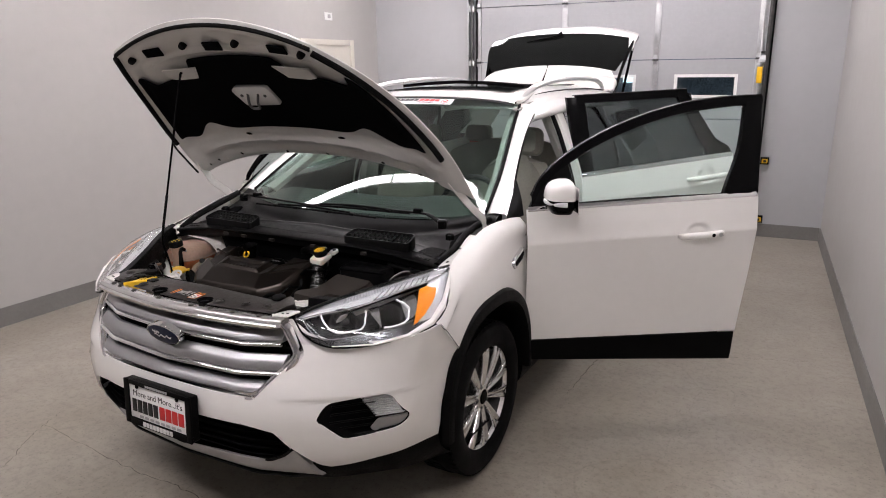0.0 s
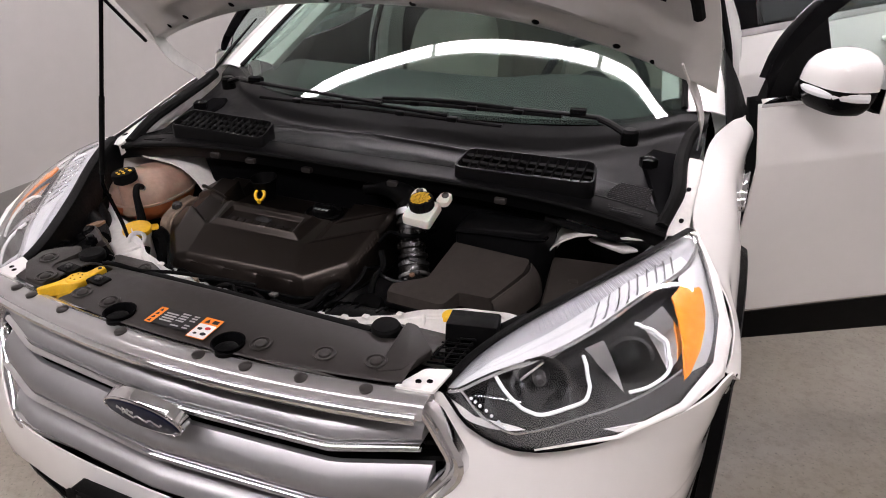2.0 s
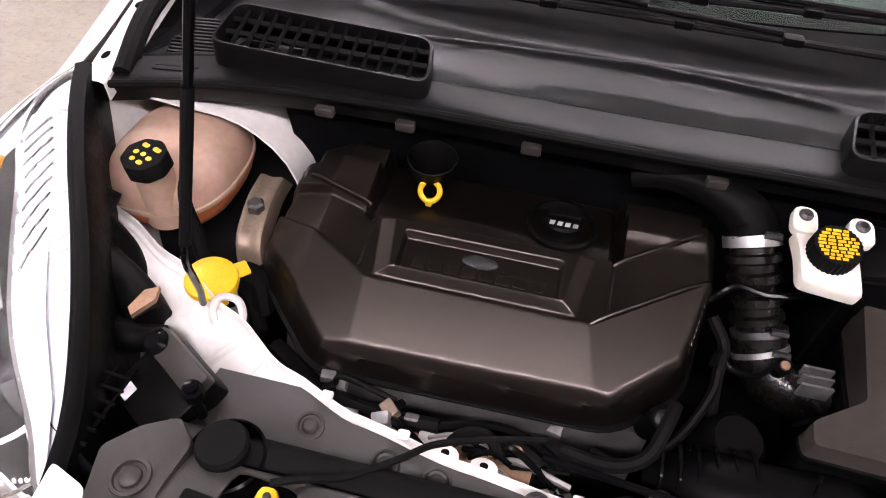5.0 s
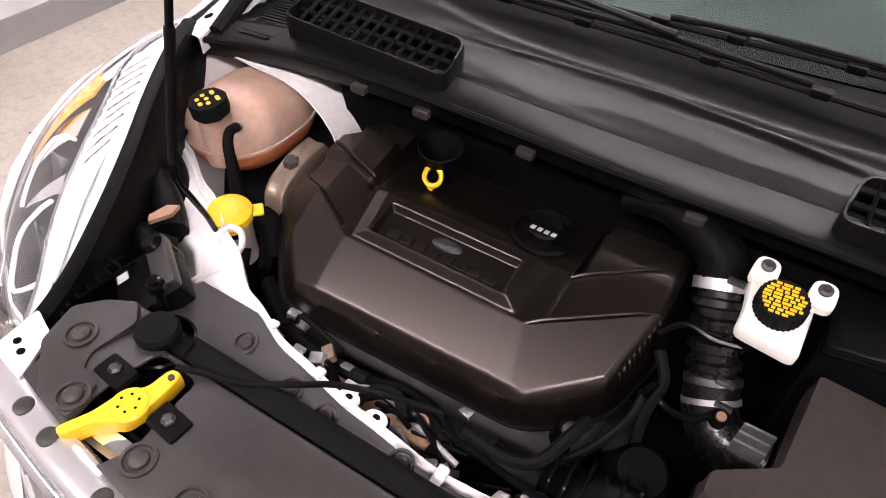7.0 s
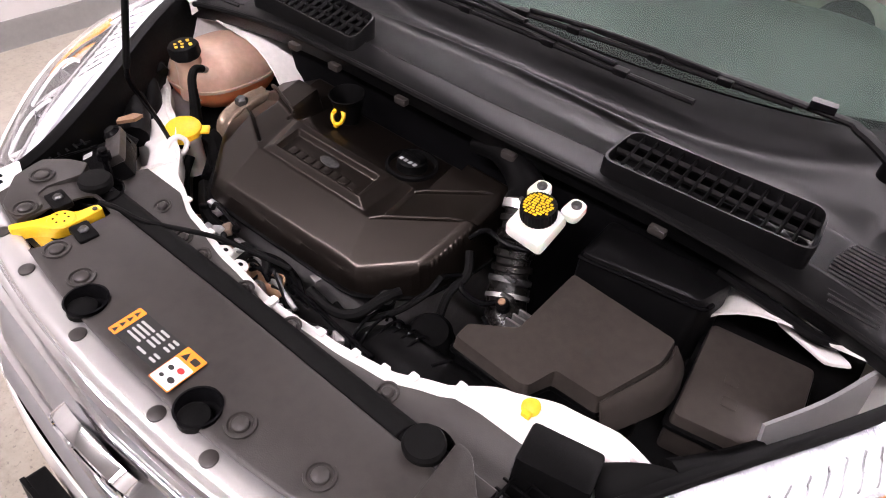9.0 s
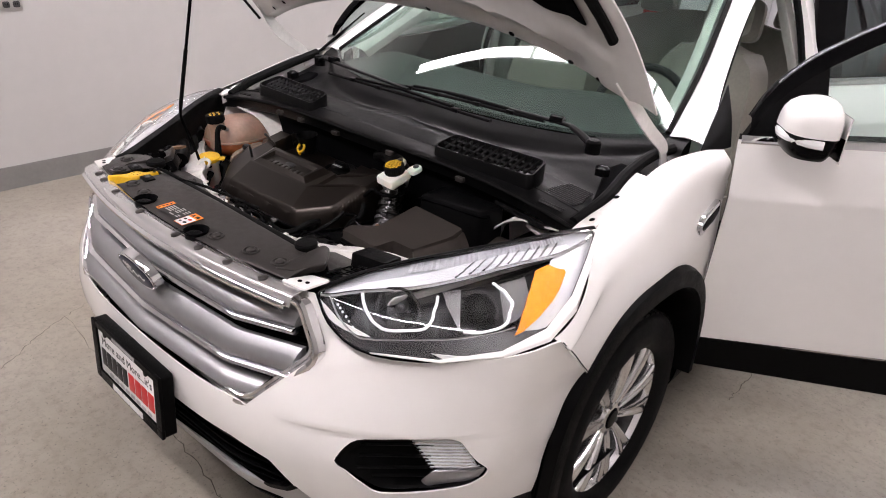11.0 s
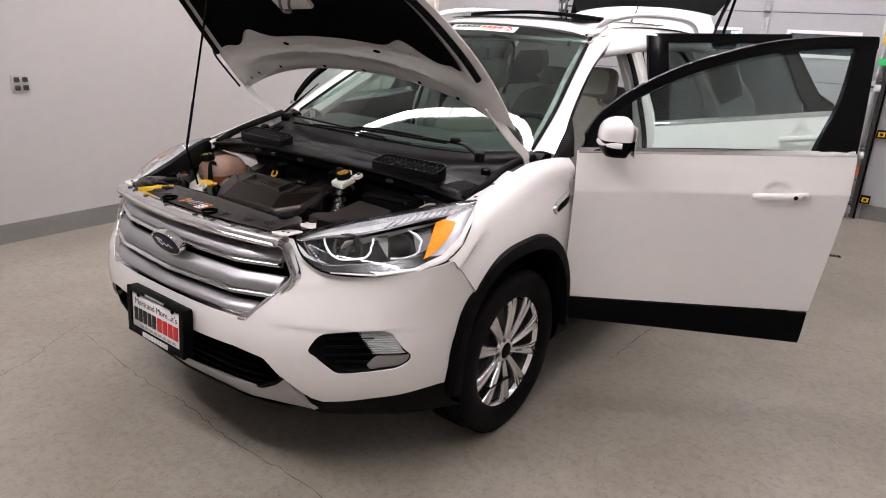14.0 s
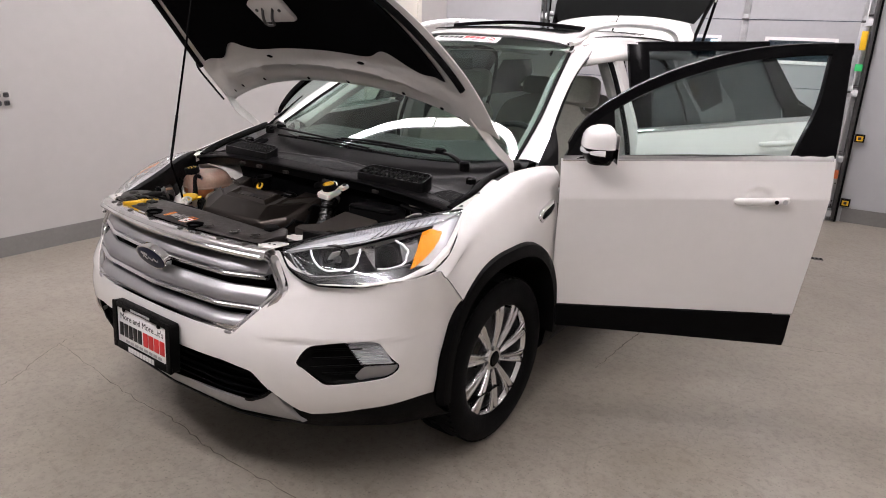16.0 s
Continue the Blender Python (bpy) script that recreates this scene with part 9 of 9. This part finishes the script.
# Plain bright outdoors behind the panes.
bm = bmesh.new()
room_box(bm, (-4, BACK + 2.2, 0), (5, BACK + 2.25, 4))
thing("backdrop", bm, "outside", "dim bluish daylight outside the door", "backdrop", kind="structure")
for u, z, w, h in ((1.55, 1.62, 0.16, 0.10), (1.45, 1.5, 0.10, 0.05), (0.30, 1.58, 0.22, 0.05)):
    thing("outdoor_light", room_box(bmesh.new(), (u * 1.35 - w, BACK + 2.1, z - h), (u * 1.35 + w, BACK + 2.15, z + h)), "tube_dim", "bright patch of daylight outside", "backdrop", kind="structure")

# ---- west wall: outlet, switch plate, doorway ----
XW = -2.95
plate_ob = holder("power_outlet", XW, 0.742, 1.08, "four-socket steel outlet plate on the wall", "outlet")
part("outlet_plate", box(bmesh.new(), (XW, 0.685, 1.020), (XW + 0.008, 0.799, 1.140), 0.003), "outlet", plate_ob)
for y in (0.716, 0.768):
    for z in (1.055, 1.109):
        so = part("socket", prism(bmesh.new(), rounded([(y - 0.018, z - 0.017), (y + 0.018, z - 0.017), (y + 0.018, z + 0.017), (y - 0.018, z + 0.017)], 0.010, 3), XW + 0.008, XW + 0.012, "x", 0.001), "darkmetal", plate_ob)
        for d in (-0.006, 0.006):
            part("socket_slot", box(bmesh.new(), (XW + 0.012, y + d - 0.0015, z - 0.002), (XW + 0.0126, y + d + 0.0015, z + 0.008)), "insul", so)
sw_ob = holder("wall_switch", XW, 4.81, 2.34, "small white junction plate on the wall", "switch")
part("switch_plate", box(bmesh.new(), (XW, 4.75, 2.30), (XW + 0.012, 4.875, 2.38), 0.003), "white", sw_ob)
part("switch_rocker", box(bmesh.new(), (XW + 0.012, 4.79, 2.32), (XW + 0.018, 4.835, 2.36), 0.002), "ceiling", sw_ob)
dw = holder("doorway", XW, 5.2, 0, "cream framed door near the corner", "door", kind="structure")
part("door_leaf", box(bmesh.new(), (XW - 0.0, 4.36, 0.02), (XW + 0.012, 5.17, 2.03), 0.003), "door_frame", dw)
bm = bmesh.new()
for lo, hi in (((XW, 4.29, 0), (XW + 0.03, 4.36, 2.09)), ((XW, 5.17, 0), (XW + 0.03, 5.235, 2.09)), ((XW, 4.36, 2.03), (XW + 0.03, 5.17, 2.09))):
    box(bm, lo, hi, 0.003)
part("door_casing", bm, "door_frame", dw)

# ---- floor drain and cracks ----
dr_ob = holder("floor_drain", 1.56, 4.62, 0.0, "small dark metal floor drain", "drain")
part("drain_frame", box(bmesh.new(), (1.485, 4.59, 0.0), (1.635, 4.65, 0.003), 0.001, Matrix.Translation((1.56, 4.62, 0)) @ Matrix.Rotation(0.3, 4, "Z") @ Matrix.Translation((-1.56, -4.62, 0))), "darkmetal", dr_ob)
for i in range(5):
    x = 1.50 + i * 0.03
    part("drain_slot", box(bmesh.new(), (x - 0.008, 4.60, 0.003), (x + 0.008, 4.64, 0.0036), 0, Matrix.Translation((1.56, 4.62, 0)) @ Matrix.Rotation(0.3, 4, "Z") @ Matrix.Translation((-1.56, -4.62, 0))), "insul", dr_ob)


def crack(pts, width, seed):
    random.seed(seed)
    line = spline([(x, y, 0) for x, y in pts], 50)
    bm = bmesh.new()
    prev = None
    for i, p in enumerate(line):
        d = (line[min(50, i + 1)] - line[max(0, i - 1)]).normalized()
        n = Vector((-d.y, d.x, 0))
        p = p + n * random.uniform(-0.008, 0.008)
        w = width * random.uniform(0.3, 1.0) * math.sin(math.pi * (i + 0.5) / 51) ** 0.3
        pair = (bm.verts.new(p + n * w + Vector((0, 0, 0.0006))), bm.verts.new(p - n * w + Vector((0, 0, 0.0006))))
        if prev:
            bm.faces.new((prev[0], pair[0], pair[1], prev[1]))
        prev = pair
    return thing("floor_crack", bm, "crack", "hairline crack in the concrete floor", "crack", "floor cracks", "structure")


crack([(-1.3, 0.20), (-0.6, 0.155), (-0.24, 0.161), (0.11, 0.135), (0.56, 0.145), (1.1, 0.10)], 0.0022, 1)
crack([(1.02, 2.45), (1.007, 2.34), (0.994, 2.0), (0.996, 1.78)], 0.0025, 2)
crack([(1.3, 2.58), (1.66, 2.70), (2.18, 2.88)], 0.0015, 3)
crack([(-1.35, 0.32), (-1.25, 0.10), (-1.08, -0.14), (-1.0, -0.5)], 0.002, 4)

# ---- ceiling lamps: strips of three tubes in a row, hung on thin wires ----
for v in (-1.1, 1.85, 4.6):
    lamp = holder("ceiling_light", *room(0, v, TOP - 0.30), "long white LED strip light hung under the ceiling", "ceiling light", "strip lights")
    part("lamp_body", room_box(bmesh.new(), (-2.25, v - 0.06, TOP - 0.285), (2.25, v + 0.06, TOP - 0.24), 0.01), "lamp_body", lamp)
    for i in range(3):
        u = -2.22 + i * 1.49
        part("led_strip", room_box(bmesh.new(), (u, v - 0.045, TOP - 0.305), (u + 1.44, v + 0.045, TOP - 0.287), 0.004), "tube", lamp)
    for u in (-1.9, 0, 1.9):
        part("lamp_wire", tube(bmesh.new(), [room(u, v, TOP - 0.25), room(u, v, TOP)], 0.004, 6), "darkmetal", lamp)
